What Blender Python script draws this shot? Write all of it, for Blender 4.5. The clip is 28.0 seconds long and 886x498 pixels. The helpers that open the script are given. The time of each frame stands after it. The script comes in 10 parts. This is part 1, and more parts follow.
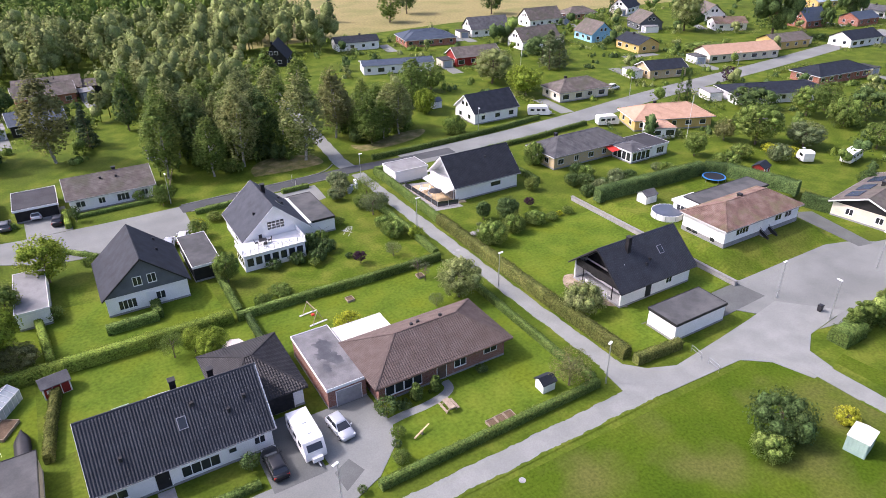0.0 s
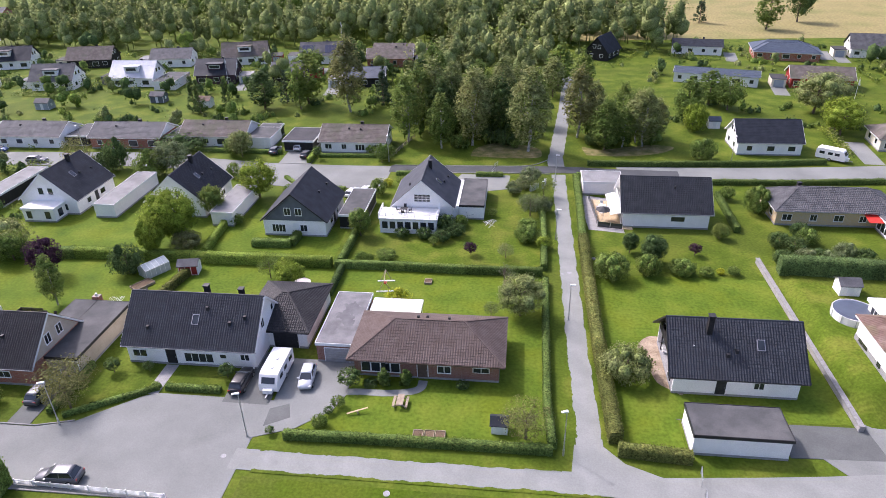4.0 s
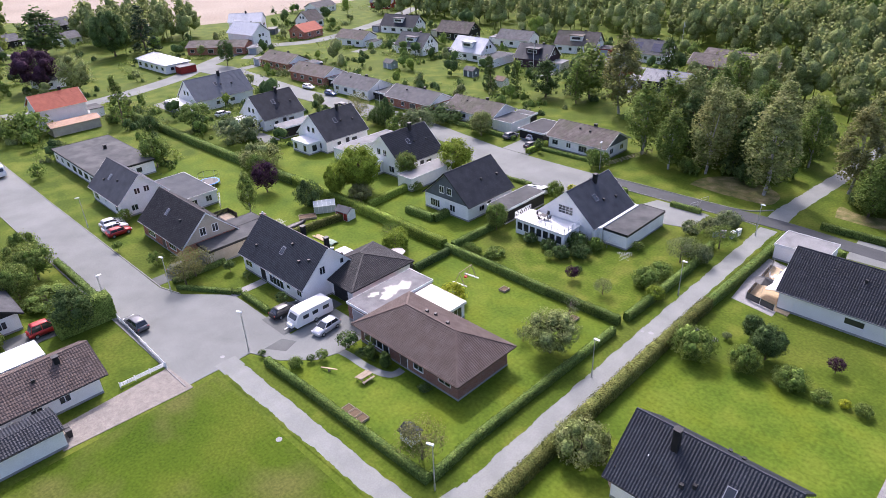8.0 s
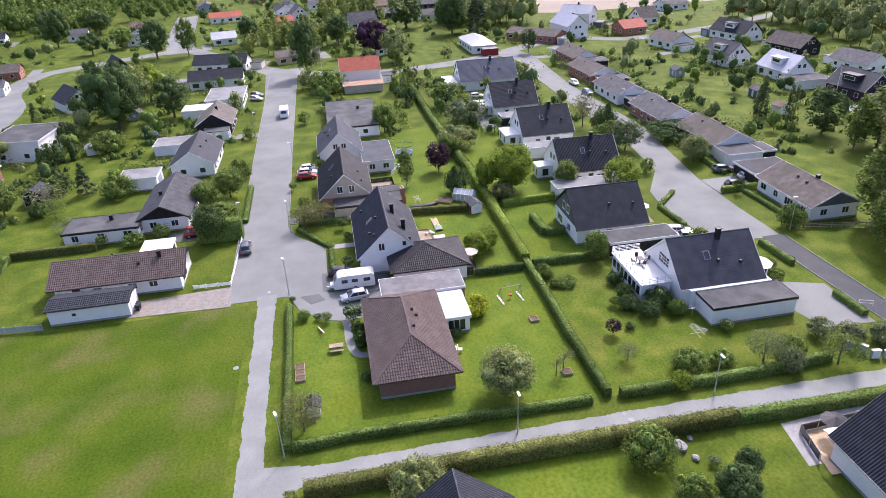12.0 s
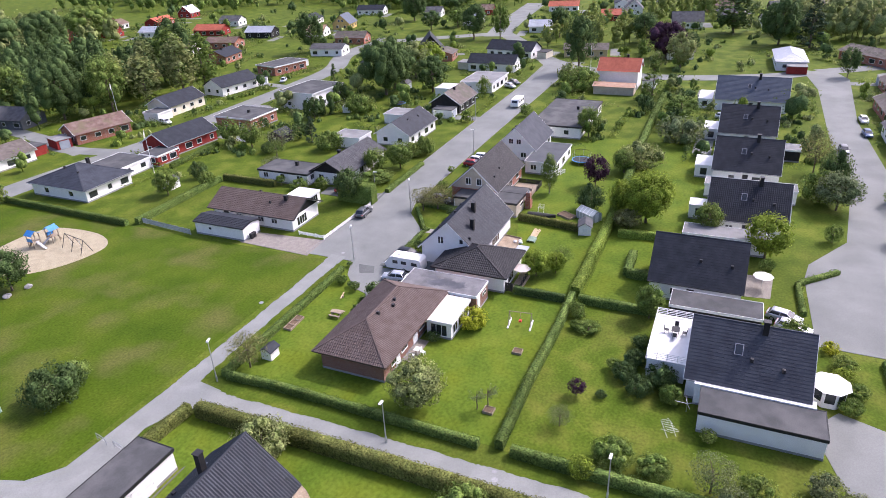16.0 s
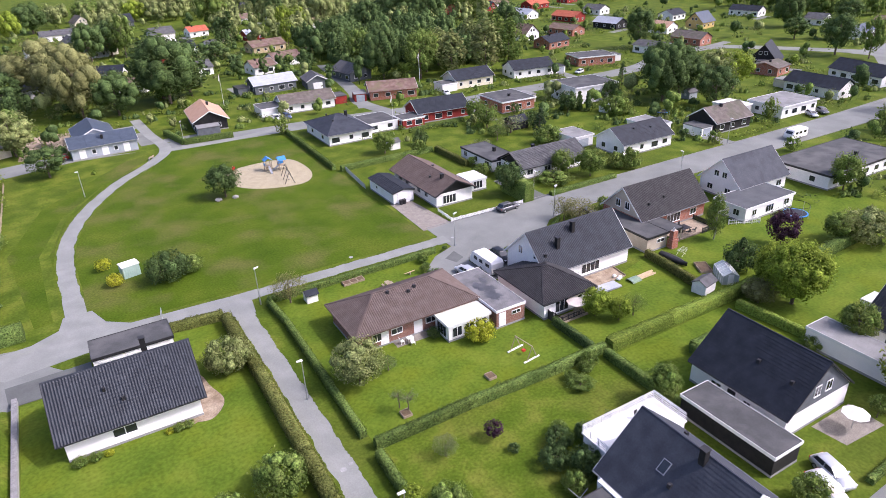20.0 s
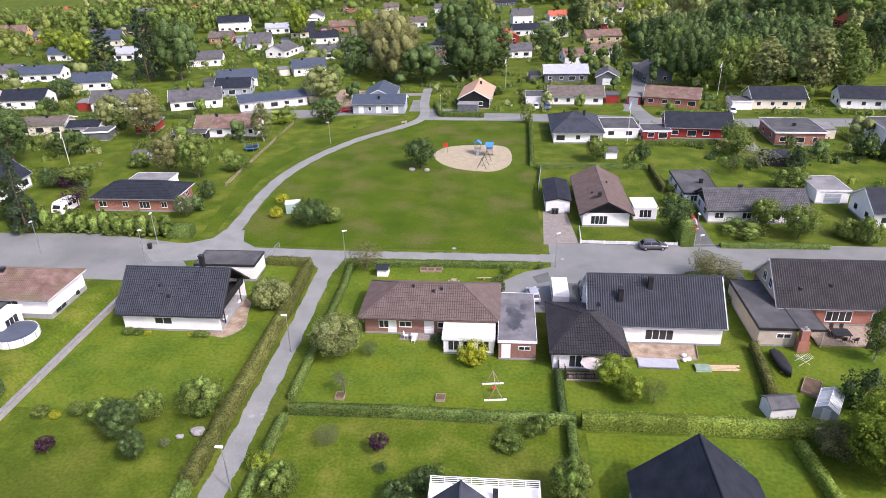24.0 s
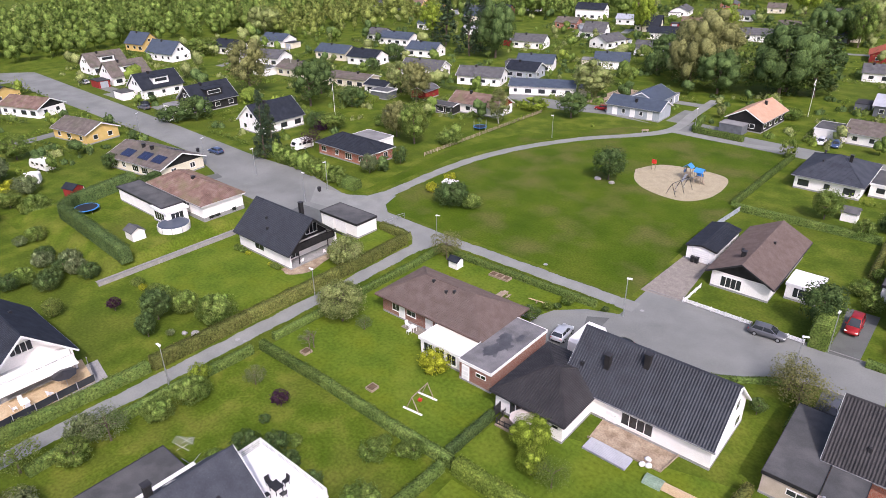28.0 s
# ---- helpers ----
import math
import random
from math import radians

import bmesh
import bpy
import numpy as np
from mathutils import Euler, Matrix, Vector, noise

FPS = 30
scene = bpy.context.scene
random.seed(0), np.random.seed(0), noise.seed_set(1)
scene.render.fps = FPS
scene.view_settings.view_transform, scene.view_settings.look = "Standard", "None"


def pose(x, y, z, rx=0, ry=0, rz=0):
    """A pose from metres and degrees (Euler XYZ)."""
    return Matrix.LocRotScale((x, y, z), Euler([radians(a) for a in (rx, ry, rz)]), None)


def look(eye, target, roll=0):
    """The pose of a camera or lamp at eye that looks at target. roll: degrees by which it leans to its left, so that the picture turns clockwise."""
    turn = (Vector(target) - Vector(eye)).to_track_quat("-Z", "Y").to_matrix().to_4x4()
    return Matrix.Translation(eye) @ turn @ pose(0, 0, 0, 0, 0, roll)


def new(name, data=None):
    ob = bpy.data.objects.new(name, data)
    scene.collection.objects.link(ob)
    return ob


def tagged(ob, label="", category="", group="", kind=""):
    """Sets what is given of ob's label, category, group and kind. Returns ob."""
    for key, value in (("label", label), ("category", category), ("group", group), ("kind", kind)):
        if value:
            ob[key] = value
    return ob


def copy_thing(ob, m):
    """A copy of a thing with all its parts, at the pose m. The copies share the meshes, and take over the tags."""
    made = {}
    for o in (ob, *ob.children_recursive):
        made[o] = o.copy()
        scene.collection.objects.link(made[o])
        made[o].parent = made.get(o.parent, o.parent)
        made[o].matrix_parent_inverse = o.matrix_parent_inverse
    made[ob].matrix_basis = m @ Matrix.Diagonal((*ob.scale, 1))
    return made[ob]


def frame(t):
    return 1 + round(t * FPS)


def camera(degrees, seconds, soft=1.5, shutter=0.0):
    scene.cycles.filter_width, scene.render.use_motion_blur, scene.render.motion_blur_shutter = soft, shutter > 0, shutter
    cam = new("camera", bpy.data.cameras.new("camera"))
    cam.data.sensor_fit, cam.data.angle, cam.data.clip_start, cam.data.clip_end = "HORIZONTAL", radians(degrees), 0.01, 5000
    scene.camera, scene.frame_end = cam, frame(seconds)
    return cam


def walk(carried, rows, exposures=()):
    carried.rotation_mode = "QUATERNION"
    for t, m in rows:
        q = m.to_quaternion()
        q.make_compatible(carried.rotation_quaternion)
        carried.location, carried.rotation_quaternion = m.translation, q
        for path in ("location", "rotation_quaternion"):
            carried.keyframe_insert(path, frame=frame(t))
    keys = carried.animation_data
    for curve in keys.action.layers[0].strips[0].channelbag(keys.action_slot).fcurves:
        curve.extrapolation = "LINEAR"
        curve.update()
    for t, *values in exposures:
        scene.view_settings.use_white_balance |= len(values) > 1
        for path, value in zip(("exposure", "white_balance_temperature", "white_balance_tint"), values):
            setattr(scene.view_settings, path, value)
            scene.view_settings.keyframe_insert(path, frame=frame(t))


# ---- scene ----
cam = camera(68.2, 28.0, soft=0.6)
METRES, EYE, TILT, LEAN, TURN = 311.68, 51.36, 0.0, 0.0, -30.6
ROWS = [
    (0.0, 0.0, 0.0, 0.0, -0.33, -28.54, 0.61),
    (0.5, 0.0169, 0.0011, 0.0002, 4.37, -28.58, 0.69),
    (1.0, 0.0346, 0.0037, 0.0004, 9.44, -28.61, 0.78),
    (1.5, 0.0511, 0.0076, 0.0005, 14.11, -28.63, 0.87),
    (2.0, 0.068, 0.0131, 0.0005, 18.99, -28.64, 0.93),
    (2.5, 0.0836, 0.0196, 0.0006, 23.46, -28.64, 1.01),
    (3.0, 0.0996, 0.0277, 0.0004, 28.24, -28.64, 1.09),
    (3.5, 0.1139, 0.0366, 0.0003, 32.71, -28.62, 1.15),
    (5.5, 0.1657, 0.0851, 0.0001, 51.23, -28.6, 1.54),
    (6.0, 0.1761, 0.1, -0.0001, 56.07, -28.57, 1.62),
    (6.5, 0.1847, 0.1149, -0.0002, 60.74, -28.53, 1.73),
    (7.0, 0.1923, 0.1315, -0.0002, 65.64, -28.5, 1.83),
    (7.5, 0.1984, 0.1475, -0.0004, 70.19, -28.43, 1.94),
    (8.0, 0.2034, 0.165, -0.0007, 75.04, -28.35, 2.03),
    (8.5, 0.2066, 0.182, -0.0009, 79.49, -28.3, 2.14),
    (9.0, 0.2087, 0.2004, -0.0013, 84.1, -28.21, 2.21),
    (9.5, 0.2092, 0.2178, -0.0017, 88.39, -28.12, 2.29),
    (10.0, 0.2083, 0.2364, -0.0019, 92.93, -28.03, 2.37),
    (10.5, 0.2062, 0.2537, -0.0021, 97.18, -27.95, 2.4),
    (11.0, 0.2027, 0.272, -0.0025, 101.66, -27.84, 2.45),
    (11.5, 0.1983, 0.2888, -0.0028, 105.82, -27.74, 2.49),
    (12.0, 0.1922, 0.3063, -0.003, 110.16, -27.64, 2.5),
    (12.5, 0.1852, 0.3223, -0.0032, 114.24, -27.55, 2.51),
    (14.5, 0.1458, 0.3825, -0.0035, 131.13, -27.19, 2.49),
    (15.0, 0.1327, 0.396, -0.0036, 135.44, -27.12, 2.49),
    (15.5, 0.1196, 0.4077, -0.0039, 139.59, -27.04, 2.46),
    (16.0, 0.1047, 0.4192, -0.0042, 144.15, -26.94, 2.49),
    (16.5, 0.09, 0.4287, -0.0046, 148.43, -26.84, 2.44),
    (17.0, 0.0738, 0.4374, -0.0048, 152.96, -26.78, 2.37),
    (17.5, 0.0579, 0.4445, -0.0052, 157.23, -26.69, 2.32),
    (18.0, 0.0406, 0.4506, -0.0056, 161.78, -26.62, 2.23),
    (18.5, 0.0239, 0.4553, -0.0059, 166.06, -26.55, 2.18),
    (19.0, 0.0059, 0.4588, -0.006, 170.68, -26.5, 2.09),
    (19.5, -0.0114, 0.4606, -0.0061, 175.19, -26.44, 2.04),
    (20.0, -0.0296, 0.4607, -0.0063, 179.85, -26.39, 1.92),
    (20.5, -0.0468, 0.4593, -0.0065, 184.22, -26.36, 1.84),
    (21.0, -0.0649, 0.4564, -0.0064, 188.84, -26.32, 1.74),
    (21.5, -0.0804, 0.4526, -0.0064, 192.91, -26.31, 1.65),
    (23.5, -0.1451, 0.4214, -0.0058, 210.96, -26.36, 1.33),
    (24.0, -0.1599, 0.4103, -0.0058, 215.56, -26.39, 1.25),
    (24.5, -0.173, 0.3987, -0.0059, 219.77, -26.42, 1.17),
    (25.0, -0.1861, 0.3853, -0.006, 224.12, -26.44, 1.11),
    (25.5, -0.1976, 0.3719, -0.0061, 228.22, -26.47, 1.04),
    (26.0, -0.2088, 0.3566, -0.0061, 232.61, -26.49, 0.97),
    (26.5, -0.2181, 0.3416, -0.0062, 236.96, -26.52, 0.88),
    (27.0, -0.2269, 0.3249, -0.0063, 242.34, -26.55, 0.81),
    (27.5, -0.2339, 0.3086, -0.0062, 246.68, -26.6, 0.76),
    (28.0, -0.24, 0.2912, -0.0063, 251.25, -26.68, 0.68),
]
walk(cam, [(t, pose(0, 0, EYE, TILT, LEAN, TURN) @ pose(METRES * x, METRES * y, METRES * z, 90 + pitch, roll, yaw)) for t, x, y, z, yaw, pitch, roll in ROWS],
     exposures=[(0.0, 0.92, 5980, 25), (10.0, 0.98, 5860, 26), (17.0, 0.84, 5850, 26), (25.0, 0.66, 6000, 25), (28.0, 0.52, 6050, 24)])

# ---- sky, sun ----
SUN_ELEV, SUN_ROT = radians(46), radians(-54)
world = bpy.data.worlds.new("sky")
scene.world = world
world.use_nodes = True
wn = world.node_tree
wn.nodes.clear()
sky = wn.nodes.new("ShaderNodeTexSky")
sky.sky_type = "NISHITA"
sky.sun_disc = False
sky.sun_elevation, sky.sun_rotation = SUN_ELEV, SUN_ROT
sky.air_density, sky.dust_density, sky.ozone_density = 0.85, 5.0, 0.8
bg = wn.nodes.new("ShaderNodeBackground")
bg.inputs["Strength"].default_value = 0.15
wo = wn.nodes.new("ShaderNodeOutputWorld")
wn.links.new(sky.outputs[0], bg.inputs[0])
wn.links.new(bg.outputs[0], wo.inputs[0])
sun_data = bpy.data.lights.new("sun", "SUN")
sun_data.energy, sun_data.angle, sun_data.color = 2.0, radians(1.5), (1.0, 0.95, 0.88)
sun = new("sun", sun_data)
sun.matrix_world = look((-0.57, 0.41, 0.74), (0, 0, 0))

# ---- materials ----
def material(name, colours, scale=1.0, rough=0.8, bump=0.0, fine=None, grain=0.28, metal=0.0, spec=0.3, island=0.0, big=None, big_scale=0.05, objrand=0.0, span=0.4):
    """Noise between the colours at one scale, a finer grain over it, and a broad variation."""
    m = bpy.data.materials.new(name)
    m.use_nodes = True
    nt = m.node_tree
    bsdf = nt.nodes["Principled BSDF"]
    bsdf.inputs["Roughness"].default_value = rough
    bsdf.inputs["Metallic"].default_value = metal
    bsdf.inputs["Specular IOR Level"].default_value = spec
    geo = nt.nodes.new("ShaderNodeNewGeometry")

    def noise_at(s, detail=4.0):
        n = nt.nodes.new("ShaderNodeTexNoise")
        n.inputs["Scale"].default_value, n.inputs["Detail"].default_value = s, detail
        nt.links.new(geo.outputs["Position"], n.inputs["Vector"])
        return n
    n1 = noise_at(scale)
    ramp = nt.nodes.new("ShaderNodeValToRGB")
    els = ramp.color_ramp.elements
    k = len(colours)
    while len(els) < k:
        els.new(0.5)
    for i, c in enumerate(colours):
        els[i].position = 0.5 - span / 2 + span * i / max(1, k - 1)
        els[i].color = (*c, 1)
    nt.links.new(n1.outputs["Fac"], ramp.inputs["Fac"])
    out = ramp.outputs["Color"]

    def mix(a, b, fac, mode):
        x = nt.nodes.new("ShaderNodeMix")
        x.data_type, x.blend_type = "RGBA", mode
        nt.links.new(a, x.inputs["A"])
        if isinstance(b, tuple):
            x.inputs["B"].default_value = (*b, 1)
        else:
            nt.links.new(b, x.inputs["B"])
        if isinstance(fac, float):
            x.inputs["Factor"].default_value = fac
        else:
            nt.links.new(fac, x.inputs["Factor"])
        return x.outputs["Result"]

    def ranged(sock, lo, hi, a, b):
        r = nt.nodes.new("ShaderNodeMapRange")
        r.inputs["From Min"].default_value, r.inputs["From Max"].default_value = lo, hi
        r.inputs["To Min"].default_value, r.inputs["To Max"].default_value = a, b
        nt.links.new(sock, r.inputs["Value"])
        return r.outputs["Result"]
    if big:
        nb = noise_at(big_scale, 3.0)
        out = mix(out, big, ranged(nb.outputs["Fac"], 0.48, 0.66, 0.0, 0.8), "MIX")
    if fine:
        nf = noise_at(fine, 3.0)
        g = nt.nodes.new("ShaderNodeCombineColor")
        v = ranged(nf.outputs["Fac"], 0.25, 0.75, 1 - grain, 1 + grain)
        for ch in ("Red", "Green", "Blue"):
            nt.links.new(v, g.inputs[ch])
        out = mix(out, g.outputs["Color"], 1.0, "MULTIPLY")
    if island or objrand:
        if island:
            rv = geo.outputs["Random Per Island"]
            amp = island
        else:
            oi = nt.nodes.new("ShaderNodeObjectInfo")
            rv = oi.outputs["Random"]
            amp = objrand
        g2 = nt.nodes.new("ShaderNodeCombineColor")
        v2 = ranged(rv, 0.0, 1.0, 1 - amp, 1 + amp)
        for ch in ("Red", "Green", "Blue"):
            nt.links.new(v2, g2.inputs[ch])
        out = mix(out, g2.outputs["Color"], 1.0, "MULTIPLY")
    nt.links.new(out, bsdf.inputs["Base Color"])
    if bump:
        bn = nt.nodes.new("ShaderNodeBump")
        bn.inputs["Strength"].default_value, bn.inputs["Distance"].default_value = 0.8, bump
        nn = noise_at(fine or scale * 6, 3.0)
        nt.links.new(nn.outputs["Fac"], bn.inputs["Height"])
        nt.links.new(bn.outputs["Normal"], bsdf.inputs["Normal"])
    return m


MASS = {}


def leafy(name, colours, amp=0.42):
    """Foliage: a colour for each leaf, some light let through."""
    m = material(name, colours, scale=0.5, rough=0.7, island=amp, spec=0.1, big=tuple(min(1.0, c * k) for c, k in zip(colours[-1], (1.04, 0.98, 0.9))), big_scale=0.13)
    nt = m.node_tree
    bsdf = nt.nodes["Principled BSDF"]
    src = bsdf.inputs["Base Color"].links[0].from_socket
    tr = nt.nodes.new("ShaderNodeBsdfTranslucent")
    nt.links.new(src, tr.inputs["Color"])
    ms = nt.nodes.new("ShaderNodeMixShader")
    ms.inputs["Fac"].default_value = 0.46
    outn = nt.nodes["Material Output"]
    nt.links.new(bsdf.outputs["BSDF"], ms.inputs[1])
    nt.links.new(tr.outputs["BSDF"], ms.inputs[2])
    nt.links.new(ms.outputs[0], outn.inputs["Surface"])
    MASS[m.name] = material(name + "_mass", colours, scale=0.7, rough=0.85, bump=0.3, fine=4.2, grain=0.75, spec=0.05, span=0.5, island=0.3)
    return m


def brick_material(name, c1, c2, mortar):
    m = material(name, [c1, c2], scale=3.0, rough=0.85)
    nt = m.node_tree
    bsdf = nt.nodes["Principled BSDF"]
    tc = nt.nodes.new("ShaderNodeTexCoord")
    sep = nt.nodes.new("ShaderNodeSeparateXYZ")
    nt.links.new(tc.outputs["Object"], sep.inputs[0])
    add = nt.nodes.new("ShaderNodeMath")
    nt.links.new(sep.outputs["X"], add.inputs[0])
    nt.links.new(sep.outputs["Y"], add.inputs[1])
    cmb = nt.nodes.new("ShaderNodeCombineXYZ")
    nt.links.new(add.outputs[0], cmb.inputs["X"])
    nt.links.new(sep.outputs["Z"], cmb.inputs["Y"])
    b = nt.nodes.new("ShaderNodeTexBrick")
    b.inputs["Scale"].default_value = 1.0
    b.inputs["Brick Width"].default_value, b.inputs["Row Height"].default_value = 0.26, 0.075
    b.inputs["Mortar Size"].default_value = 0.008
    b.inputs["Color1"].default_value, b.inputs["Color2"].default_value, b.inputs["Mortar"].default_value = (*c1, 1), (*c2, 1), (*mortar, 1)
    nt.links.new(cmb.outputs[0], b.inputs["Vector"])
    nt.links.new(b.outputs["Color"], bsdf.inputs["Base Color"])
    return m


M = {}
M["lawn"] = material("lawn", [(0.053, 0.086, 0.009), (0.078, 0.114, 0.012), (0.118, 0.143, 0.02)], 0.22, 0.85, 0.02, 2.6, grain=0.26, big=(0.07, 0.096, 0.013), big_scale=0.06, spec=0.1, span=0.3)
M["lawn_bright"] = material("well_kept_lawn", [(0.056, 0.1, 0.010), (0.090, 0.138, 0.014), (0.132, 0.168, 0.020)], 0.2, 0.85, 0.02, 2.3, grain=0.26, big=(0.108, 0.142, 0.011), big_scale=0.14, spec=0.1, span=0.5)
M["lawn_olive"] = material("mossy_lawn", [(0.058, 0.096, 0.008), (0.082, 0.12, 0.012), (0.128, 0.148, 0.022)], 0.3, 0.85, 0.02, 3.0, grain=0.3, big=(0.1, 0.116, 0.02), big_scale=0.1, spec=0.1, span=0.34)
M["park"] = material("park_grass", [(0.04, 0.074, 0.005), (0.058, 0.095, 0.007), (0.084, 0.112, 0.012)], 0.13, 0.85, 0.015, 3.1, grain=0.3, big=(0.104, 0.106, 0.03), big_scale=0.1, spec=0.1, span=0.42)
for grass in (M["lawn"], M["lawn_bright"], M["lawn_olive"], M["park"]):
    grass.node_tree.nodes["Principled BSDF"].inputs["Specular Tint"].default_value = (0.8, 0.95, 0.25, 1)
M["meadow"] = material("dry_meadow", [(0.19, 0.175, 0.06), (0.25, 0.21, 0.08), (0.13, 0.15, 0.035)], 0.03, 0.95, 0.0, 1.0)
M["field"] = material("ploughed_field", [(0.27, 0.22, 0.165), (0.33, 0.275, 0.21)], 0.03, 0.95, 0.0, 1.0)
M["asphalt"] = material("asphalt", [(0.152, 0.16, 0.148), (0.176, 0.185, 0.172), (0.205, 0.214, 0.199)], 0.16, 0.9, 0.006, 7.0, grain=0.1, big=(0.215, 0.224, 0.208), big_scale=0.11)
M["path"] = material("path_asphalt", [(0.198, 0.207, 0.192), (0.226, 0.235, 0.218), (0.25, 0.258, 0.24)], 0.35, 0.9, 0.006, 7.0, grain=0.1, big=(0.205, 0.214, 0.198), big_scale=0.18)
M["dark_asphalt"] = material("new_asphalt", [(0.092, 0.098, 0.092), (0.122, 0.129, 0.122)], 0.4, 0.85, 0.006, 8.0, grain=0.12)
M["gravel"] = material("gravel_paving", [(0.2, 0.18, 0.155), (0.27, 0.245, 0.21)], 1.2, 0.95, 0.02, 9.0)
M["sand"] = material("sand", [(0.31, 0.268, 0.175), (0.385, 0.338, 0.225)], 0.8, 0.95, 0.03, 6.0)
M["fresh_asphalt"] = material("fresh_dark_asphalt", [(0.056, 0.06, 0.061), (0.074, 0.078, 0.079)], 0.4, 0.85, 0.006, 8.0, grain=0.12)
M["straw"] = material("dry_straw_grass", [(0.07, 0.088, 0.016), (0.15, 0.138, 0.045), (0.25, 0.2, 0.1)], 0.55, 0.95, 0.03, 4.0, grain=0.28)
M["dirt"] = material("sandy_dirt", [(0.2, 0.15, 0.1), (0.3, 0.235, 0.165), (0.4, 0.33, 0.24)], 0.7, 0.95, 0.04, 5.0, grain=0.25)
M["soil"] = material("soil", [(0.1, 0.07, 0.04), (0.16, 0.11, 0.07)], 1.0, 0.95, 0.03, 8.0)
M["kerb"] = material("granite_kerb", [(0.2, 0.197, 0.19), (0.27, 0.265, 0.258)], 2.0, 0.85, 0.005, 20.0)
M["concrete"] = material("concrete", [(0.25, 0.243, 0.232), (0.33, 0.322, 0.31)], 1.2, 0.85, 0.005, 15.0)
M["white"] = material("white_render", [(0.83, 0.815, 0.785), (0.89, 0.875, 0.85)], 0.8, 0.8, 0.004, 18.0, grain=0.13)
M["cream"] = material("cream_render", [(0.66, 0.6, 0.46), (0.74, 0.69, 0.56)], 0.8, 0.8, 0.004, 18.0, grain=0.13)
M["pink"] = material("pale_pink_render", [(0.7, 0.6, 0.52), (0.77, 0.68, 0.6)], 0.8, 0.8, 0.004, 18.0, grain=0.13)
M["yellow"] = material("ochre_wall", [(0.55, 0.38, 0.12), (0.62, 0.45, 0.17)], 0.9, 0.8, 0.004, 18.0, grain=0.13)
M["grey_wall"] = material("grey_cladding", [(0.1, 0.11, 0.12), (0.135, 0.147, 0.158)], 0.9, 0.8, 0.004, 16.0, grain=0.13)
M["pale_grey"] = material("pale_grey_cladding", [(0.3, 0.335, 0.37), (0.37, 0.405, 0.435)], 0.9, 0.8, 0.004, 16.0, grain=0.13)
M["beige"] = material("beige_cladding", [(0.42, 0.36, 0.28), (0.5, 0.44, 0.35)], 0.9, 0.8, 0.004, 16.0, grain=0.13)
M["black_wood"] = material("black_cladding", [(0.012, 0.012, 0.013), (0.025, 0.024, 0.023)], 1.2, 0.75, 0.004, 14.0)
M["red_wood"] = material("red_cladding", [(0.22, 0.022, 0.018), (0.3, 0.035, 0.026)], 1.0, 0.8, 0.004, 14.0)
M["blue_wall"] = material("light_blue_cladding", [(0.25, 0.5, 0.7), (0.32, 0.57, 0.76)], 1.0, 0.8, 0.004, 14.0)
M["trim"] = material("white_trim", [(0.74, 0.74, 0.73), (0.82, 0.82, 0.8)], 2.0, 0.55)
M["dark_trim"] = material("dark_trim", [(0.02, 0.02, 0.022), (0.035, 0.035, 0.037)], 2.0, 0.5)
M["brown_trim"] = material("brown_trim", [(0.09, 0.06, 0.045), (0.13, 0.09, 0.07)], 2.0, 0.6)
M["grey_trim"] = material("grey_metal_trim", [(0.3, 0.3, 0.31), (0.38, 0.38, 0.39)], 2.0, 0.5, metal=0.4)
M["wood"] = material("weathered_wood", [(0.26, 0.2, 0.14), (0.36, 0.3, 0.22)], 3.0, 0.85, 0.004, 20.0)
M["pale_wood"] = material("new_wood", [(0.45, 0.34, 0.2), (0.55, 0.43, 0.27)], 3.0, 0.8, 0.004, 20.0)
M["brick"] = brick_material("brown_red_brick", (0.2, 0.085, 0.06), (0.26, 0.115, 0.085), (0.3, 0.24, 0.2))
M["red_brick"] = brick_material("red_brick", (0.3, 0.09, 0.05), (0.36, 0.12, 0.07), (0.36, 0.3, 0.26))
M["yellow_brick"] = brick_material("yellow_brick", (0.5, 0.38, 0.18), (0.58, 0.44, 0.24), (0.5, 0.45, 0.38))
M["plinth"] = material("grey_plinth", [(0.25, 0.25, 0.25), (0.32, 0.32, 0.31)], 1.5, 0.9, 0.004, 15.0)
M["t_brown"] = material("brown_roof_tile", [(0.105, 0.08, 0.069), (0.122, 0.094, 0.082), (0.14, 0.11, 0.097)], 0.9, 0.85, 0.004, 7.0, grain=0.13, spec=0.15)
M["t_black"] = material("black_roof_tile", [(0.0105, 0.0135, 0.0195), (0.0165, 0.0205, 0.0285), (0.0235, 0.0285, 0.039)], 0.8, 0.7, 0.004, 7.0, grain=0.13, spec=0.3)
M["t_slate"] = material("slate_grey_roof_sheet", [(0.035, 0.04, 0.05), (0.047, 0.053, 0.065), (0.06, 0.066, 0.078)], 0.6, 0.7, 0.004, 7.0, grain=0.12, spec=0.2)
M["t_charcoal"] = material("charcoal_roof_tile", [(0.0145, 0.018, 0.0245), (0.021, 0.0255, 0.0335), (0.029, 0.0345, 0.044)], 0.8, 0.62, 0.004, 7.0, grain=0.13, spec=0.38)
M["t_umber"] = material("umber_black_roof_tile", [(0.02, 0.0195, 0.0205), (0.028, 0.027, 0.028), (0.038, 0.036, 0.037)], 0.8, 0.65, 0.004, 7.0, grain=0.13, spec=0.3)
M["plum"] = material("plum_cladding", [(0.045, 0.022, 0.035), (0.065, 0.035, 0.05)], 1.0, 0.8, 0.004, 14.0)
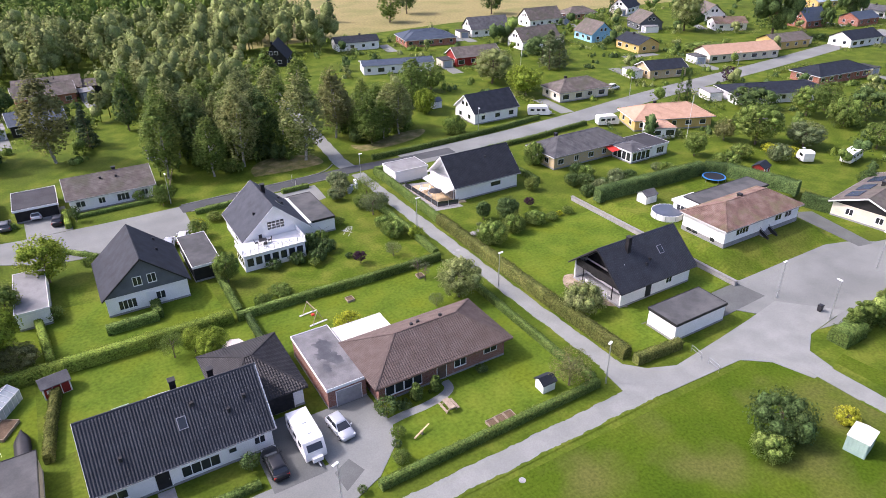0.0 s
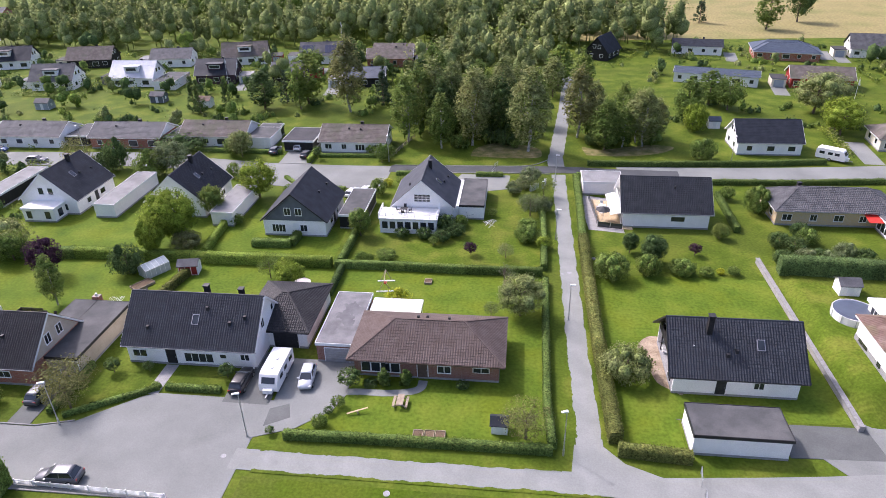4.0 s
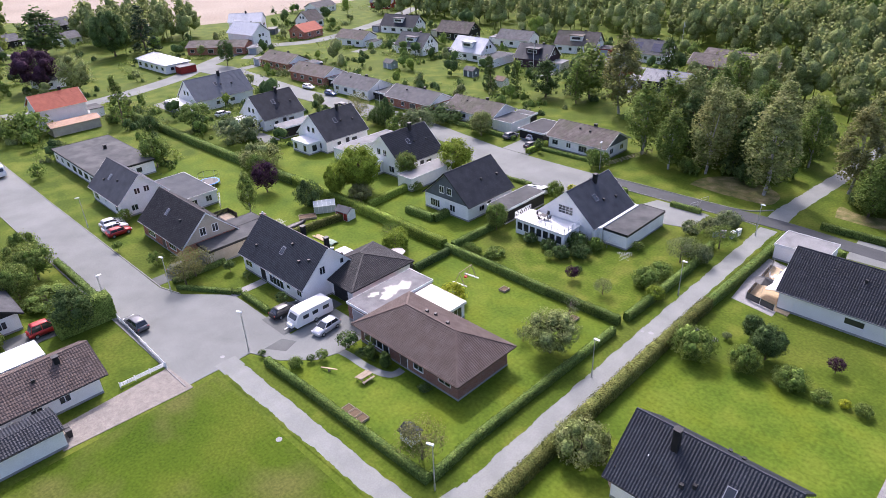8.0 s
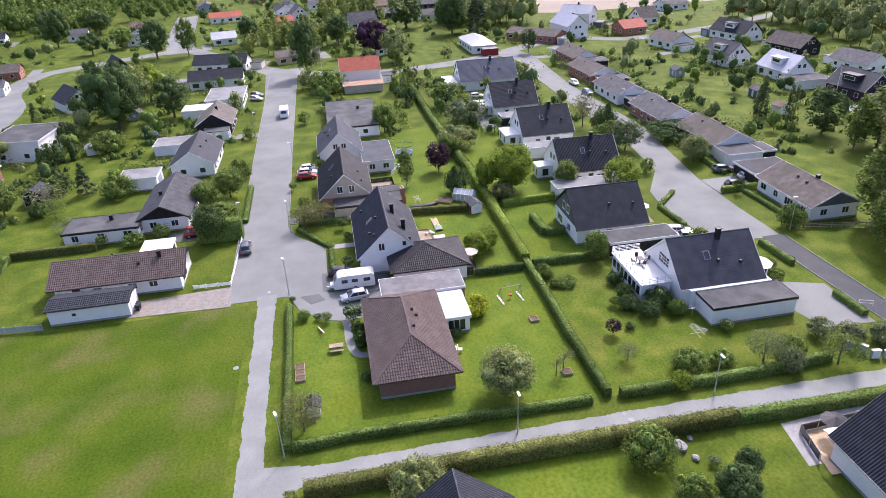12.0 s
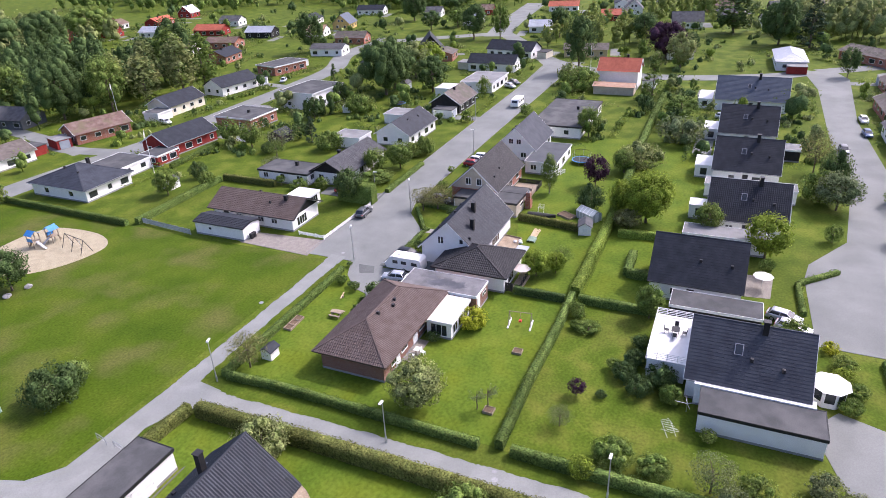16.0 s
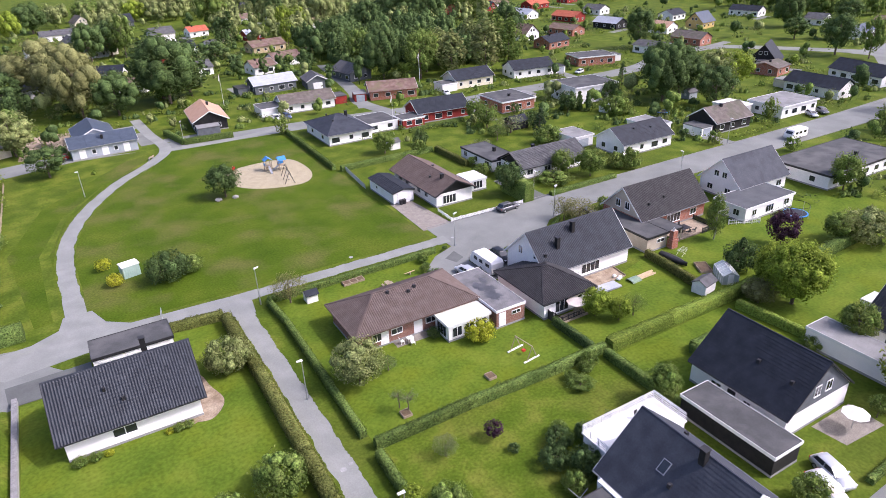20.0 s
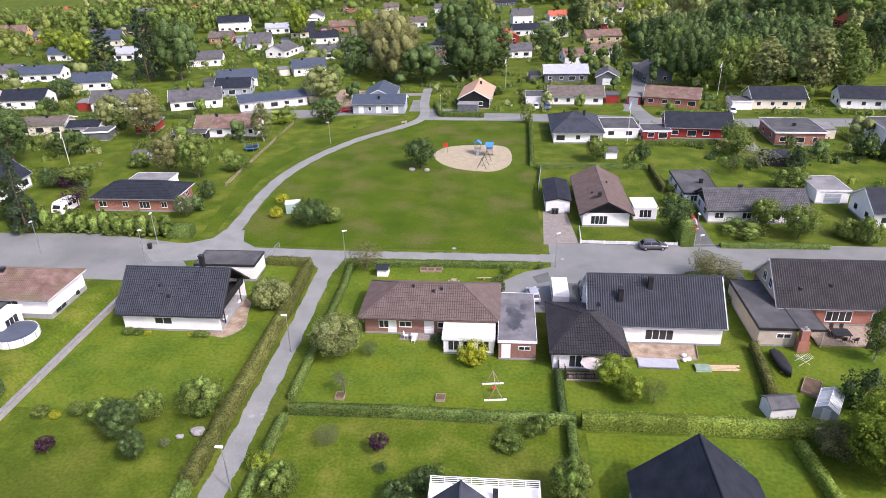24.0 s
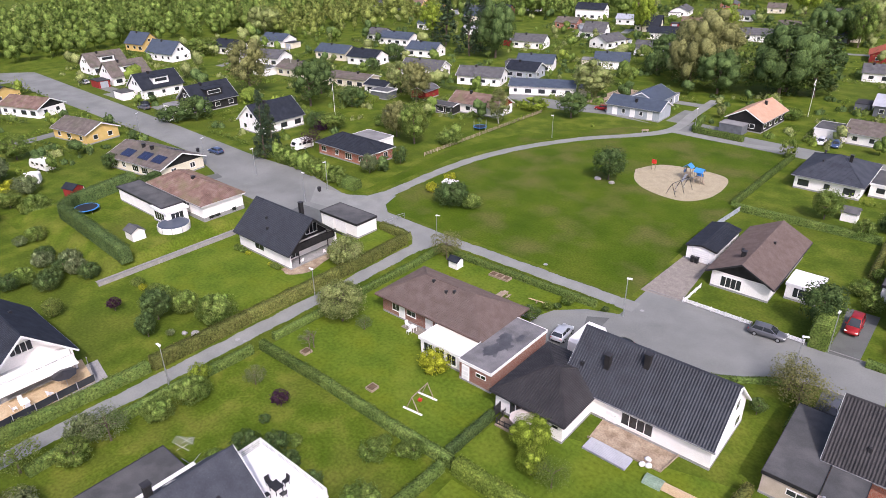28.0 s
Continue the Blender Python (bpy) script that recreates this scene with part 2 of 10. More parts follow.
M["t_grey"] = material("grey_roof_tile", [(0.07, 0.07, 0.072), (0.1, 0.1, 0.103), (0.13, 0.13, 0.132)], 0.8, 0.7, 0.004, 7.0, big=(0.108, 0.108, 0.108), big_scale=0.3, grain=0.13, spec=0.12)
M["t_greybrown"] = material("weathered_brown_roof_tile", [(0.1, 0.085, 0.075), (0.135, 0.115, 0.1), (0.17, 0.15, 0.135)], 0.9, 0.8, 0.004, 7.0, big=(0.1, 0.1, 0.07), big_scale=0.35, grain=0.13, spec=0.15)
M["t_blue"] = material("blue_grey_roof_tile", [(0.05, 0.066, 0.09), (0.07, 0.088, 0.116)], 0.8, 0.5, 0.004, 7.0, grain=0.13)
M["t_red"] = material("red_roof_tile", [(0.36, 0.09, 0.05), (0.46, 0.13, 0.07)], 0.9, 0.75, 0.004, 7.0, grain=0.13)
M["t_salmon"] = material("pale_orange_roof_tile", [(0.42, 0.26, 0.17), (0.5, 0.32, 0.22)], 0.9, 0.75, 0.004, 7.0, grain=0.13)
M["t_rust"] = material("mossy_red_brown_roof_tile", [(0.12, 0.075, 0.058), (0.17, 0.11, 0.088), (0.23, 0.165, 0.14)], 0.7, 0.8, 0.01, 5.0, big=(0.15, 0.13, 0.07), big_scale=0.4, grain=0.13)
M["t_pale"] = material("light_grey_metal_roof", [(0.4, 0.42, 0.45), (0.48, 0.5, 0.53)], 0.8, 0.45, 0.0, 7.0, metal=0.2, grain=0.13)
M["felt"] = material("roofing_felt", [(0.056, 0.058, 0.058), (0.08, 0.082, 0.082)], 0.5, 0.9, 0.004, 8.0, grain=0.12, big=(0.108, 0.108, 0.105), big_scale=0.25)
M["felt_worn"] = material("worn_wet_roofing_felt", [(0.13, 0.128, 0.13), (0.17, 0.167, 0.168), (0.2, 0.197, 0.195)], 0.5, 0.8, 0.004, 8.0, grain=0.15, big=(0.1, 0.1, 0.1), big_scale=0.4)
M["felt_wet"] = material("wet_roofing_felt", [(0.05, 0.05, 0.052), (0.095, 0.094, 0.094)], 0.9, 0.3, 0.004, 8.0, grain=0.2, spec=0.5)
M["felt_grey"] = material("grey_roof_sheet", [(0.085, 0.09, 0.095), (0.11, 0.115, 0.12)], 0.5, 0.9, 0.004, 8.0, grain=0.1, spec=0.06)
M["felt_black"] = material("black_roofing_felt", [(0.03, 0.03, 0.033), (0.05, 0.05, 0.053)], 0.5, 0.85, 0.006, 8.0)
M["felt_pale"] = material("pale_roofing_felt", [(0.19, 0.19, 0.185), (0.25, 0.25, 0.244)], 0.5, 0.9, 0.006, 8.0, grain=0.12, big=(0.15, 0.15, 0.148), big_scale=0.3)
M["sheet_white"] = material("white_roof_sheet", [(0.75, 0.74, 0.7), (0.82, 0.81, 0.78)], 1.0, 0.5)
M["sheet_cream"] = material("cream_plastic_roof_sheet", [(0.68, 0.66, 0.56), (0.74, 0.72, 0.63)], 1.0, 0.45)
M["glass"] = material("window_glass", [(0.02, 0.024, 0.028), (0.035, 0.04, 0.045)], 0.7, 0.06, spec=0.8)
M["metal"] = material("galvanised_steel", [(0.4, 0.41, 0.42), (0.5, 0.51, 0.52)], 3.0, 0.45, metal=0.7)
M["lamp_white"] = material("lamp_housing", [(0.75, 0.76, 0.76), (0.82, 0.82, 0.82)], 3.0, 0.4)
M["tyre"] = material("tyre_rubber", [(0.015, 0.015, 0.016), (0.025, 0.025, 0.025)], 4.0, 0.8)
M["plastic_black"] = material("black_plastic", [(0.018, 0.018, 0.02), (0.03, 0.03, 0.032)], 3.0, 0.5)
M["red_paint"] = material("red_paint", [(0.5, 0.03, 0.02), (0.58, 0.05, 0.03)], 2.0, 0.4)
M["blue_paint"] = material("blue_paint", [(0.04, 0.2, 0.5), (0.06, 0.25, 0.58)], 2.0, 0.4)
M["tarp"] = material("green_tarpaulin", [(0.16, 0.24, 0.17), (0.24, 0.32, 0.24)], 2.0, 0.6, 0.02, 8.0)
M["container_green"] = material("pale_green_sheet", [(0.36, 0.5, 0.43), (0.44, 0.58, 0.51)], 1.0, 0.5, 0.0, 7.0, grain=0.1)
M["film"] = material("greenhouse_film", [(0.4, 0.44, 0.41), (0.55, 0.58, 0.55)], 1.5, 0.25, spec=0.6)
M["pool"] = material("pool_cover", [(0.06, 0.075, 0.1), (0.085, 0.1, 0.13)], 0.8, 0.35)
M["bark"] = material("bark", [(0.1, 0.075, 0.055), (0.17, 0.135, 0.1)], 3.0, 0.95, 0.02, 12.0)
M["birch_bark"] = material("birch_bark", [(0.2, 0.19, 0.17), (0.5, 0.48, 0.44)], 2.0, 0.9, 0.01, 9.0)
M["solar"] = material("solar_panel", [(0.015, 0.02, 0.05), (0.02, 0.03, 0.07)], 2.0, 0.12, spec=0.7)
LEAF = {
    "green": leafy("leaves_green", [(0.086, 0.142, 0.027), (0.134, 0.196, 0.042), (0.192, 0.243, 0.062)]),
    "dark": leafy("leaves_dark_green", [(0.05, 0.087, 0.026), (0.078, 0.123, 0.040), (0.11, 0.16, 0.048)]),
    "lime": leafy("leaves_yellow_green", [(0.135, 0.2, 0.022), (0.19, 0.258, 0.03), (0.25, 0.312, 0.042)]),
    "yellow": leafy("leaves_yellow", [(0.26, 0.29, 0.02), (0.34, 0.37, 0.028), (0.42, 0.44, 0.04)]),
    "birch": leafy("leaves_birch", [(0.148, 0.192, 0.06), (0.208, 0.246, 0.084), (0.268, 0.288, 0.118)]),
    "spruce": leafy("needles", [(0.033, 0.060, 0.031), (0.056, 0.086, 0.045), (0.076, 0.113, 0.056)]),
    "purple": leafy("leaves_purple", [(0.031, 0.018, 0.030), (0.053, 0.026, 0.045), (0.070, 0.037, 0.055)]),
    # sunshine on the far woods, put into a lighter yellow-green leaf colour
    "lime_wood": leafy("leaves_sunlit", [(0.14, 0.185, 0.04), (0.185, 0.225, 0.055), (0.235, 0.27, 0.075)]),
    "rust": leafy("leaves_rust", [(0.15, 0.162, 0.06), (0.198, 0.204, 0.078), (0.18, 0.19, 0.07)]),
    "silver": leafy("leaves_silver", [(0.1, 0.14, 0.055), (0.145, 0.185, 0.08), (0.195, 0.228, 0.115)]),
    "hedge": leafy("leaves_hedge", [(0.064, 0.108, 0.027), (0.102, 0.152, 0.036), (0.148, 0.198, 0.049)]),
    "hedge_olive": leafy("leaves_olive_hedge", [(0.082, 0.1, 0.026), (0.115, 0.13, 0.034), (0.165, 0.168, 0.05)]),
    "hedge_lime": leafy("leaves_lime_hedge", [(0.112, 0.168, 0.028), (0.158, 0.222, 0.036), (0.222, 0.275, 0.05)]),
}


# ---- mesh building ----
class Geo:
    """Collects vertices and faces of one mesh."""

    def __init__(self):
        self.v, self.f, self.m = [], [], []

    def add(self, verts, faces, mi=0):
        n = len(self.v)
        self.v += [tuple(p) for p in verts]
        self.f += [tuple(i + n for i in f) for f in faces]
        self.m += [mi] * len(faces)
        return self

    def box(self, x0, y0, z0, x1, y1, z1, mi=0):
        v = [(x, y, z) for z in (z0, z1) for y in (y0, y1) for x in (x0, x1)]
        return self.add(v, [(0, 2, 3, 1), (4, 5, 7, 6), (0, 1, 5, 4), (2, 6, 7, 3), (0, 4, 6, 2), (1, 3, 7, 5)], mi)

    def prism(self, poly, z0, z1, mi=0):
        """A plan outline (counter-clockwise) raised from z0 to z1."""
        n = len(poly)
        v = [(x, y, z0) for x, y in poly] + [(x, y, z1) for x, y in poly]
        f = [tuple(range(n - 1, -1, -1)), tuple(range(n, 2 * n))] + [(i, (i + 1) % n, n + (i + 1) % n, n + i) for i in range(n)]
        return self.add(v, f, mi)

    def profile(self, pts, x0, x1, mi=0):
        """A section in y, z drawn along x."""
        n = len(pts)
        v = [(x0, y, z) for y, z in pts] + [(x1, y, z) for y, z in pts]
        f = [tuple(range(n - 1, -1, -1)), tuple(range(n, 2 * n))] + [(i, (i + 1) % n, n + (i + 1) % n, n + i) for i in range(n)]
        return self.add(v, f, mi)

    def beam(self, p, q, w, h, mi=0):
        """A bar from p to q, w wide and h high."""
        p, q = Vector(p), Vector(q)
        d = (q - p).normalized()
        s = d.cross(Vector((0, 0, 1)))
        s = s.normalized() if s.length > 1e-4 else Vector((1, 0, 0))
        u = s.cross(d)
        v = [o + a * s * w / 2 + b * u * h / 2 for o in (p, q) for a, b in ((-1, -1), (1, -1), (1, 1), (-1, 1))]
        return self.add(v, [(3, 2, 1, 0), (4, 5, 6, 7), (0, 1, 5, 4), (1, 2, 6, 5), (2, 3, 7, 6), (3, 0, 4, 7)], mi)

    def tube(self, p, q, r0, r1=None, n=8, mi=0):
        r1 = r0 if r1 is None else r1
        p, q = Vector(p), Vector(q)
        d = (q - p).normalized()
        s = d.cross(Vector((0, 0, 1)))
        s = s.normalized() if s.length > 1e-3 else Vector((1, 0, 0))
        u = s.cross(d)
        v = []
        for o, r in ((p, r0), (q, r1)):
            v += [o + (s * math.cos(a) + u * math.sin(a)) * r for a in (2 * math.pi * i / n for i in range(n))]
        f = [tuple(range(n)), tuple(range(2 * n - 1, n - 1, -1))] + [(i, n + i, n + (i + 1) % n, (i + 1) % n) for i in range(n)]
        return self.add(v, f, mi)

    def mesh(self, name, mats, smooth=False):
        me = bpy.data.meshes.new(name)
        me.from_pydata(self.v, [], self.f)
        for mm in (mats if isinstance(mats, (list, tuple)) else [mats]):
            me.materials.append(mm)
        if any(self.m):
            me.polygons.foreach_set("material_index", self.m)
        if smooth:
            me.polygons.foreach_set("use_smooth", [True] * len(self.f))
        me.update()
        return me


def part(name, geo, mat, parent, label="", at=None, smooth=False):
    """Links one mesh as a part of a thing or of a part."""
    me = geo.mesh(name, mat, smooth) if isinstance(geo, Geo) else geo
    ob = new(name, me)
    ob.parent = parent
    if at is not None:
        ob.matrix_basis = at
    return tagged(ob, label) if label else ob


def thing(name, x, y, rot=0, z=0.0, label="", category="", group=""):
    e = new(name)
    e.empty_display_size = 0.5
    e.matrix_basis = pose(x, y, z, 0, 0, rot)
    return tagged(e, label, category, group)


def solid(name, geo, mat, x=0, y=0, rot=0, z=0.0, label="", category="", group="", kind="", smooth=False):
    ob = new(name, geo.mesh(name, mat, smooth))
    ob.matrix_basis = pose(x, y, z, 0, 0, rot)
    return tagged(ob, label, category, group, kind)


def grid_mesh(rows, lifts=None):
    """Faces between successive rows of equally many points."""
    g = Geo()
    n = rows.shape[1]
    g.v = [tuple(p) for p in rows.reshape(-1, 3).tolist()]
    for r in range(rows.shape[0] - 1):
        a = r * n
        g.f += [(a + i, a + i + 1, a + n + i + 1, a + n + i) for i in range(n - 1)]
    g.m = [0] * len(g.f)
    return g


def slope(P, U, V, L, H, lo, hi, wave=0.0, course=0.4, lip=0.045):
    """One roof slope of overlapping tile courses; lo and hi give its left and right edge at a way up the slope."""
    P, U, V = np.array(P, float), np.array(U, float), np.array(V, float)
    U, V = U / np.linalg.norm(U), V / np.linalg.norm(V)
    N = np.cross(U, V)
    k = max(2, int(round(H / course)))
    u0, u1 = min(0, lo(H)), max(L, hi(H))
    us = np.arange(u0, u1 + 1e-6, wave / 2) if wave else np.linspace(u0, u1, 5)
    wz = 0.03 * np.cos(us / wave * 2 * math.pi) if wave else np.zeros(len(us))
    lip = lip if wave else 0.022
    rows = []
    for i in range(k):
        for v, h in ((H * i / k, lip), (H * (i + 1) / k, 0.0)):
            u = np.clip(us, lo(v), hi(v))
            rows.append(P + u[:, None] * U + v * V + (wz + h + 0.055)[:, None] * N)
    return grid_mesh(np.array(rows))


def window(parent, side, u, z, w, h, d, mull=1, mat=None, hmull=0):
    """A framed window on a wall: side gives the way it faces, u its middle along the wall, d the wall's distance from the house's middle."""
    rot = {"s": 0, "e": 90, "n": 180, "w": -90}[side]
    sgn = {"s": (u, -d), "n": (-u, d), "e": (d, u), "w": (-d, -u)}[side]
    f = 0.09
    if mull < 0:
        g = Geo().box(-w / 2, -0.06, 0, w / 2, 0.02, h)
        n = len(g.f)
        g.box(-w / 2 + f, -0.068, f, w / 2 - f, -0.05, h - f)
        g.m[n:] = [1] * (len(g.f) - n)
        return part("window", g, [mat or M["trim"], M["glass"]], parent, at=pose(sgn[0], sgn[1], z, 0, 0, rot))
    win = part("window", Geo().profile([(-0.06, 0), (0.02, 0), (0.02, h), (-0.06, h), (-0.06, 0.05), (-0.12, 0.03), (-0.12, -0.03)][:4] if h < 0.9 else [(-0.12, -0.04), (0.02, -0.04), (0.02, h), (-0.06, h), (-0.06, 0.05), (-0.12, 0.02)], -w / 2, w / 2), mat or M["trim"], parent, at=pose(sgn[0], sgn[1], z, 0, 0, rot))
    nx, nz = mull + 1, hmull + 1
    pw, ph = (w - f) / nx, (h - f) / nz
    for i in range(nx):
        for k in range(nz):
            x0, z0 = -w / 2 + f + i * pw, f + k * ph
            part("pane", Geo().box(x0, -0.068, z0, x0 + pw - f, -0.05, z0 + ph - f), M["glass"], win)
    return win


def door(parent, side, u, z, w, h, d, mat, name="door", ribs=0):
    rot = {"s": 0, "e": 90, "n": 180, "w": -90}[side]
    sgn = {"s": (u, -d), "n": (-u, d), "e": (d, u), "w": (-d, -u)}[side]
    sec = [(0.02, 0), (-0.05, 0)]
    for i in range(ribs):
        z0, z1 = h * i / ribs, h * (i + 1) / ribs
        sec += [(-0.05, z0 + 0.05), (-0.075, z0 + 0.07), (-0.075, z1 - 0.07), (-0.05, z1 - 0.05)]
    g = Geo().profile((sec + [(-0.05, h), (0.02, h)])[::-1], -w / 2, w / 2)
    dr = part(name, g, mat, parent, at=pose(sgn[0], sgn[1], z, 0, 0, rot))
    part("door_frame", Geo().box(-w / 2 - 0.1, -0.04, 0, w / 2 + 0.1, 0.018, h + 0.1), M["trim"], dr)
    part("handle", Geo().box(w / 2 - 0.16, -0.13, h * 0.47, w / 2 - 0.06, -0.05, h * 0.47 + 0.05), M["metal"], dr)
    return dr


def chimney(parent, x, y, z0, z1, s=0.5, mat=None):
    c = part("chimney", Geo().box(x - s / 2, y - s / 2, z0, x + s / 2, y + s / 2, z1), mat or M["black_wood"], parent)
    math.hypot(parent.matrix_basis.translation.x - 40, parent.matrix_basis.translation.y - 60) > 190 or part("chimney_cap", Geo().box(x - s / 2 - 0.08, y - s / 2 - 0.08, z1, x + s / 2 + 0.08, y + s / 2 + 0.08, z1 + 0.09), M["dark_trim"], c)
    return c


def blob(c, r, rng, n=8, rows=5):
    """A rough lumpy core, hidden inside a crown."""
    g = Geo()
    pts = []
    for i in range(rows + 1):
        ph = math.pi * i / rows
        for j in range(n):
            th = 2 * math.pi * j / n
            k = rng.uniform(0.8, 1.1)
            pts.append((c[0] + r[0] * k * math.sin(ph) * math.cos(th), c[1] + r[1] * k * math.sin(ph) * math.sin(th), c[2] + r[2] * k * math.cos(ph)))
    f = []
    for i in range(rows):
        for j in range(n):
            f.append((i * n + j, (i + 1) * n + j, (i + 1) * n + (j + 1) % n, i * n + (j + 1) % n))
    return g.add(pts, f)


FOOT, WAYS, BOUNDS = [], [], []


def built(x, y, m=0.0):
    """Whether a place lies within m metres of a building."""
    for cx, cy, c, s, a, b in FOOT:
        dx, dy = x - cx, y - cy
        if abs(dx) + abs(dy) > 1.5 * (a + b + m):
            continue
        if abs(dx * c + dy * s) < a + m and abs(dy * c - dx * s) < b + m:
            return True
    return False


def paved(x, y):
    """Whether a place lies on a road or path."""
    for poly in WAYS[len(BOUNDS):]:
        xs, ys = [p[0] for p in poly], [p[1] for p in poly]
        BOUNDS.append((min(xs), max(xs), min(ys), max(ys)))
    for poly, (xa, xb, ya, yb) in zip(WAYS, BOUNDS):
        if x < xa or x > xb or y < ya or y > yb:
            continue
        inside = False
        for (x1, y1), (x2, y2) in zip(poly, poly[1:] + poly[:1]):
            if (y1 > y) != (y2 > y) and x < (x2 - x1) * (y - y1) / (y2 - y1) + x1:
                inside = not inside
        if inside:
            return True
    return False


def house(x, y, rot, L, W, ze, zr, roof, wall, tile, label, ov=0.5, ox=None, wave=0.0, gable=None, trim="trim", plinth=None, wins=None, doors=(), name="house", group="", chims=(), vents=(), skylights=(), loggia=0.0):
    """A house with its ridge along its own x; L, W over the eaves, ze and zr the roof's heights at eave and ridge."""
    h = thing(name, x, y, rot, 0.0, label, "house", group)
    ox = ov if ox is None else ox
    far = math.hypot(x - 40, y - 60) > 135
    FOOT.append((x, y, math.cos(radians(rot)), math.sin(radians(rot)), L / 2, W / 2))
    hw, hl = W / 2 - ov, L / 2 - ox
    pitch = (zr - ze) / (W / 2) if roof != "flat" else 0
    if roof == "gable":
        zt = ze + pitch * ov - 0.16
        part("wall", Geo().profile([(-hw, 0), (hw, 0), (hw, zt), (0, zr - 0.16), (-hw, zt)], -hl + loggia, hl), M[wall], h)
        if loggia:
            for s in (-1, 1):
                part("side_wall", Geo().box(-hl, s * (hw - 0.125) - 0.125, 0, -hl + loggia - 0.01, s * (hw - 0.125) + 0.125, zt), M[wall], h)
        if gable:
            z1 = zt - 0.05
            for s in (-1, 1):
                yy = hw - 0.02
                e = hl - (loggia if s < 0 else 0)
                a, b = sorted((s * e, s * (e + 0.05)))
                part("gable_cladding", Geo().profile([(-yy, z1 - 0.05), (yy, z1 - 0.05), (0, zr - 0.22)], a, b), M[gable], h)
    else:
        part("wall", Geo().box(-hl, -hw, 0, hl, hw, ze - 0.05), M[wall], h)
    if not far:
        part("plinth", Geo().box(-hl - 0.03, -hw - 0.03, 0, hl + 0.03, hw + 0.03, 0.3), M[plinth or "plinth"], h)
    H = math.hypot(W / 2, zr - ze)
    wave = wave if math.hypot(x - 40, y - 60) < 78 else 0.0
    if roof == "gable":
        for s in (-1, 1):
            g = slope((-s * -L / 2 * 1 if s > 0 else -L / 2, s * W / 2, ze), (-s, 0, 0), (0, -s * W / 2, zr - ze), L, H, lambda v: 0, lambda v: L, wave)
            rs = part("roof_slope", g, M[tile], h)
            far or part("roof_deck", Geo().profile([(s * W / 2, ze - 0.14), (s * W / 2, ze + 0.015), (0, zr + 0.015), (0, zr - 0.14)][::s], -L / 2, L / 2), M[trim], rs)
            far or part("gutter", Geo().box(-L / 2, min(s * W / 2, s * (W / 2 + 0.12)), ze - 0.08, L / 2, max(s * W / 2, s * (W / 2 + 0.12)), ze + 0.02), M["dark_trim" if trim == "dark_trim" else "grey_trim"], h)
        for e in (() if math.hypot(x - 40, y - 60) > 165 else (-1, 1)):
            xe = e * (L / 2 + 0.02)
            g = Geo()
            for q in (-0.025, 0.025):
                g.v += [(xe + q, -W / 2, ze - 0.17), (xe + q, 0, zr - 0.19), (xe + q, W / 2, ze - 0.17), (xe + q, W / 2, ze + 0.08), (xe + q, 0, zr + 0.09), (xe + q, -W / 2, ze + 0.08)]
            g.f = [(0, 1, 4, 5), (1, 2, 3, 4), (6, 11, 10, 7), (7, 10, 9, 8), (0, 6, 7, 1), (1, 7, 8, 2), (2, 8, 9, 3), (3, 9, 10, 4), (4, 10, 11, 5), (5, 11, 6, 0)]
            g.m = [0] * 10
            part("bargeboard", g, M[trim], h)
        part("ridge_cap", Geo().profile([(-0.16, zr - 0.06), (0.16, zr - 0.06), (0.07, zr + 0.1), (-0.07, zr + 0.1)], -L / 2, L / 2), M[tile], h)
    elif roof == "hip":
        i = min(W / 2, L / 2 - 0.4)
        for s in (-1, 1):
            g = slope((s * L / 2, s * W / 2, ze), (-s, 0, 0), (0, -s * W / 2, zr - ze), L, H, lambda v: v / H * i, lambda v: L - v / H * i, wave)
            part("roof_slope", g, M[tile], h)
            Hh = math.hypot(i, zr - ze)
            g = slope((s * L / 2, -s * W / 2, ze), (0, s, 0), (-s * i, 0, zr - ze), W, Hh, lambda v: v / Hh * W / 2, lambda v: W - v / Hh * W / 2, wave)
            part("roof_slope", g, M[tile], h)
            far or part("gutter", Geo().box(-L / 2, min(s * W / 2, s * (W / 2 + 0.12)), ze - 0.1, L / 2, max(s * W / 2, s * (W / 2 + 0.12)), ze + 0.02), M["grey_trim" if trim == "trim" else trim], h)
            for e in (-1, 1):
                part("hip_cap", Geo().beam((e * L / 2, s * W / 2, ze + 0.06), (e * (L / 2 - i), 0, zr + 0.06), 0.26, 0.1), M[tile], h)
        part("soffit", Geo().box(-L / 2, -W / 2, ze - 0.16, L / 2, W / 2, ze - 0.02), M[trim], h)
        part("ridge_cap", Geo().box(-(L / 2 - i), -0.13, zr - 0.03, L / 2 - i, 0.13, zr + 0.11), M[tile], h)
    else:
        part("roof", Geo().box(-L / 2 + 0.06, -W / 2 + 0.06, ze - 0.05, L / 2 - 0.06, W / 2 - 0.06, ze + 0.1), M[tile], h)
        g = Geo()
        for a, b, c2, d2 in ((-L / 2, -W / 2, L / 2, -W / 2 + 0.06), (-L / 2, W / 2 - 0.06, L / 2, W / 2), (-L / 2, -W / 2 + 0.06, -L / 2 + 0.06, W / 2 - 0.06), (L / 2 - 0.06, -W / 2 + 0.06, L / 2, W / 2 - 0.06)):
            g.box(a, b, ze - 0.25, c2, d2, ze + 0.16)
        part("fascia", g, M[trim], h)
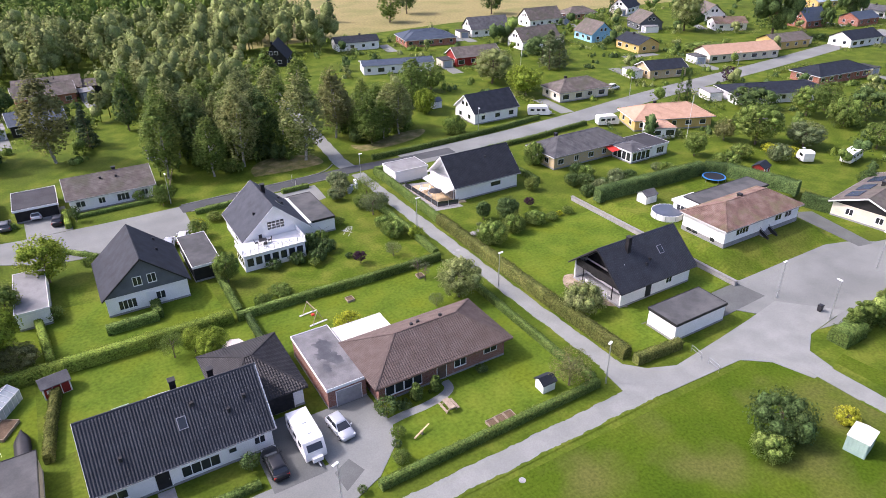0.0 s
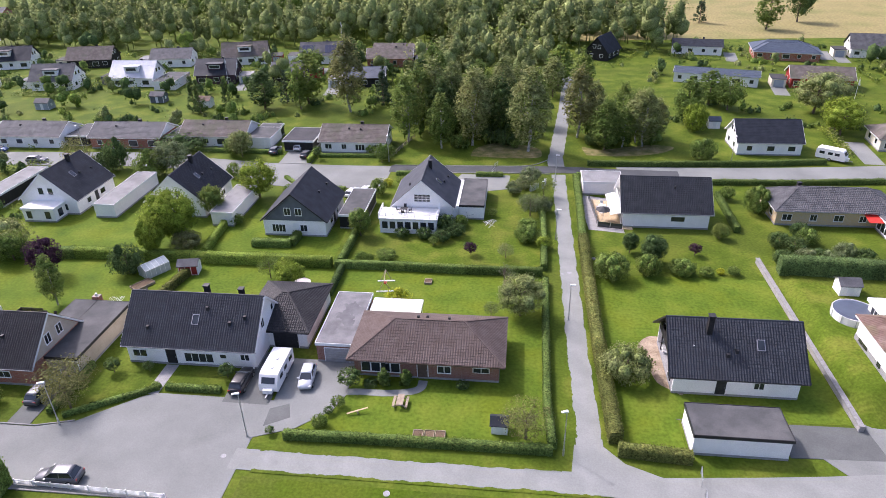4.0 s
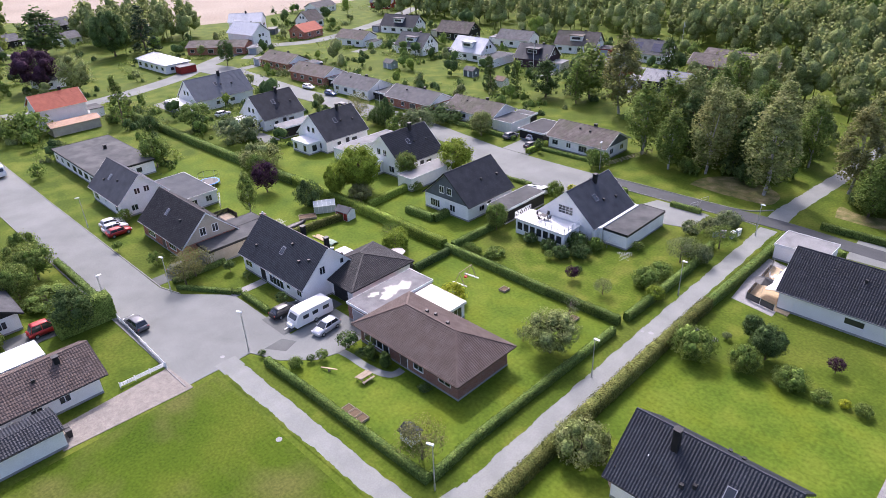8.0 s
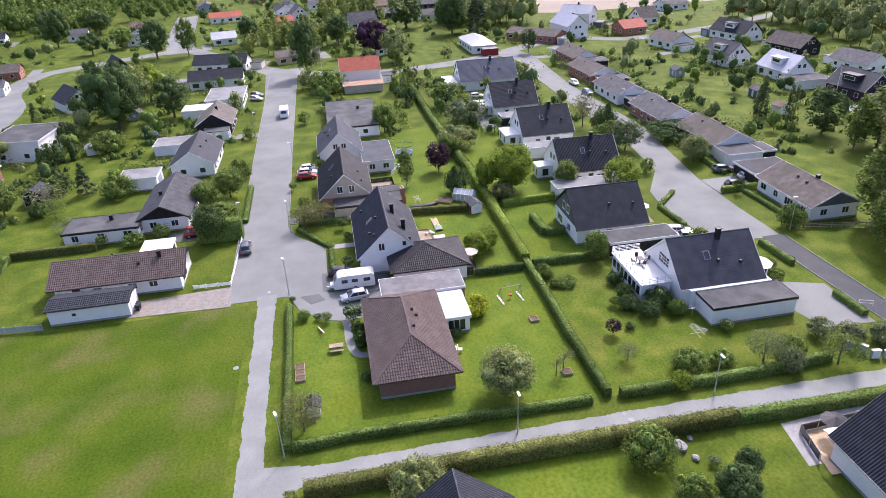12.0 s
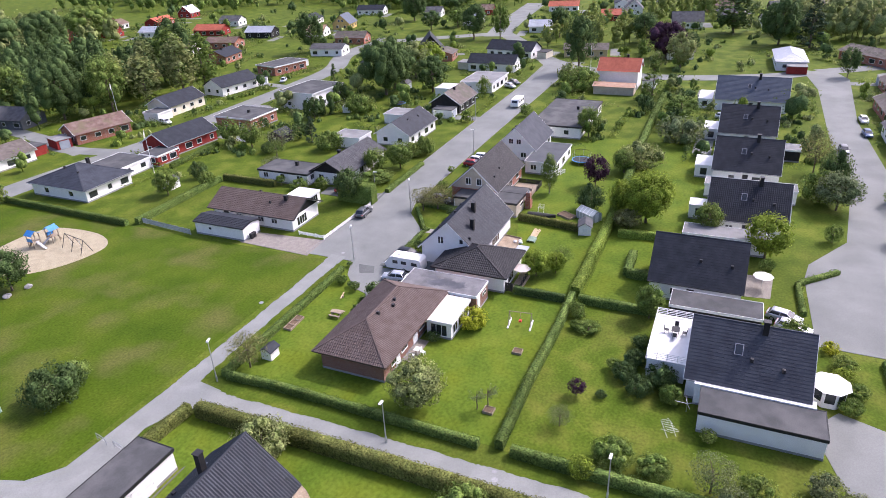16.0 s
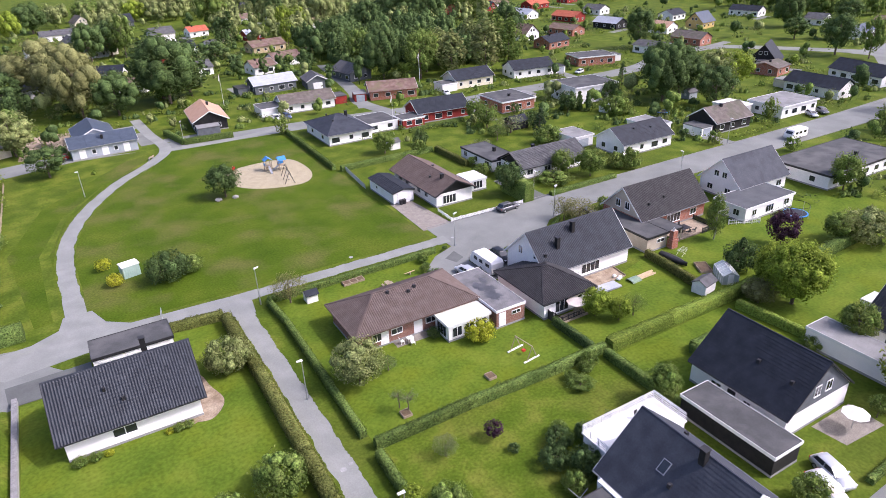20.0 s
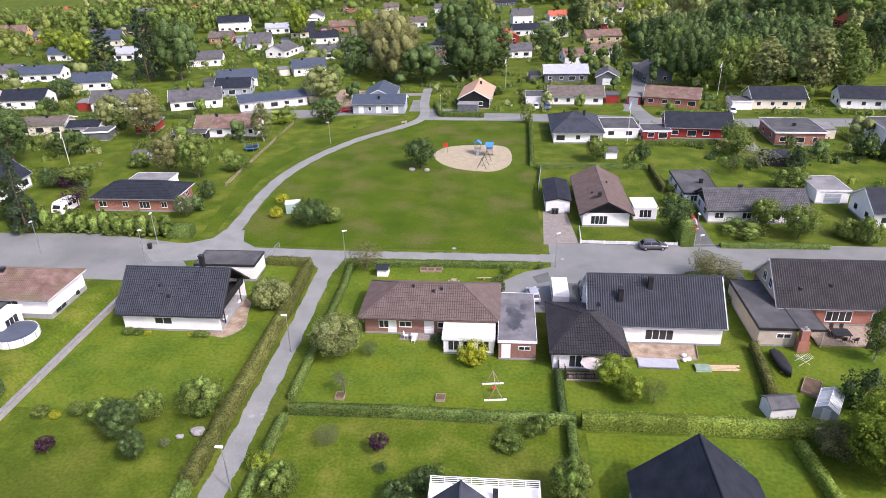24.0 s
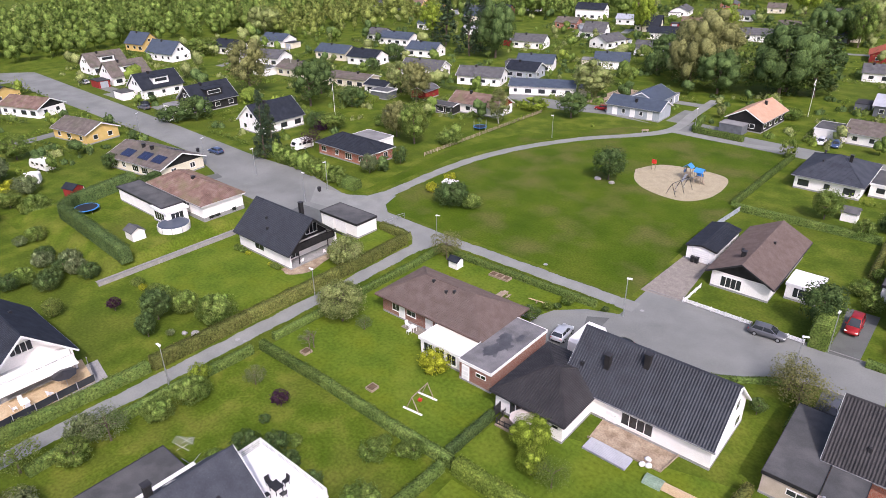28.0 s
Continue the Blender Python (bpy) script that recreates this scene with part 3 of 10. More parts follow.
    if wins is None:
        wins = []
        rr = random.Random(int(abs(x * 31 + y * 17)))
        n = max(2, int(hl * 2 / 3.6))
        for s in "sn":
            for k in range(n):
                u = -hl + 2 * hl * (k + 0.5) / n + rr.uniform(-0.3, 0.3)
                wd = rr.choice((1.2, 1.6, 2.2))
                if ze > 2.0:
                    wins.append((s, u, 0.95 if wd < 2 else 0.7, wd, 1.2 if wd < 2 else 1.45, 1 if wd < 2 else 2))
        for s in "ew":
            wins += [(s, -hw * 0.45, 0.95, 1.3, 1.2, 1), (s, hw * 0.45, 0.95, 1.3, 1.2, 1)]
            if roof == "gable" and zr > 6.3:
                wins += [(s, -0.9, 3.9, 1.1, 1.2, 1), (s, 0.9, 3.9, 1.1, 1.2, 1)]
        if math.hypot(x - 40, y - 60) > 190:
            # the outermost houses keep only the windows towards the quarter
            home = math.atan2(60 - y, 40 - x) - radians(rot)
            wins = [w for w in wins if math.cos(home - {"s": -1.5708, "n": 1.5708, "e": 0.0, "w": 3.1416}[w[0]]) > -0.25]
    for w in wins:
        s, u, z, ww, hh = w[:5]
        if far:
            nx, ny = {"s": (0, -1), "n": (0, 1), "e": (1, 0), "w": (-1, 0)}[s]
            c0, s0 = math.cos(radians(rot)), math.sin(radians(rot))
            if (nx * c0 - ny * s0) * (40 - x) + (nx * s0 + ny * c0) * (60 - y) < 25:
                continue
            w = (s, u, z, ww, hh, -1)
        elif math.hypot(x - 40, y - 60) > 90:
            w = (s, u, z, ww, hh, 0)
        d = hw if s in "sn" else hl - (loggia if s == "w" else 0) + (0.05 if gable and z > 3 and roof == "gable" else 0)
        window(h, s, u, z, ww, hh, d, w[5] if len(w) > 5 else 1, None, w[6] if len(w) > 6 else 0)
    for dspec in doors:
        s, u, ww, hh, mm = dspec[:5]
        door(h, s, u, 0.25 if ww < 2 else 0.05, ww, hh, hw if s in "sn" else hl - (loggia if s == "w" else 0), M[mm], "garage_door" if ww > 2 else "door", 6 if ww > 2 else 3)

    def roof_z(yy):
        return zr - abs(yy) * pitch
    for cx, cy, top in chims:
        chimney(h, cx, cy, roof_z(cy) - 0.4, roof_z(cy) + top, 0.6)
    for vx, vy in vents:
        part("roof_vent", Geo().box(vx - 0.17, vy - 0.17, roof_z(vy) - 0.2, vx + 0.17, vy + 0.17, roof_z(vy) + 0.42), M["dark_trim"], h)
    for sx, sy in skylights:
        s = 1 if sy > 0 else -1
        a = math.degrees(math.atan(pitch))
        sk = part("roof_window", Geo().box(-0.45, -0.65, 0.0, 0.45, 0.65, 0.1), M["grey_trim"], h, at=pose(sx, sy, roof_z(sy) + 0.05, -s * a, 0, 0))
        part("pane", Geo().box(-0.37, -0.57, 0.1, 0.37, 0.57, 0.115), M["glass"], sk)
    return h


# ---- ground, roads ----
def sheet(name, poly, mat, z, label, category="ground", kind="structure", depth=0.2):
    if category in ("road", "path", "driveway", "sand"):
        WAYS.append(list(poly))
    return solid(name, Geo().prism(poly, z - depth, z), M[mat], label=label, category=category, kind=kind)


def ribbon(pts, w, close=False):
    """The outline of a way of width w (one number, or one for each point) along a line."""
    n = len(pts)
    ws = [w] * n if isinstance(w, (int, float)) else w
    left, right = [], []
    for i, p in enumerate(pts):
        a, b = Vector(pts[max(0, i - 1)]), Vector(pts[min(n - 1, i + 1)])
        d = (b - a).normalized()
        s = Vector((-d.y, d.x)) * ws[i] / 2
        left.append((p[0] + s.x, p[1] + s.y))
        right.append((p[0] - s.x, p[1] - s.y))
    return left, right


def way(name, pts, w, mat, z, label, category="path", edge=None):
    l, r = ribbon(pts, w)
    WAYS.append(l + r[::-1])
    g = Geo()
    n = len(pts)
    g.v += [(x, y, z) for x, y in l + r] + [(x, y, z - 0.2) for x, y in l + r]
    for i in range(n - 1):
        j, m = i + n, 2 * n
        g.f += [(j, j + 1, i + 1, i), (j + m, j + 1 + m, j + 1, j), (i + m, i, i + 1, i + 1 + m)]
        g.m += [0] * 3
    return solid(name, g, M[mat], label=label, category=category, kind="structure")


def smooth_line(pts, k=6):
    out = []
    for i in range(len(pts) - 1):
        p0, p1, p2, p3 = (Vector(pts[max(0, min(len(pts) - 1, j))]) for j in (i - 1, i, i + 1, i + 2))
        for s in range(k):
            t = s / k
            q = 0.5 * ((2 * p1) + (p2 - p0) * t + (2 * p0 - 5 * p1 + 4 * p2 - p3) * t * t + (3 * p1 - p0 - 3 * p2 + p3) * t ** 3)
            out.append((q.x, q.y))
    return out + [tuple(pts[-1])]


g = Geo()
g.add([(-1500, -1500, 0), (1500, -1500, 0), (1500, 1500, 0), (-1500, 1500, 0)], [(0, 1, 2, 3)])
solid("ground", g, M["lawn"], label="green lawn ground of the gardens and verges", category="ground", kind="structure")
PARK = [(15.6, -44), (44, -46), (60, -31), (70, -12), (73.5, 5), (73, 24), (70, 36), (15, 36.6)]
sheet("park_lawn", PARK, "park", 0.02, "mown park meadow with dry patches", "lawn", depth=0.1)
sheet("verge", [(74, 30.5), (76.5, 31), (80, 2), (74, -20), (55, -44), (47, -46), (62, -28), (71, -12), (75.2, 5), (74.5, 24)], "park", 0.016, "mown grass verge beside the curved park path", "lawn", depth=0.1)
sheet("road_west", [(14, 33), (14, 41.5), (14.6, 47.8), (0, 47.8), (-1.5, 47), (-7, 42.4), (-11, 41.2), (-140, 41), (-150, 44), (-150, 26), (-143, 30), (-100, 32), (-44, 32.5)], "asphalt", 0.05, "worn grey asphalt residential road", "road")
way("road_cross", smooth_line([(-210, -8), (-180, 12), (-158, 25), (-145, 37), (-138, 50), (-132, 75), (-140, 105), (-150, 118)]), 7.5, "asphalt", 0.045, "grey asphalt cross road at the end of the street", "road")
way("road_far_west", smooth_line([(-200, -8), (-240, -15), (-320, -24)]), 12, "asphalt", 0.04, "far grey asphalt road", "road")
way("road_far_south", smooth_line([(-210, -6), (-190, -38), (-174, -56), (-146, -56), (-120, -46), (-90, -44), (-60, -44), (-30, -43.5), (-5, -47), (14, -48.5), (45, -50)]), 8, "asphalt", 0.035, "grey asphalt road past the park's far houses", "road")
way("road_south_branch", smooth_line([(-18, -46), (-16, -62), (-20, -75), (-24, -95), (-30, -130)]), 5, "asphalt", 0.03, "narrow asphalt road between the far houses", "road")
way("footpath_front", [(13, 38.8), (30, 38.8), (58, 38.9)], 2.8, "path", 0.06, "pale grey asphalt footpath in front of the garden hedge", "path")
way("footpath_lane", [(50.2, 38), (49.9, 60), (49.8, 90), (49.8, 119)], 2.8, "path", 0.064, "straight pale grey asphalt footpath between hedges", "path")
sheet("path_junction", [(52, 37.4), (64.5, 36.9), (67.5, 34.5), (69, 30), (72.8, 30), (73.5, 33.5), (77, 35.6), (86, 36.5), (80, 43), (73, 42), (66, 41.2), (57, 40.3), (53.5, 41.8), (51.5, 44), (48.5, 44), (48, 40)], "path", 0.056, "pale asphalt path junction", "path")
way("footpath_park", smooth_line([(71, 33), (71.2, 25), (71.5, 14), (70.5, 1), (66.4, -13), (59, -27), (50.5, -37.5), (45, -48.5), (46.5, -66), (47.5, -85)]), 2.9, "path", 0.068, "curved pale asphalt footpath across the park", "path")
way("footpath_park_west", smooth_line([(45, -47), (33, -46.5), (24, -47), (15, -49)]), 2.6, "path", 0.052, "pale asphalt footpath along the park's edge", "path")
sheet("road_east", [(72.5, 45.6), (75, 42.4), (84, 36.2), (79, 35.7), (95, 32.2), (111, 33), (150, 31), (193, 29.5), (262, 27), (275, 40), (251, 40), (197, 40), (155, 40.5), (128, 41), (110, 45.5), (106, 48), (98, 50.5), (91, 51.2), (79.5, 49.8)], "asphalt", 0.05, "wide grey asphalt turning place and road", "road")
sheet("driveway_black_house", [(59.8, 48.9), (79.5, 49.2), (80, 44.6), (70.3, 44.2), (70.3, 48.7), (60, 48.8)], "dark_asphalt", 0.062, "dark asphalt drive beside the flat-roofed garage", "driveway")
sheet("road_north", [(14.8, 109.8), (15, 121.8), (3, 121.6), (-12, 122), (-22, 123.4), (-46, 126.8), (-92, 124.8), (-140, 127.5), (-152, 124), (-150, 115), (-125, 118), (-86, 117.6), (-62, 117.6), (-40, 118.5), (-18, 116), (-8, 110), (-3, 109.2)], "asphalt", 0.05, "worn grey asphalt cul-de-sac", "road")
way("road_far_north", smooth_line([(-150, 120), (-165, 150), (-155, 175), (-165, 215), (-185, 260)]), 7, "asphalt", 0.04, "far grey asphalt road between gardens", "road")
way("road_north_link", smooth_line([(14.5, 120.4), (24, 120.6), (34, 121), (44, 121.6), (52, 121.8), (62, 121), (74, 120.6)]), 3.6, "fresh_asphalt", 0.058, "narrow road of new dark asphalt", "road")
way("road_northeast", smooth_line([(62, 120.4), (80, 121), (96, 122), (115, 124), (150, 129), (216, 135), (300, 145)]), 7.5, "asphalt", 0.05, "grey asphalt street with hedges along it", "road")
way("footpath_woods", smooth_line([(49.8, 122), (49.5, 128), (51.2, 145), (53.7, 170), (56, 200)]), 3.4, "path", 0.054, "asphalt footpath into the woods", "path")
sheet("driveway_brown_house", [(13.8, 41.8), (18.2, 43.6), (21.6, 46.8), (22.6, 49.6), (22.2, 55.6), (13.9, 55.6), (14.4, 47.8)], "asphalt", 0.066, "grey asphalt driveway with parked cars", "driveway")
sheet("driveway_white_house", [(8.4, 47), (14, 47), (13.8, 57), (10.8, 57), (8.4, 52)], "dark_asphalt", 0.06, "dark asphalt driveway beside the white house", "driveway")
sheet("driveway_bungalow", [(9.9, 19), (14.2, 19), (14.8, 33.6), (8.8, 33.2)], "gravel", 0.06, "pale paved drive to the bungalow garage", "driveway")
sheet("driveway_gable_house", [(27.5, 111.2), (30, 118.2), (40, 118), (39.6, 111), (31.2, 108.4)], "asphalt", 0.055, "grey drive behind the white garage", "driveway")
sheet("driveway_brick_house", [(-14.6, 41.2), (-11.8, 41.5), (-11.9, 55), (-15, 55)], "dark_asphalt", 0.056, "dark asphalt drive between the houses", "driveway")
sheet("driveway_grey_house", [(-13.8, 33.2), (-9.6, 33.6), (-9.8, 20), (-13.8, 20)], "dark_asphalt", 0.056, "dark asphalt drive to the carport", "driveway")
sheet("driveway_east", [(106, 46), (109, 45.4), (112, 58), (108, 60)], "dark_asphalt", 0.056, "dark drive beside the raised bungalow", "driveway")
sheet("driveway_carport", [(-3.4, 122), (-10.6, 122), (-11, 134), (-4, 134)], "asphalt", 0.056, "grey drive with parked cars", "driveway")
sheet("forecourt", [(52, -50.2), (66, -51.2), (80, -47.4), (100, -46), (100, -56), (82, -56.5), (72, -58.5), (66, -54)], "asphalt", 0.047, "grey asphalt forecourt beside the pale building", "road")
sheet("gravel_yard", [(67, -60), (78, -60), (77, -84), (65, -82)], "dirt", 0.02, "bare gravel yard behind the pale building", "yard", depth=0.1)
sheet("meadow", [(60, 256), (160, 262), (300, 250), (700, 260), (700, 700), (40, 700)], "meadow", 0.02, "dry yellow meadow beyond the houses", "field", depth=0.1)
sheet("field", [(-244, 150), (-232, 178), (-240, 300), (-700, 500), (-700, 60), (-345, 105)], "field", 0.02, "pale bare field beyond the houses", "field", depth=0.1)
sheet("sand_pit", smooth_line([(39, -14.5), (36, -8), (31, -4.2), (24, -3.2), (20.4, -8), (20, -16), (22, -21.5), (29, -22.5), (36, -20.5), (39, -14.5)]), "sand", 0.03, "pale sand of the playground", "sand", depth=0.1)


def kerb(pts, label="pale granite kerb along the road"):
    g = Geo()
    for a, b in zip(pts, pts[1:]):
        g.beam((*a, 0.03), (*b, 0.03), 0.14, 0.2)
    solid("kerb", g, M["kerb"], label=label, category="kerb", kind="structure")


sheet("lawn_brown_house", [(17.2, 42.6), (45.6, 42.8), (45.6, 78.4), (14.8, 78.4), (14.8, 67.4), (22.4, 67.4), (22.4, 50)], "lawn_bright", 0.014, "bright mown lawn round the brown brick house", "lawn", depth=0.1)
sheet("lawn_white_house", [(-10, 63), (14.2, 69.5), (14.4, 78.2), (-9, 78.2)], "lawn_bright", 0.012, "bright mown lawn behind the white house", "lawn", depth=0.1)
sheet("lawn_west_gardens", [(-62, 62.4), (-44, 61.6), (-11.2, 62), (-11, 78), (-36, 78.2), (-63, 77.6)], "lawn_bright", 0.010, "bright mown lawn of the gardens along the street", "lawn", depth=0.1)
sheet("lawn_back_gardens", [(-62, 80.2), (-30, 79.8), (12.6, 79.9), (12.4, 92), (-8, 95), (-40, 95.6), (-63, 95)], "lawn_bright", 0.008, "bright lawn behind the gabled houses", "lawn", depth=0.1)
sheet("dry_verge", smooth_line([(31, 128.9), (38, 128.2), (45.4, 128.6), (46.6, 131.4), (45.4, 135), (40, 137.6), (35, 137.2), (31.6, 133.4), (31, 128.9)]), "straw", 0.012, "dry straw-coloured grass at the wood's edge", "grass", depth=0.1)
sheet("dry_verge_east", smooth_line([(56.4, 130.8), (64, 130.6), (72, 132.8), (76, 137), (70, 138), (60, 134.6), (55.8, 136), (56.4, 130.8)]), "straw", 0.012, "dry straw-coloured grass below the young trees", "grass", depth=0.1)
sheet("lawn_gable_house", [(14.6, 79), (45.8, 79), (45.4, 110), (40, 117), (15, 117)], "lawn_olive", 0.012, "mossy olive lawn of the white gabled house", "lawn", depth=0.1)
sheet("lawn_black_house", [(53.2, 44), (60, 43.2), (60, 49), (78.4, 49.6), (78.4, 79.6), (53.2, 79.6)], "lawn_bright", 0.013, "bright lawn round the black-roofed house", "lawn", depth=0.1)
def grass_edge(lines):
    """Grass that creeps unevenly over the edges of the paths, past counting, as one mesh."""
    g, rg = Geo(), random.Random(8)
    for pts, inward, z in lines:
        row = []
        for (x0, y0), (x1, y1) in zip(pts, pts[1:]):
            L = math.hypot(x1 - x0, y1 - y0)
            nx, ny = -(y1 - y0) / L * inward, (x1 - x0) / L * inward
            for i in range(max(1, int(L / 0.3))):
                q = i * 0.3 / L
                x, y = x0 + (x1 - x0) * q, y0 + (y1 - y0) * q
                o = 0.1 + 0.07 * math.sin(x * 0.7 + y * 0.9) + 0.05 * math.sin(x * 2.1 - y * 1.7) + rg.uniform(-0.07, 0.09)
                row.append(((x - nx * 0.25, y - ny * 0.25, z), (x + nx * o, y + ny * o, z)))
        n = len(g.v)
        g.v += [p for pair in row for p in pair]
        for i in range(len(row) - 1):
            a = n + 2 * i
            g.f.append((a, a + 1, a + 3, a + 2) if inward < 0 else (a, a + 2, a + 3, a + 1))
            g.m.append(0)
    solid("grass_edge", g, M["lawn"], label="uneven grass creeping over the path edges", category="grass", kind="stuff")


LANE = [(50.2, 38), (49.9, 60), (49.8, 90), (49.8, 119)]
lane_w, lane_e = ribbon(LANE, 2.8)
park_l, park_r = ribbon(smooth_line([(71.2, 25), (71.5, 14), (70.5, 1), (66.4, -13), (59, -27), (50.5, -37.5)]), 2.9)
wood_l, wood_r = ribbon(smooth_line([(49.5, 128), (51.2, 145), (53.7, 170)]), 3.4)
grass_edge([([(lane_w[0][0], 45), *lane_w[1:3], (lane_w[3][0], 117.5)], -1, 0.07), ([(lane_e[0][0], 45), *lane_e[1:3], (lane_e[3][0], 117.5)], 1, 0.07),
            ([(15.6, 40.2), (47.6, 40.24)], -1, 0.066), ([(15.6, 37.4), (51, 37.44)], 1, 0.066), (park_l, -1, 0.074), (park_r, 1, 0.074), (wood_l, -1, 0.06), (wood_r, 1, 0.06)])
kerb(smooth_line([(15, 122.4), (24, 122.7), (34, 123), (43.5, 123.7), (47.6, 127)]))
kerb(smooth_line([(16, 118.5), (24, 118.6), (34, 119), (44, 119.5), (48, 119.2)]))
kerb([(14, 33), (-44, 32.4), (-140, 31.5)])
kerb([(-7, 42.5), (-11, 41.4), (-60, 41.1), (-140, 41.1)])


# ---- houses ----
brown = house(31.5, 57.65, 0, 18.9, 10.3, 2.85, 5.5, "hip", "brick", "t_brown", "single-storey brown brick house with a hipped brown tile roof", ov=0.75, wave=0.3, trim="brown_trim",
    wins=[("s", -7.3, 0.7, 1.2, 1.45, 0), ("s", -6.1, 0.7, 1.2, 1.45, 0), ("s", -4.9, 0.7, 1.2, 1.45, 0), ("s", -3.7, 0.7, 1.2, 1.45, 0), ("s", 2.2, 1.0, 1.7, 1.1, 1), ("s", 6.6, 1.3, 2.0, 0.8, 1), ("n", -6.1, 1.0, 1.4, 1.2, 1), ("n", -3.2, 1.2, 1.7, 0.9, 1), ("n", 2.0, 1.2, 1.7, 0.9, 1)],
    doors=[("n", -5.0, 1.0, 2.1, "trim"), ("n", 0.0, 1.1, 2.1, "trim"), ("s", -0.4, 1.2, 2.1, "brown_trim")], vents=[(-1.5, 0.9), (-0.4, 1.3), (2.4, 0.6)])
annex = house(19.85, 61.2, 0, 4.9, 11.9, 2.8, 2.8, "flat", "brick", "felt_worn", "flat-roofed brick garage with stained felt roof joined to the brown house", ov=0.12, wins=[("n", 0.9, 1.5, 1.5, 0.6, 1)], doors=[("n", -1.4, 0.95, 2.0, "trim"), ("s", 0.2, 3.0, 2.1, "grey_trim")], name="garage")
for cx_, cy_, ra, rb, sd in ((0.25, 1.9, 1.0, 1.7, 1), (-0.5, 0.2, 0.8, 0.9, 2), (0.6, -0.9, 0.9, 1.3, 4), (-0.9, -2.3, 0.5, 0.8, 5)):
    g = Geo()
    g.v = [(cx_ + ra * (1 + 0.24 * math.sin(3 * q + sd) + 0.16 * math.sin(7 * q + 2 * sd) + 0.1 * math.sin(13 * q)) * math.cos(q), cy_ + rb * (1 + 0.2 * math.sin(2 * q + sd) + 0.14 * math.sin(5 * q + sd) + 0.1 * math.sin(11 * q)) * math.sin(q), 2.902 + 0.002 * sd) for q in (2 * math.pi * i / 44 for i in range(44))]
    g.f, g.m = [tuple(range(44))], [0]
    part("wet_stain", g, M["felt_wet"], annex, "dark wet stain on the felt")
wh = house(2.05, 57.9, 0, 17.5, 10.4, 2.85, 7.75, "gable", "white", "t_charcoal", "white one-and-a-half storey house with a black tile roof", ov=0.5, ox=0.4, wave=0.3,
    wins=[("s", -6.7, 1.0, 1.9, 1.1, 1), ("s", 4.2, 1.35, 0.9, 0.7, 0), ("s", 7.0, 1.2, 1.2, 1.0, 1), ("n", 0.5, 0.7, 3.6, 1.6, 3), ("n", -6.0, 1.0, 1.6, 1.2, 1), ("e", -1.3, 3.9, 1.0, 1.3, 1), ("e", 2.2, 4.3, 0.7, 0.9, 0), ("w", -1.2, 3.9, 1.1, 1.3, 1), ("w", 1.2, 3.9, 1.1, 1.3, 1), ("w", 2.5, 1.0, 1.4, 1.2, 1), ("s", 1.0, 0.6, 3.8, 1.4, 3)],
    doors=[("s", -2.6, 1.3, 2.1, "black_wood"), ("n", -2.4, 1.1, 2.1, "trim")], chims=[(0.6, 1.3, 1.6), (4.5, 2.6, 1.7)], vents=[(-5.6, -3.5), (1.7, -1.5), (4.9, -2.8), (6.7, -2.2), (7.2, 3.2)], skylights=[(0.4, -2.5)])
ext = house(11.2, 63.3, 0, 9.6, 12.0, 2.75, 4.9, "hip", "white", "t_umber", "white extension with a hipped umber-black tile roof", ov=0.5, wave=0.3, trim="dark_trim", wins=[("n", -1.2, 0.5, 2.4, 1.8, 2), ("n", 3.4, 1.6, 0.9, 0.5, 0), ("n", 2.0, 1.6, 0.9, 0.5, 0)], doors=[("s", 1.5, 3.2, 2.2, "dark_trim")], name="extension")
b1 = house(67.0, 58.1, 0, 15.2, 10.9, 2.75, 7.4, "gable", "white", "t_charcoal", "white house with a steep black tile roof and black gable", ov=0.6, ox=0.7, wave=0.3, gable="black_wood", trim="dark_trim",
    wins=[("n", -1.1, 1.1, 2.5, 1.1, 1), ("s", 2.5, 1.2, 1.2, 1.0, 1), ("e", 0.0, 4.3, 2.0, 1.2, 1), ("e", 3.0, 1.0, 1.5, 1.2, 1), ("w", -2.5, 0.5, 2.2, 1.8, 2), ("w", 1.5, 3.6, 2.4, 1.7, 2)],
    doors=[("s", -1.6, 1.1, 2.1, "dark_trim"), ("w", 1.8, 1.2, 2.1, "trim")], chims=[(-2.9, -1.3, 2.3)], vents=[(0.0, -3.0), (-1.0, -3.4), (2.0, 2.2), (0.4, 3.4)], skylights=[(2.7, -2.3)], loggia=2.3)
house(65.1, 46.1, 0, 9.8, 4.9, 2.7, 2.7, "flat", "white", "felt", "white flat-roofed garage with a dark felt roof", ov=0.15, trim="dark_trim", wins=[], doors=[("n", 0.5, 2.6, 2.1, "trim"), ("n", -2.8, 2.6, 2.1, "trim"), ("e", 0, 2.4, 2.1, "trim")], name="garage")
w1 = house(25.1, 101.6, 90, 12.8, 11.4, 2.85, 7.9, "gable", "white", "t_slate", "white house with a steep dark roof and a roof terrace", ov=0.4, ox=0.3, wave=0.0,
    wins=[("w", 0.0, 3.9, 2.9, 1.5, 3, 2), ("e", -1.6, 4.0, 1.1, 1.3, 1), ("e", 1.6, 4.0, 1.1, 1.3, 1), ("e", 3.2, 1.0, 1.5, 1.2, 1), ("s", -4.2, 1.0, 1.0, 1.0, 1), ("n", 1.0, 1.0, 1.8, 1.2, 1)], doors=[("n", -2.5, 1.1, 2.1, "trim")],
    chims=[(1.2, -0.6, 1.5)], vents=[(0.2, -3.2), (3.4, -3.6), (-3.0, 2.5)], skylights=[(-1.2, -2.4)])
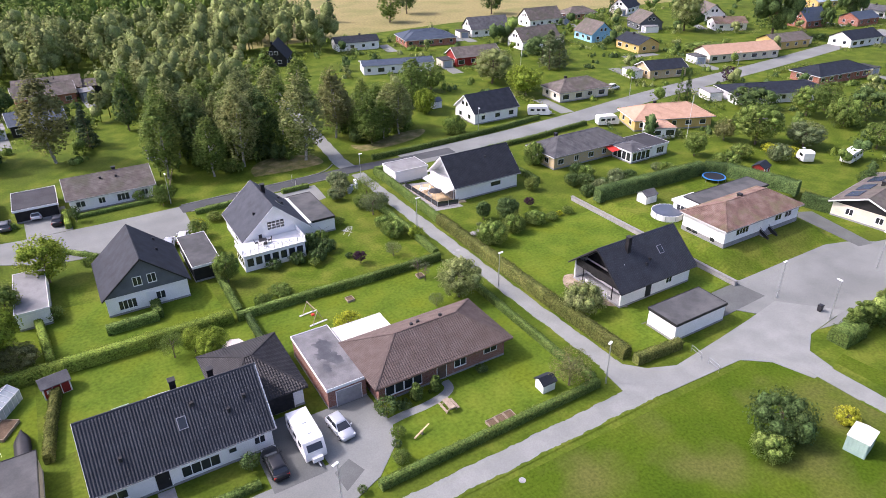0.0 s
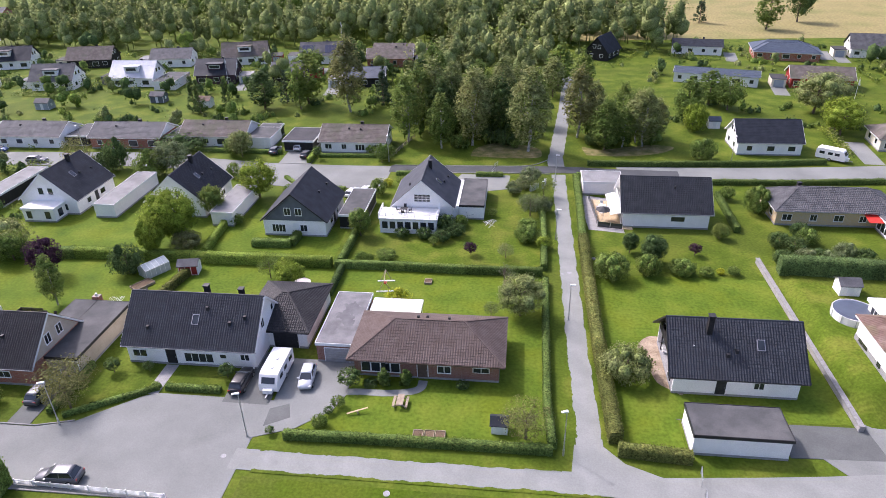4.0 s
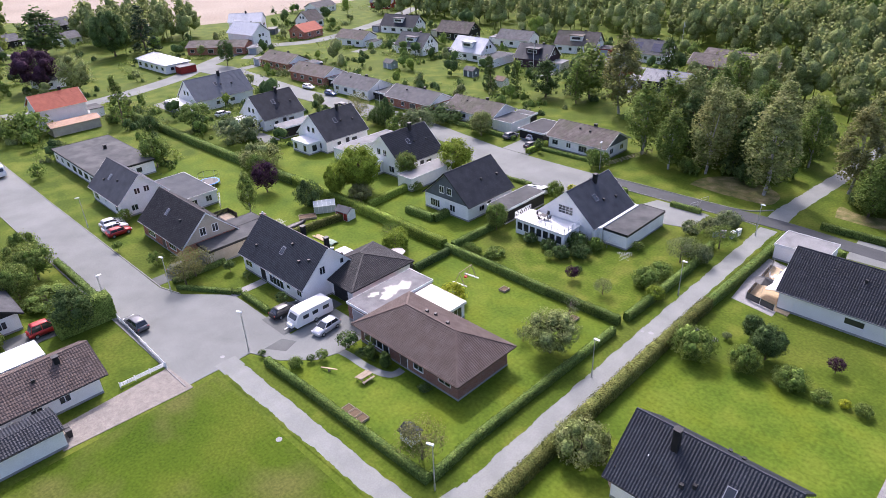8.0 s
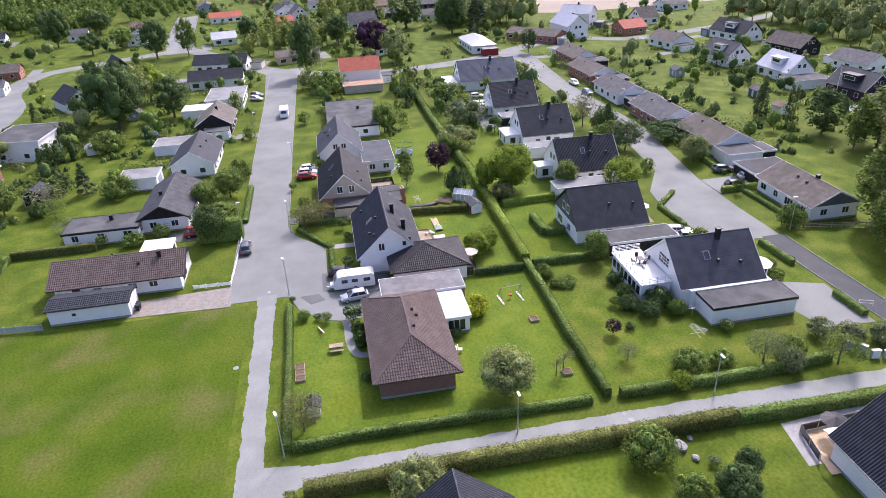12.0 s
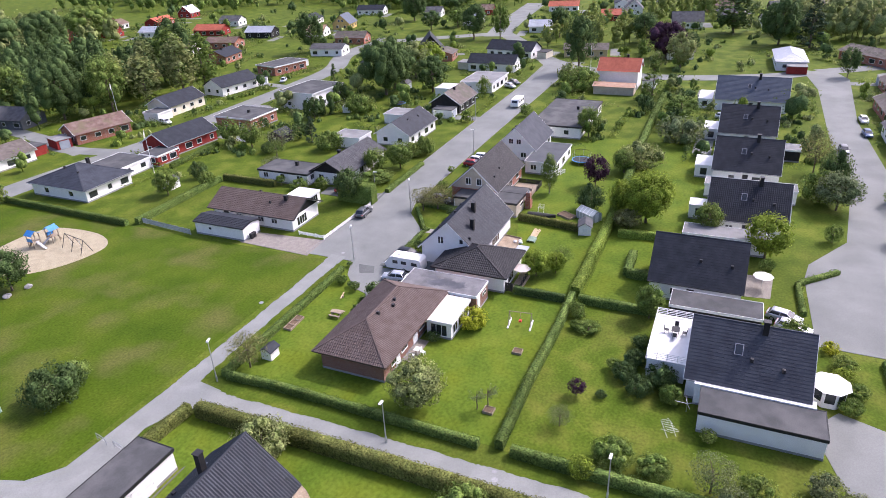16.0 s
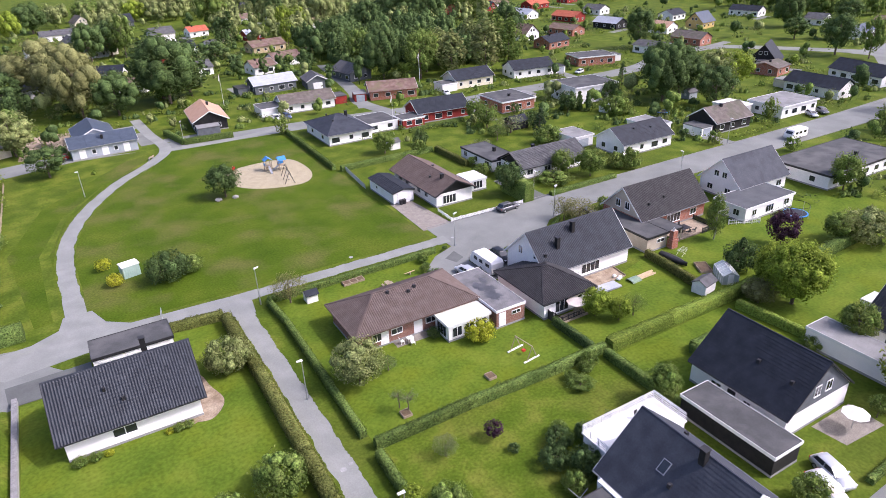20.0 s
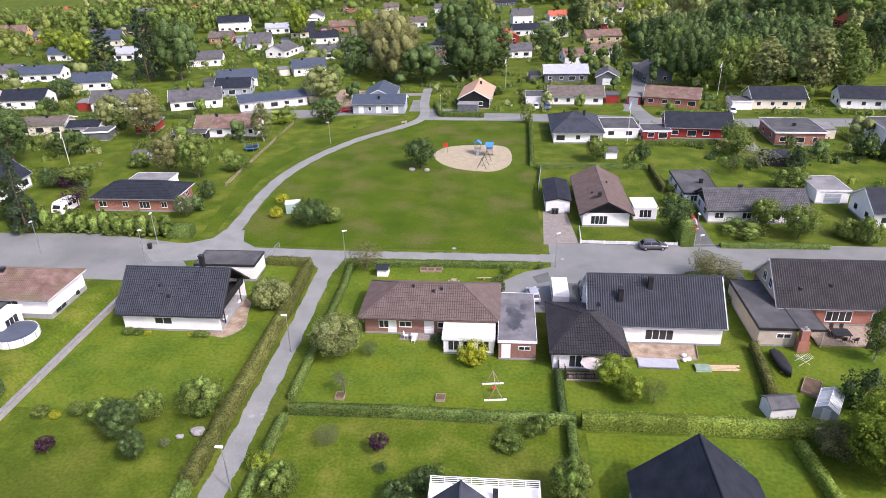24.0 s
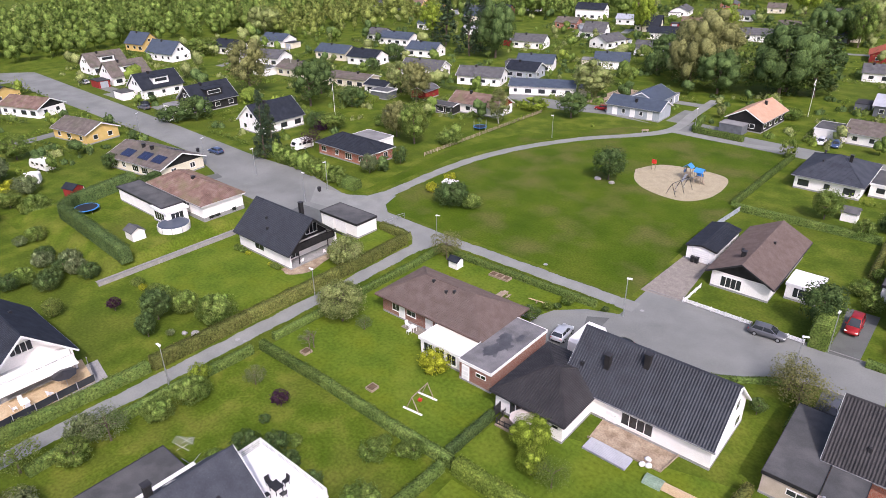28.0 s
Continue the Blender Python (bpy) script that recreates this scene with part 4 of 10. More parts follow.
g1 = house(4.0, 94.6, 90, 12.6, 11.7, 2.85, 7.9, "gable", "white", "t_black", "white house with grey gables and a steep black roof", ov=0.4, ox=0.3, wave=0.0, gable="grey_wall", trim="dark_trim",
    wins=[("w", -0.95, 3.9, 1.2, 1.4, 1), ("w", 0.95, 3.9, 1.2, 1.4, 1), ("w", -2.8, 0.7, 2.4, 1.5, 3), ("w", 1.6, 0.9, 1.3, 1.3, 1), ("e", -1, 3.9, 1.1, 1.3, 1), ("e", 1, 3.9, 1.1, 1.3, 1), ("s", 1.5, 1.1, 1.0, 0.9, 1), ("s", -2.5, 1.0, 1.4, 1.1, 1), ("n", 2, 1, 1.6, 1.2, 1)],
    doors=[("w", 0.3, 1.0, 2.1, "trim"), ("s", -0.5, 1.0, 2.0, "dark_trim")], vents=[(0.3, -2.9), (4.4, -3.1)])
for hx, hy, hl, tile, lab in ((-20.3, 100.6, 12.8, "t_black", "white house with a steep black roof and white gable"), (-44.8, 100.0, 12.6, "t_black", "white house with black roof and a glazed porch"), (-70.5, 99.7, 12.5, "t_black", "white house with a black roof and dark carport"), (-101.0, 100, 18.2, "t_blue", "white house with a long blue-grey tile roof")):
    house(hx, hy, 90, hl, 11.8, 2.85, 8.1, "gable", "white", tile, lab, ov=0.4, ox=0.3, wave=0.3 if hx > -50 else 0,
        wins=[("w", -0.95, 3.9, 1.1, 1.4, 1), ("w", 0.95, 3.9, 1.1, 1.4, 1), ("w", -2.8, 0.8, 1.6, 1.4, 1), ("w", 2.8, 0.8, 1.6, 1.4, 1), ("e", 0, 3.9, 1.6, 1.3, 1), ("e", 3, 1, 1.5, 1.2, 1), ("s", 2, 1, 1.6, 1.1, 1), ("s", -2.5, 1, 1.2, 1.1, 1), ("n", 2, 1, 1.6, 1.2, 1)],
        doors=[("s", 0, 1.0, 2.1, "dark_trim")], chims=[(1.5, -0.5, 1.4)], vents=[(0.6, -2.8), (3.8, -3.1)], skylights=[(-0.8, -2.4)])
nb1 = house(66.8, 100.7, 0, 15.3, 10.4, 2.9, 7.6, "gable", "white", "t_black", "white house with brown-black tile roof and open porch gable", ov=0.5, ox=0.5, wave=0.3,
    wins=[("s", 2.0, 1.3, 2.4, 1.0, 0), ("w", 0, 4.2, 2.6, 1.4, 3), ("w", 2.0, 0.6, 2.6, 1.9, 2), ("e", -1.2, 3.9, 1.1, 1.3, 1), ("e", 1.2, 3.9, 1.1, 1.3, 1), ("n", 3, 1, 1.6, 1.2, 1), ("n", -3, 1, 1.6, 1.2, 1)], doors=[("w", -1.5, 1.2, 2.1, "trim")], vents=[(1.5, -1.6)], loggia=1.9)
house(57.6, 112.2, 0, 7.6, 5.8, 2.6, 2.6, "flat", "white", "felt_pale", "white flat-roofed garage with a pale felt roof", ov=0.15, wins=[], doors=[("n", 0, 2.6, 2.1, "trim")], name="garage")
house(33.6, 103.2, 0, 4.6, 12.2, 2.65, 2.65, "flat", "white", "felt", "long white garage with a dark felt roof", ov=0.12, trim="dark_trim", wins=[], doors=[("n", 0, 2.6, 2.1, "trim")], name="garage")
house(30.8, 102.4, 90, 12.0, 1.2, 2.75, 2.75, "flat", "white", "sheet_white", "narrow white canopy between house and garage", ov=0.1, wins=[], name="canopy")
house(13.0, 97.6, 0, 4.4, 11.5, 2.6, 2.6, "flat", "black_wood", "felt", "black-clad carport with a pale felt roof", ov=0.15, wins=[], name="carport")
house(-10.2, 97.5, 90, 12.5, 4.2, 2.6, 2.6, "flat", "white", "felt_pale", "white garage with a pale flat roof", ov=0.12, wins=[], doors=[("e", 0, 2.4, 2.1, "trim")], name="garage")
house(-33.5, 101, 90, 16, 4.2, 2.6, 2.6, "flat", "white", "felt_pale", "long white garage with a pale flat roof", ov=0.12, wins=[], name="garage")
house(-58.5, 102, 90, 17, 4.4, 2.6, 2.6, "flat", "black_wood", "felt_pale", "long dark carport with a pale flat roof", ov=0.12, wins=[], name="carport")
d2 = house(-23.0, 52.3, 0, 16.8, 10.2, 2.8, 7.55, "gable", "red_brick", "t_umber", "red brick house with beige gables and a steep black roof", ov=0.5, ox=0.4, wave=0.3, gable="beige",
    wins=[("e", -1.0, 3.8, 1.1, 1.4, 1), ("e", 1.2, 3.8, 1.1, 1.4, 1), ("w", -1.0, 3.8, 1.1, 1.4, 1), ("w", 1.2, 3.8, 1.1, 1.4, 1), ("s", -4.5, 0.9, 2.6, 1.3, 3), ("s", 3.5, 1.1, 2.6, 1.0, 2), ("n", 0, 0.7, 3.4, 1.6, 3), ("n", 5, 1, 1.6, 1.2, 1), ("e", 3, 1, 1.4, 1.1, 1)], doors=[("s", 0.2, 1.2, 2.1, "brown_trim")], vents=[(3.5, -2.4), (1, 2.8), (5, 3.2)], skylights=[(-1.5, -2.2)])
house(-13.2, 56.1, 0, 4.9, 12.6, 2.7, 2.7, "flat", "beige", "felt", "beige flat-roofed garage beside the brick house", ov=0.15, trim="dark_trim", wins=[("n", 0.8, 1.3, 1.8, 0.7, 1)], doors=[("s", 1, 2.5, 2.1, "beige")], name="garage")
house(-47.8, 52.3, 0, 15, 10, 2.8, 7.5, "gable", "white", "t_slate", "white house with a steep grey roof and a wide veranda", ov=0.5, ox=0.4, wave=0.3, doors=[("s", 0, 1.2, 2.1, "trim")], vents=[(2, -2.2), (-3, -3)], skylights=[(-1.5, -2.2)])
house(-40.5, 60.2, 0, 14, 7, 2.7, 2.7, "flat", "white", "felt_grey", "white flat-roofed wing with a grey sheet roof", ov=0.2, name="extension")
house(-72.5, 56.5, 0, 26, 13, 3.0, 3.0, "flat", "white", "felt", "low white flat-roofed house with dark fascia", ov=0.3, trim="dark_trim", chims=[(-3, 2, 0.9)])
villa = house(-117, 62, 90, 13, 9.5, 5.4, 8.7, "gable", "white", "t_red", "white two-storey villa with a red tile roof", ov=0.5, chims=[(2, 0.6, 1.3)])
house(-107.6, 62.2, 90, 12.5, 5.5, 2.4, 3.2, "gable", "beige", "t_salmon", "low wooden outbuilding with a pale tile roof", ov=0.3, wins=[], name="outbuilding")
s1 = house(3.4, 16.8, 90, 19.8, 9.6, 2.65, 5.1, "gable", "white", "t_brown", "white bungalow with a black gable and brown tile roof", ov=0.7, ox=0.9, wave=0.3, gable="black_wood", trim="dark_trim",
    wins=[("e", -1.2, 0.5, 3.0, 1.7, 3), ("s", -3, 1.1, 1.3, 1.0, 1), ("s", 2, 1.1, 1.3, 1.0, 1), ("s", 5, 1.1, 1.3, 1.0, 1), ("n", 3, 1.0, 1.4, 1.1, 1), ("n", -4, 1.0, 1.4, 1.1, 1), ("w", 0, 1, 1.6, 1.2, 1)], doors=[("s", -6.0, 1.1, 2.1, "dark_trim")], chims=[(6.0, -1.0, 0.9)], vents=[(-1.5, 1.2), (3.0, -2.0)])
house(11.5, 14.2, 90, 11.3, 4.9, 2.5, 3.05, "gable", "white", "t_black", "white garage with a low dark ribbed roof", ov=0.2, wave=0.3, trim="dark_trim", wins=[("s", -2, 1.2, 0.7, 0.6, 0), ("n", 2, 1.2, 0.7, 0.6, 0)], doors=[("e", 0, 2.6, 2.1, "trim")], name="garage")
house(-4.1, 20.4, 90, 5, 4.4, 2.5, 2.5, "flat", "white", "sheet_white", "glazed patio room with a white sheet roof", ov=0.15, wins=[("e", 0, 0.6, 2.2, 1.6, 2)], name="patio_room")
house(-23.6, 19.2, 0, 18.2, 9.5, 2.6, 5.2, "gable", "white", "t_grey", "white bungalow with black facade panels and a ribbed grey roof", ov=0.6, wave=0.3, gable="black_wood", trim="dark_trim", chims=[(2, -1, 0.8)])
house(-16, 9.0, 90, 13, 7, 2.6, 2.6, "flat", "white", "felt", "flat-roofed carport wing with dark felt", ov=0.2, trim="dark_trim", chims=[(1, 1, 1.0)], name="carport")
house(-40.6, 9.8, 90, 8, 6.4, 2.8, 2.8, "flat", "white", "felt_pale", "white flat-roofed double garage", ov=0.2, wins=[], doors=[("e", 0, 3.0, 2.1, "pale_grey")], name="garage")
house(-50.5, 20.2, 0, 16.5, 10, 2.8, 5.9, "gable", "white", "t_black", "white bungalow with a dark tile roof", ov=0.5, wave=0.3, vents=[(2, 1.5), (-3, 2)])
house(-63, 13, 90, 9, 7, 2.6, 2.6, "flat", "white", "felt_pale", "white flat-roofed garage beside the house", ov=0.2, wins=[], name="garage")
house(-80, 21, 0, 14, 9.6, 2.8, 5.9, "gable", "black_wood", "t_greybrown", "dark timber bungalow with white bargeboards", ov=0.5, chims=[(1, 0.6, 0.7)])
house(-94, 14, 90, 8, 7, 2.6, 2.6, "flat", "white", "sheet_white", "low white garage with a white roof", ov=0.2, wins=[], name="garage")
house(-106, 21, 0, 16, 11, 3.2, 3.2, "flat", "white", "felt_pale", "white flat-roofed house with wide fascia", ov=0.4)
house(-132, 15, 90, 18, 9, 2.8, 5.5, "gable", "white", "t_black", "white bungalow with a dark roof", ov=0.5)
house(-158, 14, 80, 20, 10, 2.8, 5.8, "gable", "white", "t_black", "white house with a long dark roof", ov=0.5)
house(-160, -23, 26, 13, 11, 1.4, 7.5, "gable", "black_wood", "t_black", "dark A-frame house with white bargeboards", ov=0.3)
house(-118, -26, 35, 13, 10, 2.8, 6.5, "gable", "white", "t_black", "white gabled house with a black roof", ov=0.5, chims=[(1, 1, 1)])
# north side of the cul-de-sac
house(4.3, 133.8, 0, 15.6, 10.2, 2.7, 5.3, "gable", "white", "t_greybrown", "white bungalow with a weathered brown tile roof", ov=0.5, wave=0.3, gable="grey_wall", chims=[(1.5, 0.4, 0.7)], vents=[(-1.2, -1.4), (1.5, -1.6)])
house(-8.4, 134.2, 90, 9.5, 7.4, 2.5, 2.5, "flat", "black_wood", "felt_black", "dark carport with a flat felt roof", ov=0.3, wins=[], name="carport")
house(-18.2, 134.6, 90, 8, 6, 2.6, 2.6, "flat", "white", "felt", "white flat-roofed garage beside the house", ov=0.2, wins=[], doors=[("w", 0, 2.5, 2.1, "trim")], name="garage")
for hx, hy, hl, wall, tile, lab in ((-29.6, 135.8, 16.5, "white", "t_greybrown", "white bungalow with a brown tile roof"), (-50.2, 133.6, 18, "red_brick", "t_grey", "red brick bungalow with a grey tile roof"), (-74.5, 133.2, 17, "white", "t_grey", "white bungalow with a grey tile roof"), (-98.7, 134.6, 18, "red_brick", "t_greybrown", "red brick bungalow with a brown roof"), (-124, 138.8, 17, "red_brick", "t_greybrown", "brick and white bungalow with a brown roof")):
    house(hx, hy, 3 if hx < -80 else 1, hl, 10, 2.7, 5.1, "gable", wall, tile, lab, ov=0.5, wave=0.3 if hx > -60 else 0, gable="white" if wall != "white" else None, chims=[(2, 0.5, 0.7)], vents=[(-3, -1.5)])
    house(hx + hl / 2 + 3.0, hy + 1.5, 90, 9, 5.4, 2.5, 2.5, "flat", "black_wood", "felt", "dark flat-roofed carport with a felt roof", ov=0.2, wins=[], name="carport")
house(-160, 111, 2, 22, 10, 3.0, 5.0, "hip", "white", "t_pale", "white bungalow with a pale grey hipped roof", ov=0.5)
house(-168, 138, 40, 24, 11, 2.8, 4.6, "gable", "red_brick", "t_greybrown", "long low brown brick house", ov=0.6)
house(-192, 165, 45, 15, 9, 6.0, 9.2, "gable", "white", "t_pale", "tall white villa with a pale roof", ov=0.4, chims=[(0, 0, 1)])
# second row to the north
def upper_house(hx, hy, hr, hl, wall, tile, zr, lab):
    hh = house(hx, hy, hr, hl, 10, 2.8, zr, "gable", wall, tile, lab, ov=0.5, chims=[(2, 0.4, 0.7)])
    if zr > 6.9:
        dm = part("dormer", Geo().box(-2.2, -3.6, 4.3, 2.2, -0.5, 6.0), M[wall], hh)
        part("dormer_roof", Geo().box(-2.5, -3.9, 6.0, 2.5, -0.2, 6.2), M[tile], dm)
        part("dormer_window", Geo().box(-1.7, -3.66, 4.7, 1.7, -3.6, 5.7), M["trim"], dm)
        part("dormer_pane", Geo().box(-1.55, -3.68, 4.8, 1.55, -3.66, 5.6), M["glass"], dm)


upper_house(-79, 188, 2, 14.5, "white", "t_pale", 7.2, "white house with a pale grey roof and dormer")
upper_house(-103, 183, 6, 14, "white", "t_grey", 7.2, "white house with a grey roof and dormer")
upper_house(-54, 192, 8, 13, "plum", "t_charcoal", 7.0, "dark plum house with a black dormer roof")
upper_house(-139, 209, 14, 18, "white", "t_black", 7.0, "white house with a black roof")
upper_house(-109, 212, 10, 16, "black_wood", "t_greybrown", 6.5, "dark house with a brown roof")
upper_house(-80, 214, 10, 14.5, "white", "t_grey", 5.6, "white bungalow with a grey roof")
upper_house(-55, 218, 14, 16, "white", "t_greybrown", 7.0, "white house with a brown dormer roof")
upper_house(-28, 220, 7, 15, "white", "t_grey", 6.6, "white house with solar panels on its roof")
for pu in (-4.3, 3.6):
    sp = thing("solar_panels", 0, 0, 0, 0, "black-blue solar panels on the grey roof", "solar panel")
    sp.matrix_basis = pose(-28, 220, 0, 0, 0, 7) @ pose(pu, -2.6, 6.6 - 2.6 * 0.76 + 0.1, 37.2, 0, 0)
    for i in range(4):
        for k in range(2):
            part("panel", Geo().box(i * 1.12 - 2.2, k * 1.75 - 1.75, 0, i * 1.12 - 1.14, k * 1.75 - 0.06, 0.06), M["solar"], sp)
upper_house(-3, 216, 4, 16, "red_brick", "t_greybrown", 5.4, "brick house with a brown roof at the wood's edge")
upper_house(-32, 196, 5, 11, "black_wood", "t_grey", 5.2, "dark house half hidden by trees")
upper_house(-6, 190, 5, 13, "black_wood", "t_blue", 5.2, "dark house with a blue-grey roof among trees")
upper_house(-135, 180, 10, 15, "white", "t_greybrown", 5.4, "white bungalow with a brown roof")
house(-67, 186, 92, 12, 7, 2.6, 2.6, "flat", "white", "felt", "white garage with a dark flat roof", ov=0.2, wins=[], name="garage")
# east and north-east
e2 = house(93.1, 59.4, 0, 19.6, 9.2, 3.15, 5.45, "hip", "white", "t_rust", "pale raised bungalow with a hipped weathered red-brown tile roof", ov=0.5, wave=0.3, wins=[("s", -5.2, 1.5, 3.0, 1.5, 3), ("s", 3.8, 1.6, 1.7, 1.4, 1), ("s", 6.4, 1.6, 1.7, 1.4, 1), ("w", -2.0, 0.25, 2.4, 0.7, 1), ("w", 2.0, 0.25, 1.0, 0.8, 0), ("n", 4.0, 1.5, 2.0, 1.3, 1), ("n", -4.0, 1.5, 1.4, 1.3, 1)], doors=[("s", 0.6, 1.2, 2.2, "trim"), ("n", 0, 1.1, 2.1, "trim")], chims=[(-1, 0.4, 0.5)])
part("basement_wall", Geo().box(-9.36, -4.16, -1.8, 9.36, 4.16, 0.75), M["plinth"], e2)
e2.location.z = 1.75
cp = house(97.6, 66.0, 0, 17, 4.6, 2.8, 2.8, "flat", "white", "felt", "flat-roofed carport behind the raised bungalow", ov=0.2, wins=[], trim="dark_trim", name="carport")
pr = house(89.6, 66.6, 0, 5.4, 4.6, 2.6, 2.6, "flat", "white", "sheet_white", "glazed patio with a white roof", ov=0.3, wins=[("n", 0, 0.5, 3.4, 1.7, 3), ("w", 0, 0.5, 2.4, 1.7, 2)], name="patio_room")
cp.location.z = pr.location.z = 1.7


def rise(x, y):
    """Height of the ground round the raised bungalow."""
    def step(a, b, v):
        t = max(0.0, min(1.0, (v - a) / (b - a)))
        return t * t * (3 - 2 * t)
    east = 1 - step(103.6, 106, x) if y < 62 else 1 - step(113, 120, x)
    return 1.75 * step(78.9, 81.4, x) * east * step(48.8, 54.4, y) * (1 - step(80.6, 84.5, y))


xs, ys = np.arange(78.8, 121, 0.6), np.arange(48.6, 85.2, 0.6)
solid("ground_rise", grid_mesh(np.array([[(x, y, rise(x, y) + 0.006) for x in xs] for y in ys])), M["lawn_olive"], label="raised lawn round the pale bungalow", category="ground", kind="structure", smooth=True)
house(94.2, 17.8, 0, 17.6, 9.4, 2.8, 5.0, "hip", "red_brick", "t_black", "red brick bungalow with a hipped black roof", ov=0.6, wave=0.3)
house(96, 10.5, 0, 9, 6, 2.8, 2.8, "flat", "white", "felt_pale", "white flat-roofed garage beside the house", ov=0.2, wins=[], name="garage")
house(95.5, 103, 0, 21, 9.8, 2.9, 5.4, "hip", "yellow_brick", "t_grey", "yellow brick bungalow with a hipped dark grey roof", ov=0.6, wave=0.3, chims=[(-5, 1.5, 0.9)])
house(108.5, 96.5, 0, 9, 7.5, 2.7, 2.7, "flat", "white", "felt_black", "white flat-roofed wing with black felt", ov=0.2, name="extension")
house(104.5, 95.5, 0, 6, 6, 2.6, 3.3, "hip", "white", "t_grey", "white glazed conservatory beside the house", ov=0.2, wins=[(s, u, 0.4, 1.2, 1.9, 0) for s in "sew" for u in (-1.9, -0.6, 0.7, 2.0)], name="conservatory")
house(129, 108.5, -22, 21, 10.5, 2.8, 5.2, "hip", "yellow", "t_salmon", "yellow bungalow with a hipped pale orange roof", ov=0.6, wave=0.3, chims=[(-3, 0.5, 0.7)])
house(121, 103, -22, 6, 6, 2.6, 3.4, "hip", "white", "t_salmon", "white conservatory beside the yellow bungalow", ov=0.2, name="conservatory")
house(123.6, 51.6, 8, 20, 12, 2.7, 5.0, "gable", "cream", "t_greybrown", "bungalow with a brown roof and solar panels", ov=0.6, gable="black_wood", chims=[(2, 1, 0.8), (-1, 1, 0.8)])
house(160.5, 51.3, 10, 15, 10, 2.7, 4.8, "gable", "yellow", "t_greybrown", "ochre bungalow with a brown roof", ov=0.5)
house(198, 50.5, 20, 16, 10, 2.7, 5.0, "gable", "white", "t_rust", "white bungalow with a red-brown roof", ov=0.5, gable="black_wood")
house(226, 52, 10, 16, 10, 2.7, 5.0, "gable", "yellow", "t_black", "yellow house with a black roof", ov=0.5)
for hx, hy, wall, tile, lab in ((130, 15.3, "white", "t_black", "white house with a black gabled roof"), (163.4, 14, "black_wood", "t_black", "dark house with a black dormer roof"), (192, 15.3, "white", "t_black", "white house with a black dormer roof"), (219, 12.4, "white", "t_greybrown", "white house with a brown dormer roof"), (243, 9, "white", "t_greybrown", "white house with a grey-brown roof")):
    hh = house(hx, hy, 90, 14.4, 11, 2.8, 7.2, "gable", wall, tile, lab, ov=0.5, chims=[(2, 0.5, 0.8)])
    if hx > 140:
        dm = part("dormer", Geo().box(-2.6, 0.6, 4.0, 2.6, 4.2, 6.0), M[wall], hh)
        part("dormer_roof", Geo().box(-2.9, 0.2, 6.0, 2.9, 4.5, 6.2), M[tile], dm)
        part("dormer_window", Geo().box(-2.1, 4.2, 4.6, 2.1, 4.26, 5.7), M["trim"], dm)
        part("dormer_pane", Geo().box(-1.95, 4.26, 4.7, 1.95, 4.28, 5.6), M["glass"], dm)
house(127.5, 140.3, -6, 17.5, 10, 2.8, 5.2, "hip", "cream", "t_greybrown", "pale bungalow with a hipped brown roof", ov=0.6, wave=0.0, chims=[(-3, 1, 0.9)])
house(95, 137.6, 0, 14, 10, 2.8, 6.6, "gable", "white", "t_black", "white house with a blue-black roof and dormer", ov=0.4)
house(126.5, 192, -9, 17, 10, 2.8, 5.5, "gable", "red_wood", "t_greybrown", "red timber house with a brown roof", ov=0.5)
house(99, 196, -16, 24, 9, 2.8, 3.8, "gable", "white", "t_blue", "long white house with a pale blue-grey roof", ov=0.4)
house(129, 232, -10, 20, 11, 2.8, 5.0, "hip", "red_brick", "t_blue", "brick bungalow with a blue-grey hipped roof", ov=0.6)
house(159, 232, -10, 17.6, 11, 2.8, 7.0, "gable", "white", "t_grey", "white house with a grey roof and dormer", ov=0.5)
house(191, 237, -6, 17, 11, 2.8, 7.2, "gable", "white", "t_greybrown", "white house with a brown roof", ov=0.5)
house(160.6, 202, -3, 18, 11, 2.8, 7.2, "gable", "white", "t_greybrown", "white gabled house with a brown roof", ov=0.5, chims=[(2, 0.5, 0.8)])
house(188, 199, 82, 13, 11, 2.8, 7.2, "gable", "blue_wall", "t_greybrown", "light blue house with a brown roof", ov=0.5)
house(222, 205, 70, 13, 11, 2.8, 7.0, "gable", "grey_wall", "t_greybrown", "grey-blue house with a brown roof", ov=0.5)
house(262, 205, 60, 14, 11, 2.8, 7.0, "gable", "white", "t_greybrown", "white house with a brown roof", ov=0.5)
house(206, 147, -14, 29, 10, 2.7, 5.0, "gable", "cream", "t_salmon", "long cream bungalow with a pale brown roof", ov=0.6)
house(166, 144, -14, 14, 9, 2.7, 4.8, "gable", "yellow_brick", "t_black", "yellow brick bungalow with a black roof", ov=0.6)
house(172, 109, -21, 29, 12, 2.7, 4.4, "hip", "white", "t_black", "long white bungalow with a dark hipped roof", ov=0.8)
house(206, 113, -5, 24, 11, 2.7, 4.8, "hip", "red_brick", "t_black", "red brick bungalow with a dark roof", ov=0.6)
house(236, 150, -8, 18, 10, 2.7, 4.8, "gable", "yellow", "t_greybrown", "yellow bungalow with a brown roof", ov=0.5)
house(262, 138, -5, 18, 10, 2.7, 5.2, "gable", "white", "t_black", "white bungalow with a black roof", ov=0.5)
house(215, 240, -5, 16, 10, 2.7, 5.2, "hip", "red_brick", "t_greybrown", "brick house with a brown roof", ov=0.5)
house(245, 240, 20, 14, 10, 2.8, 6.8, "gable", "white", "t_black", "white house with a dark roof", ov=0.5)
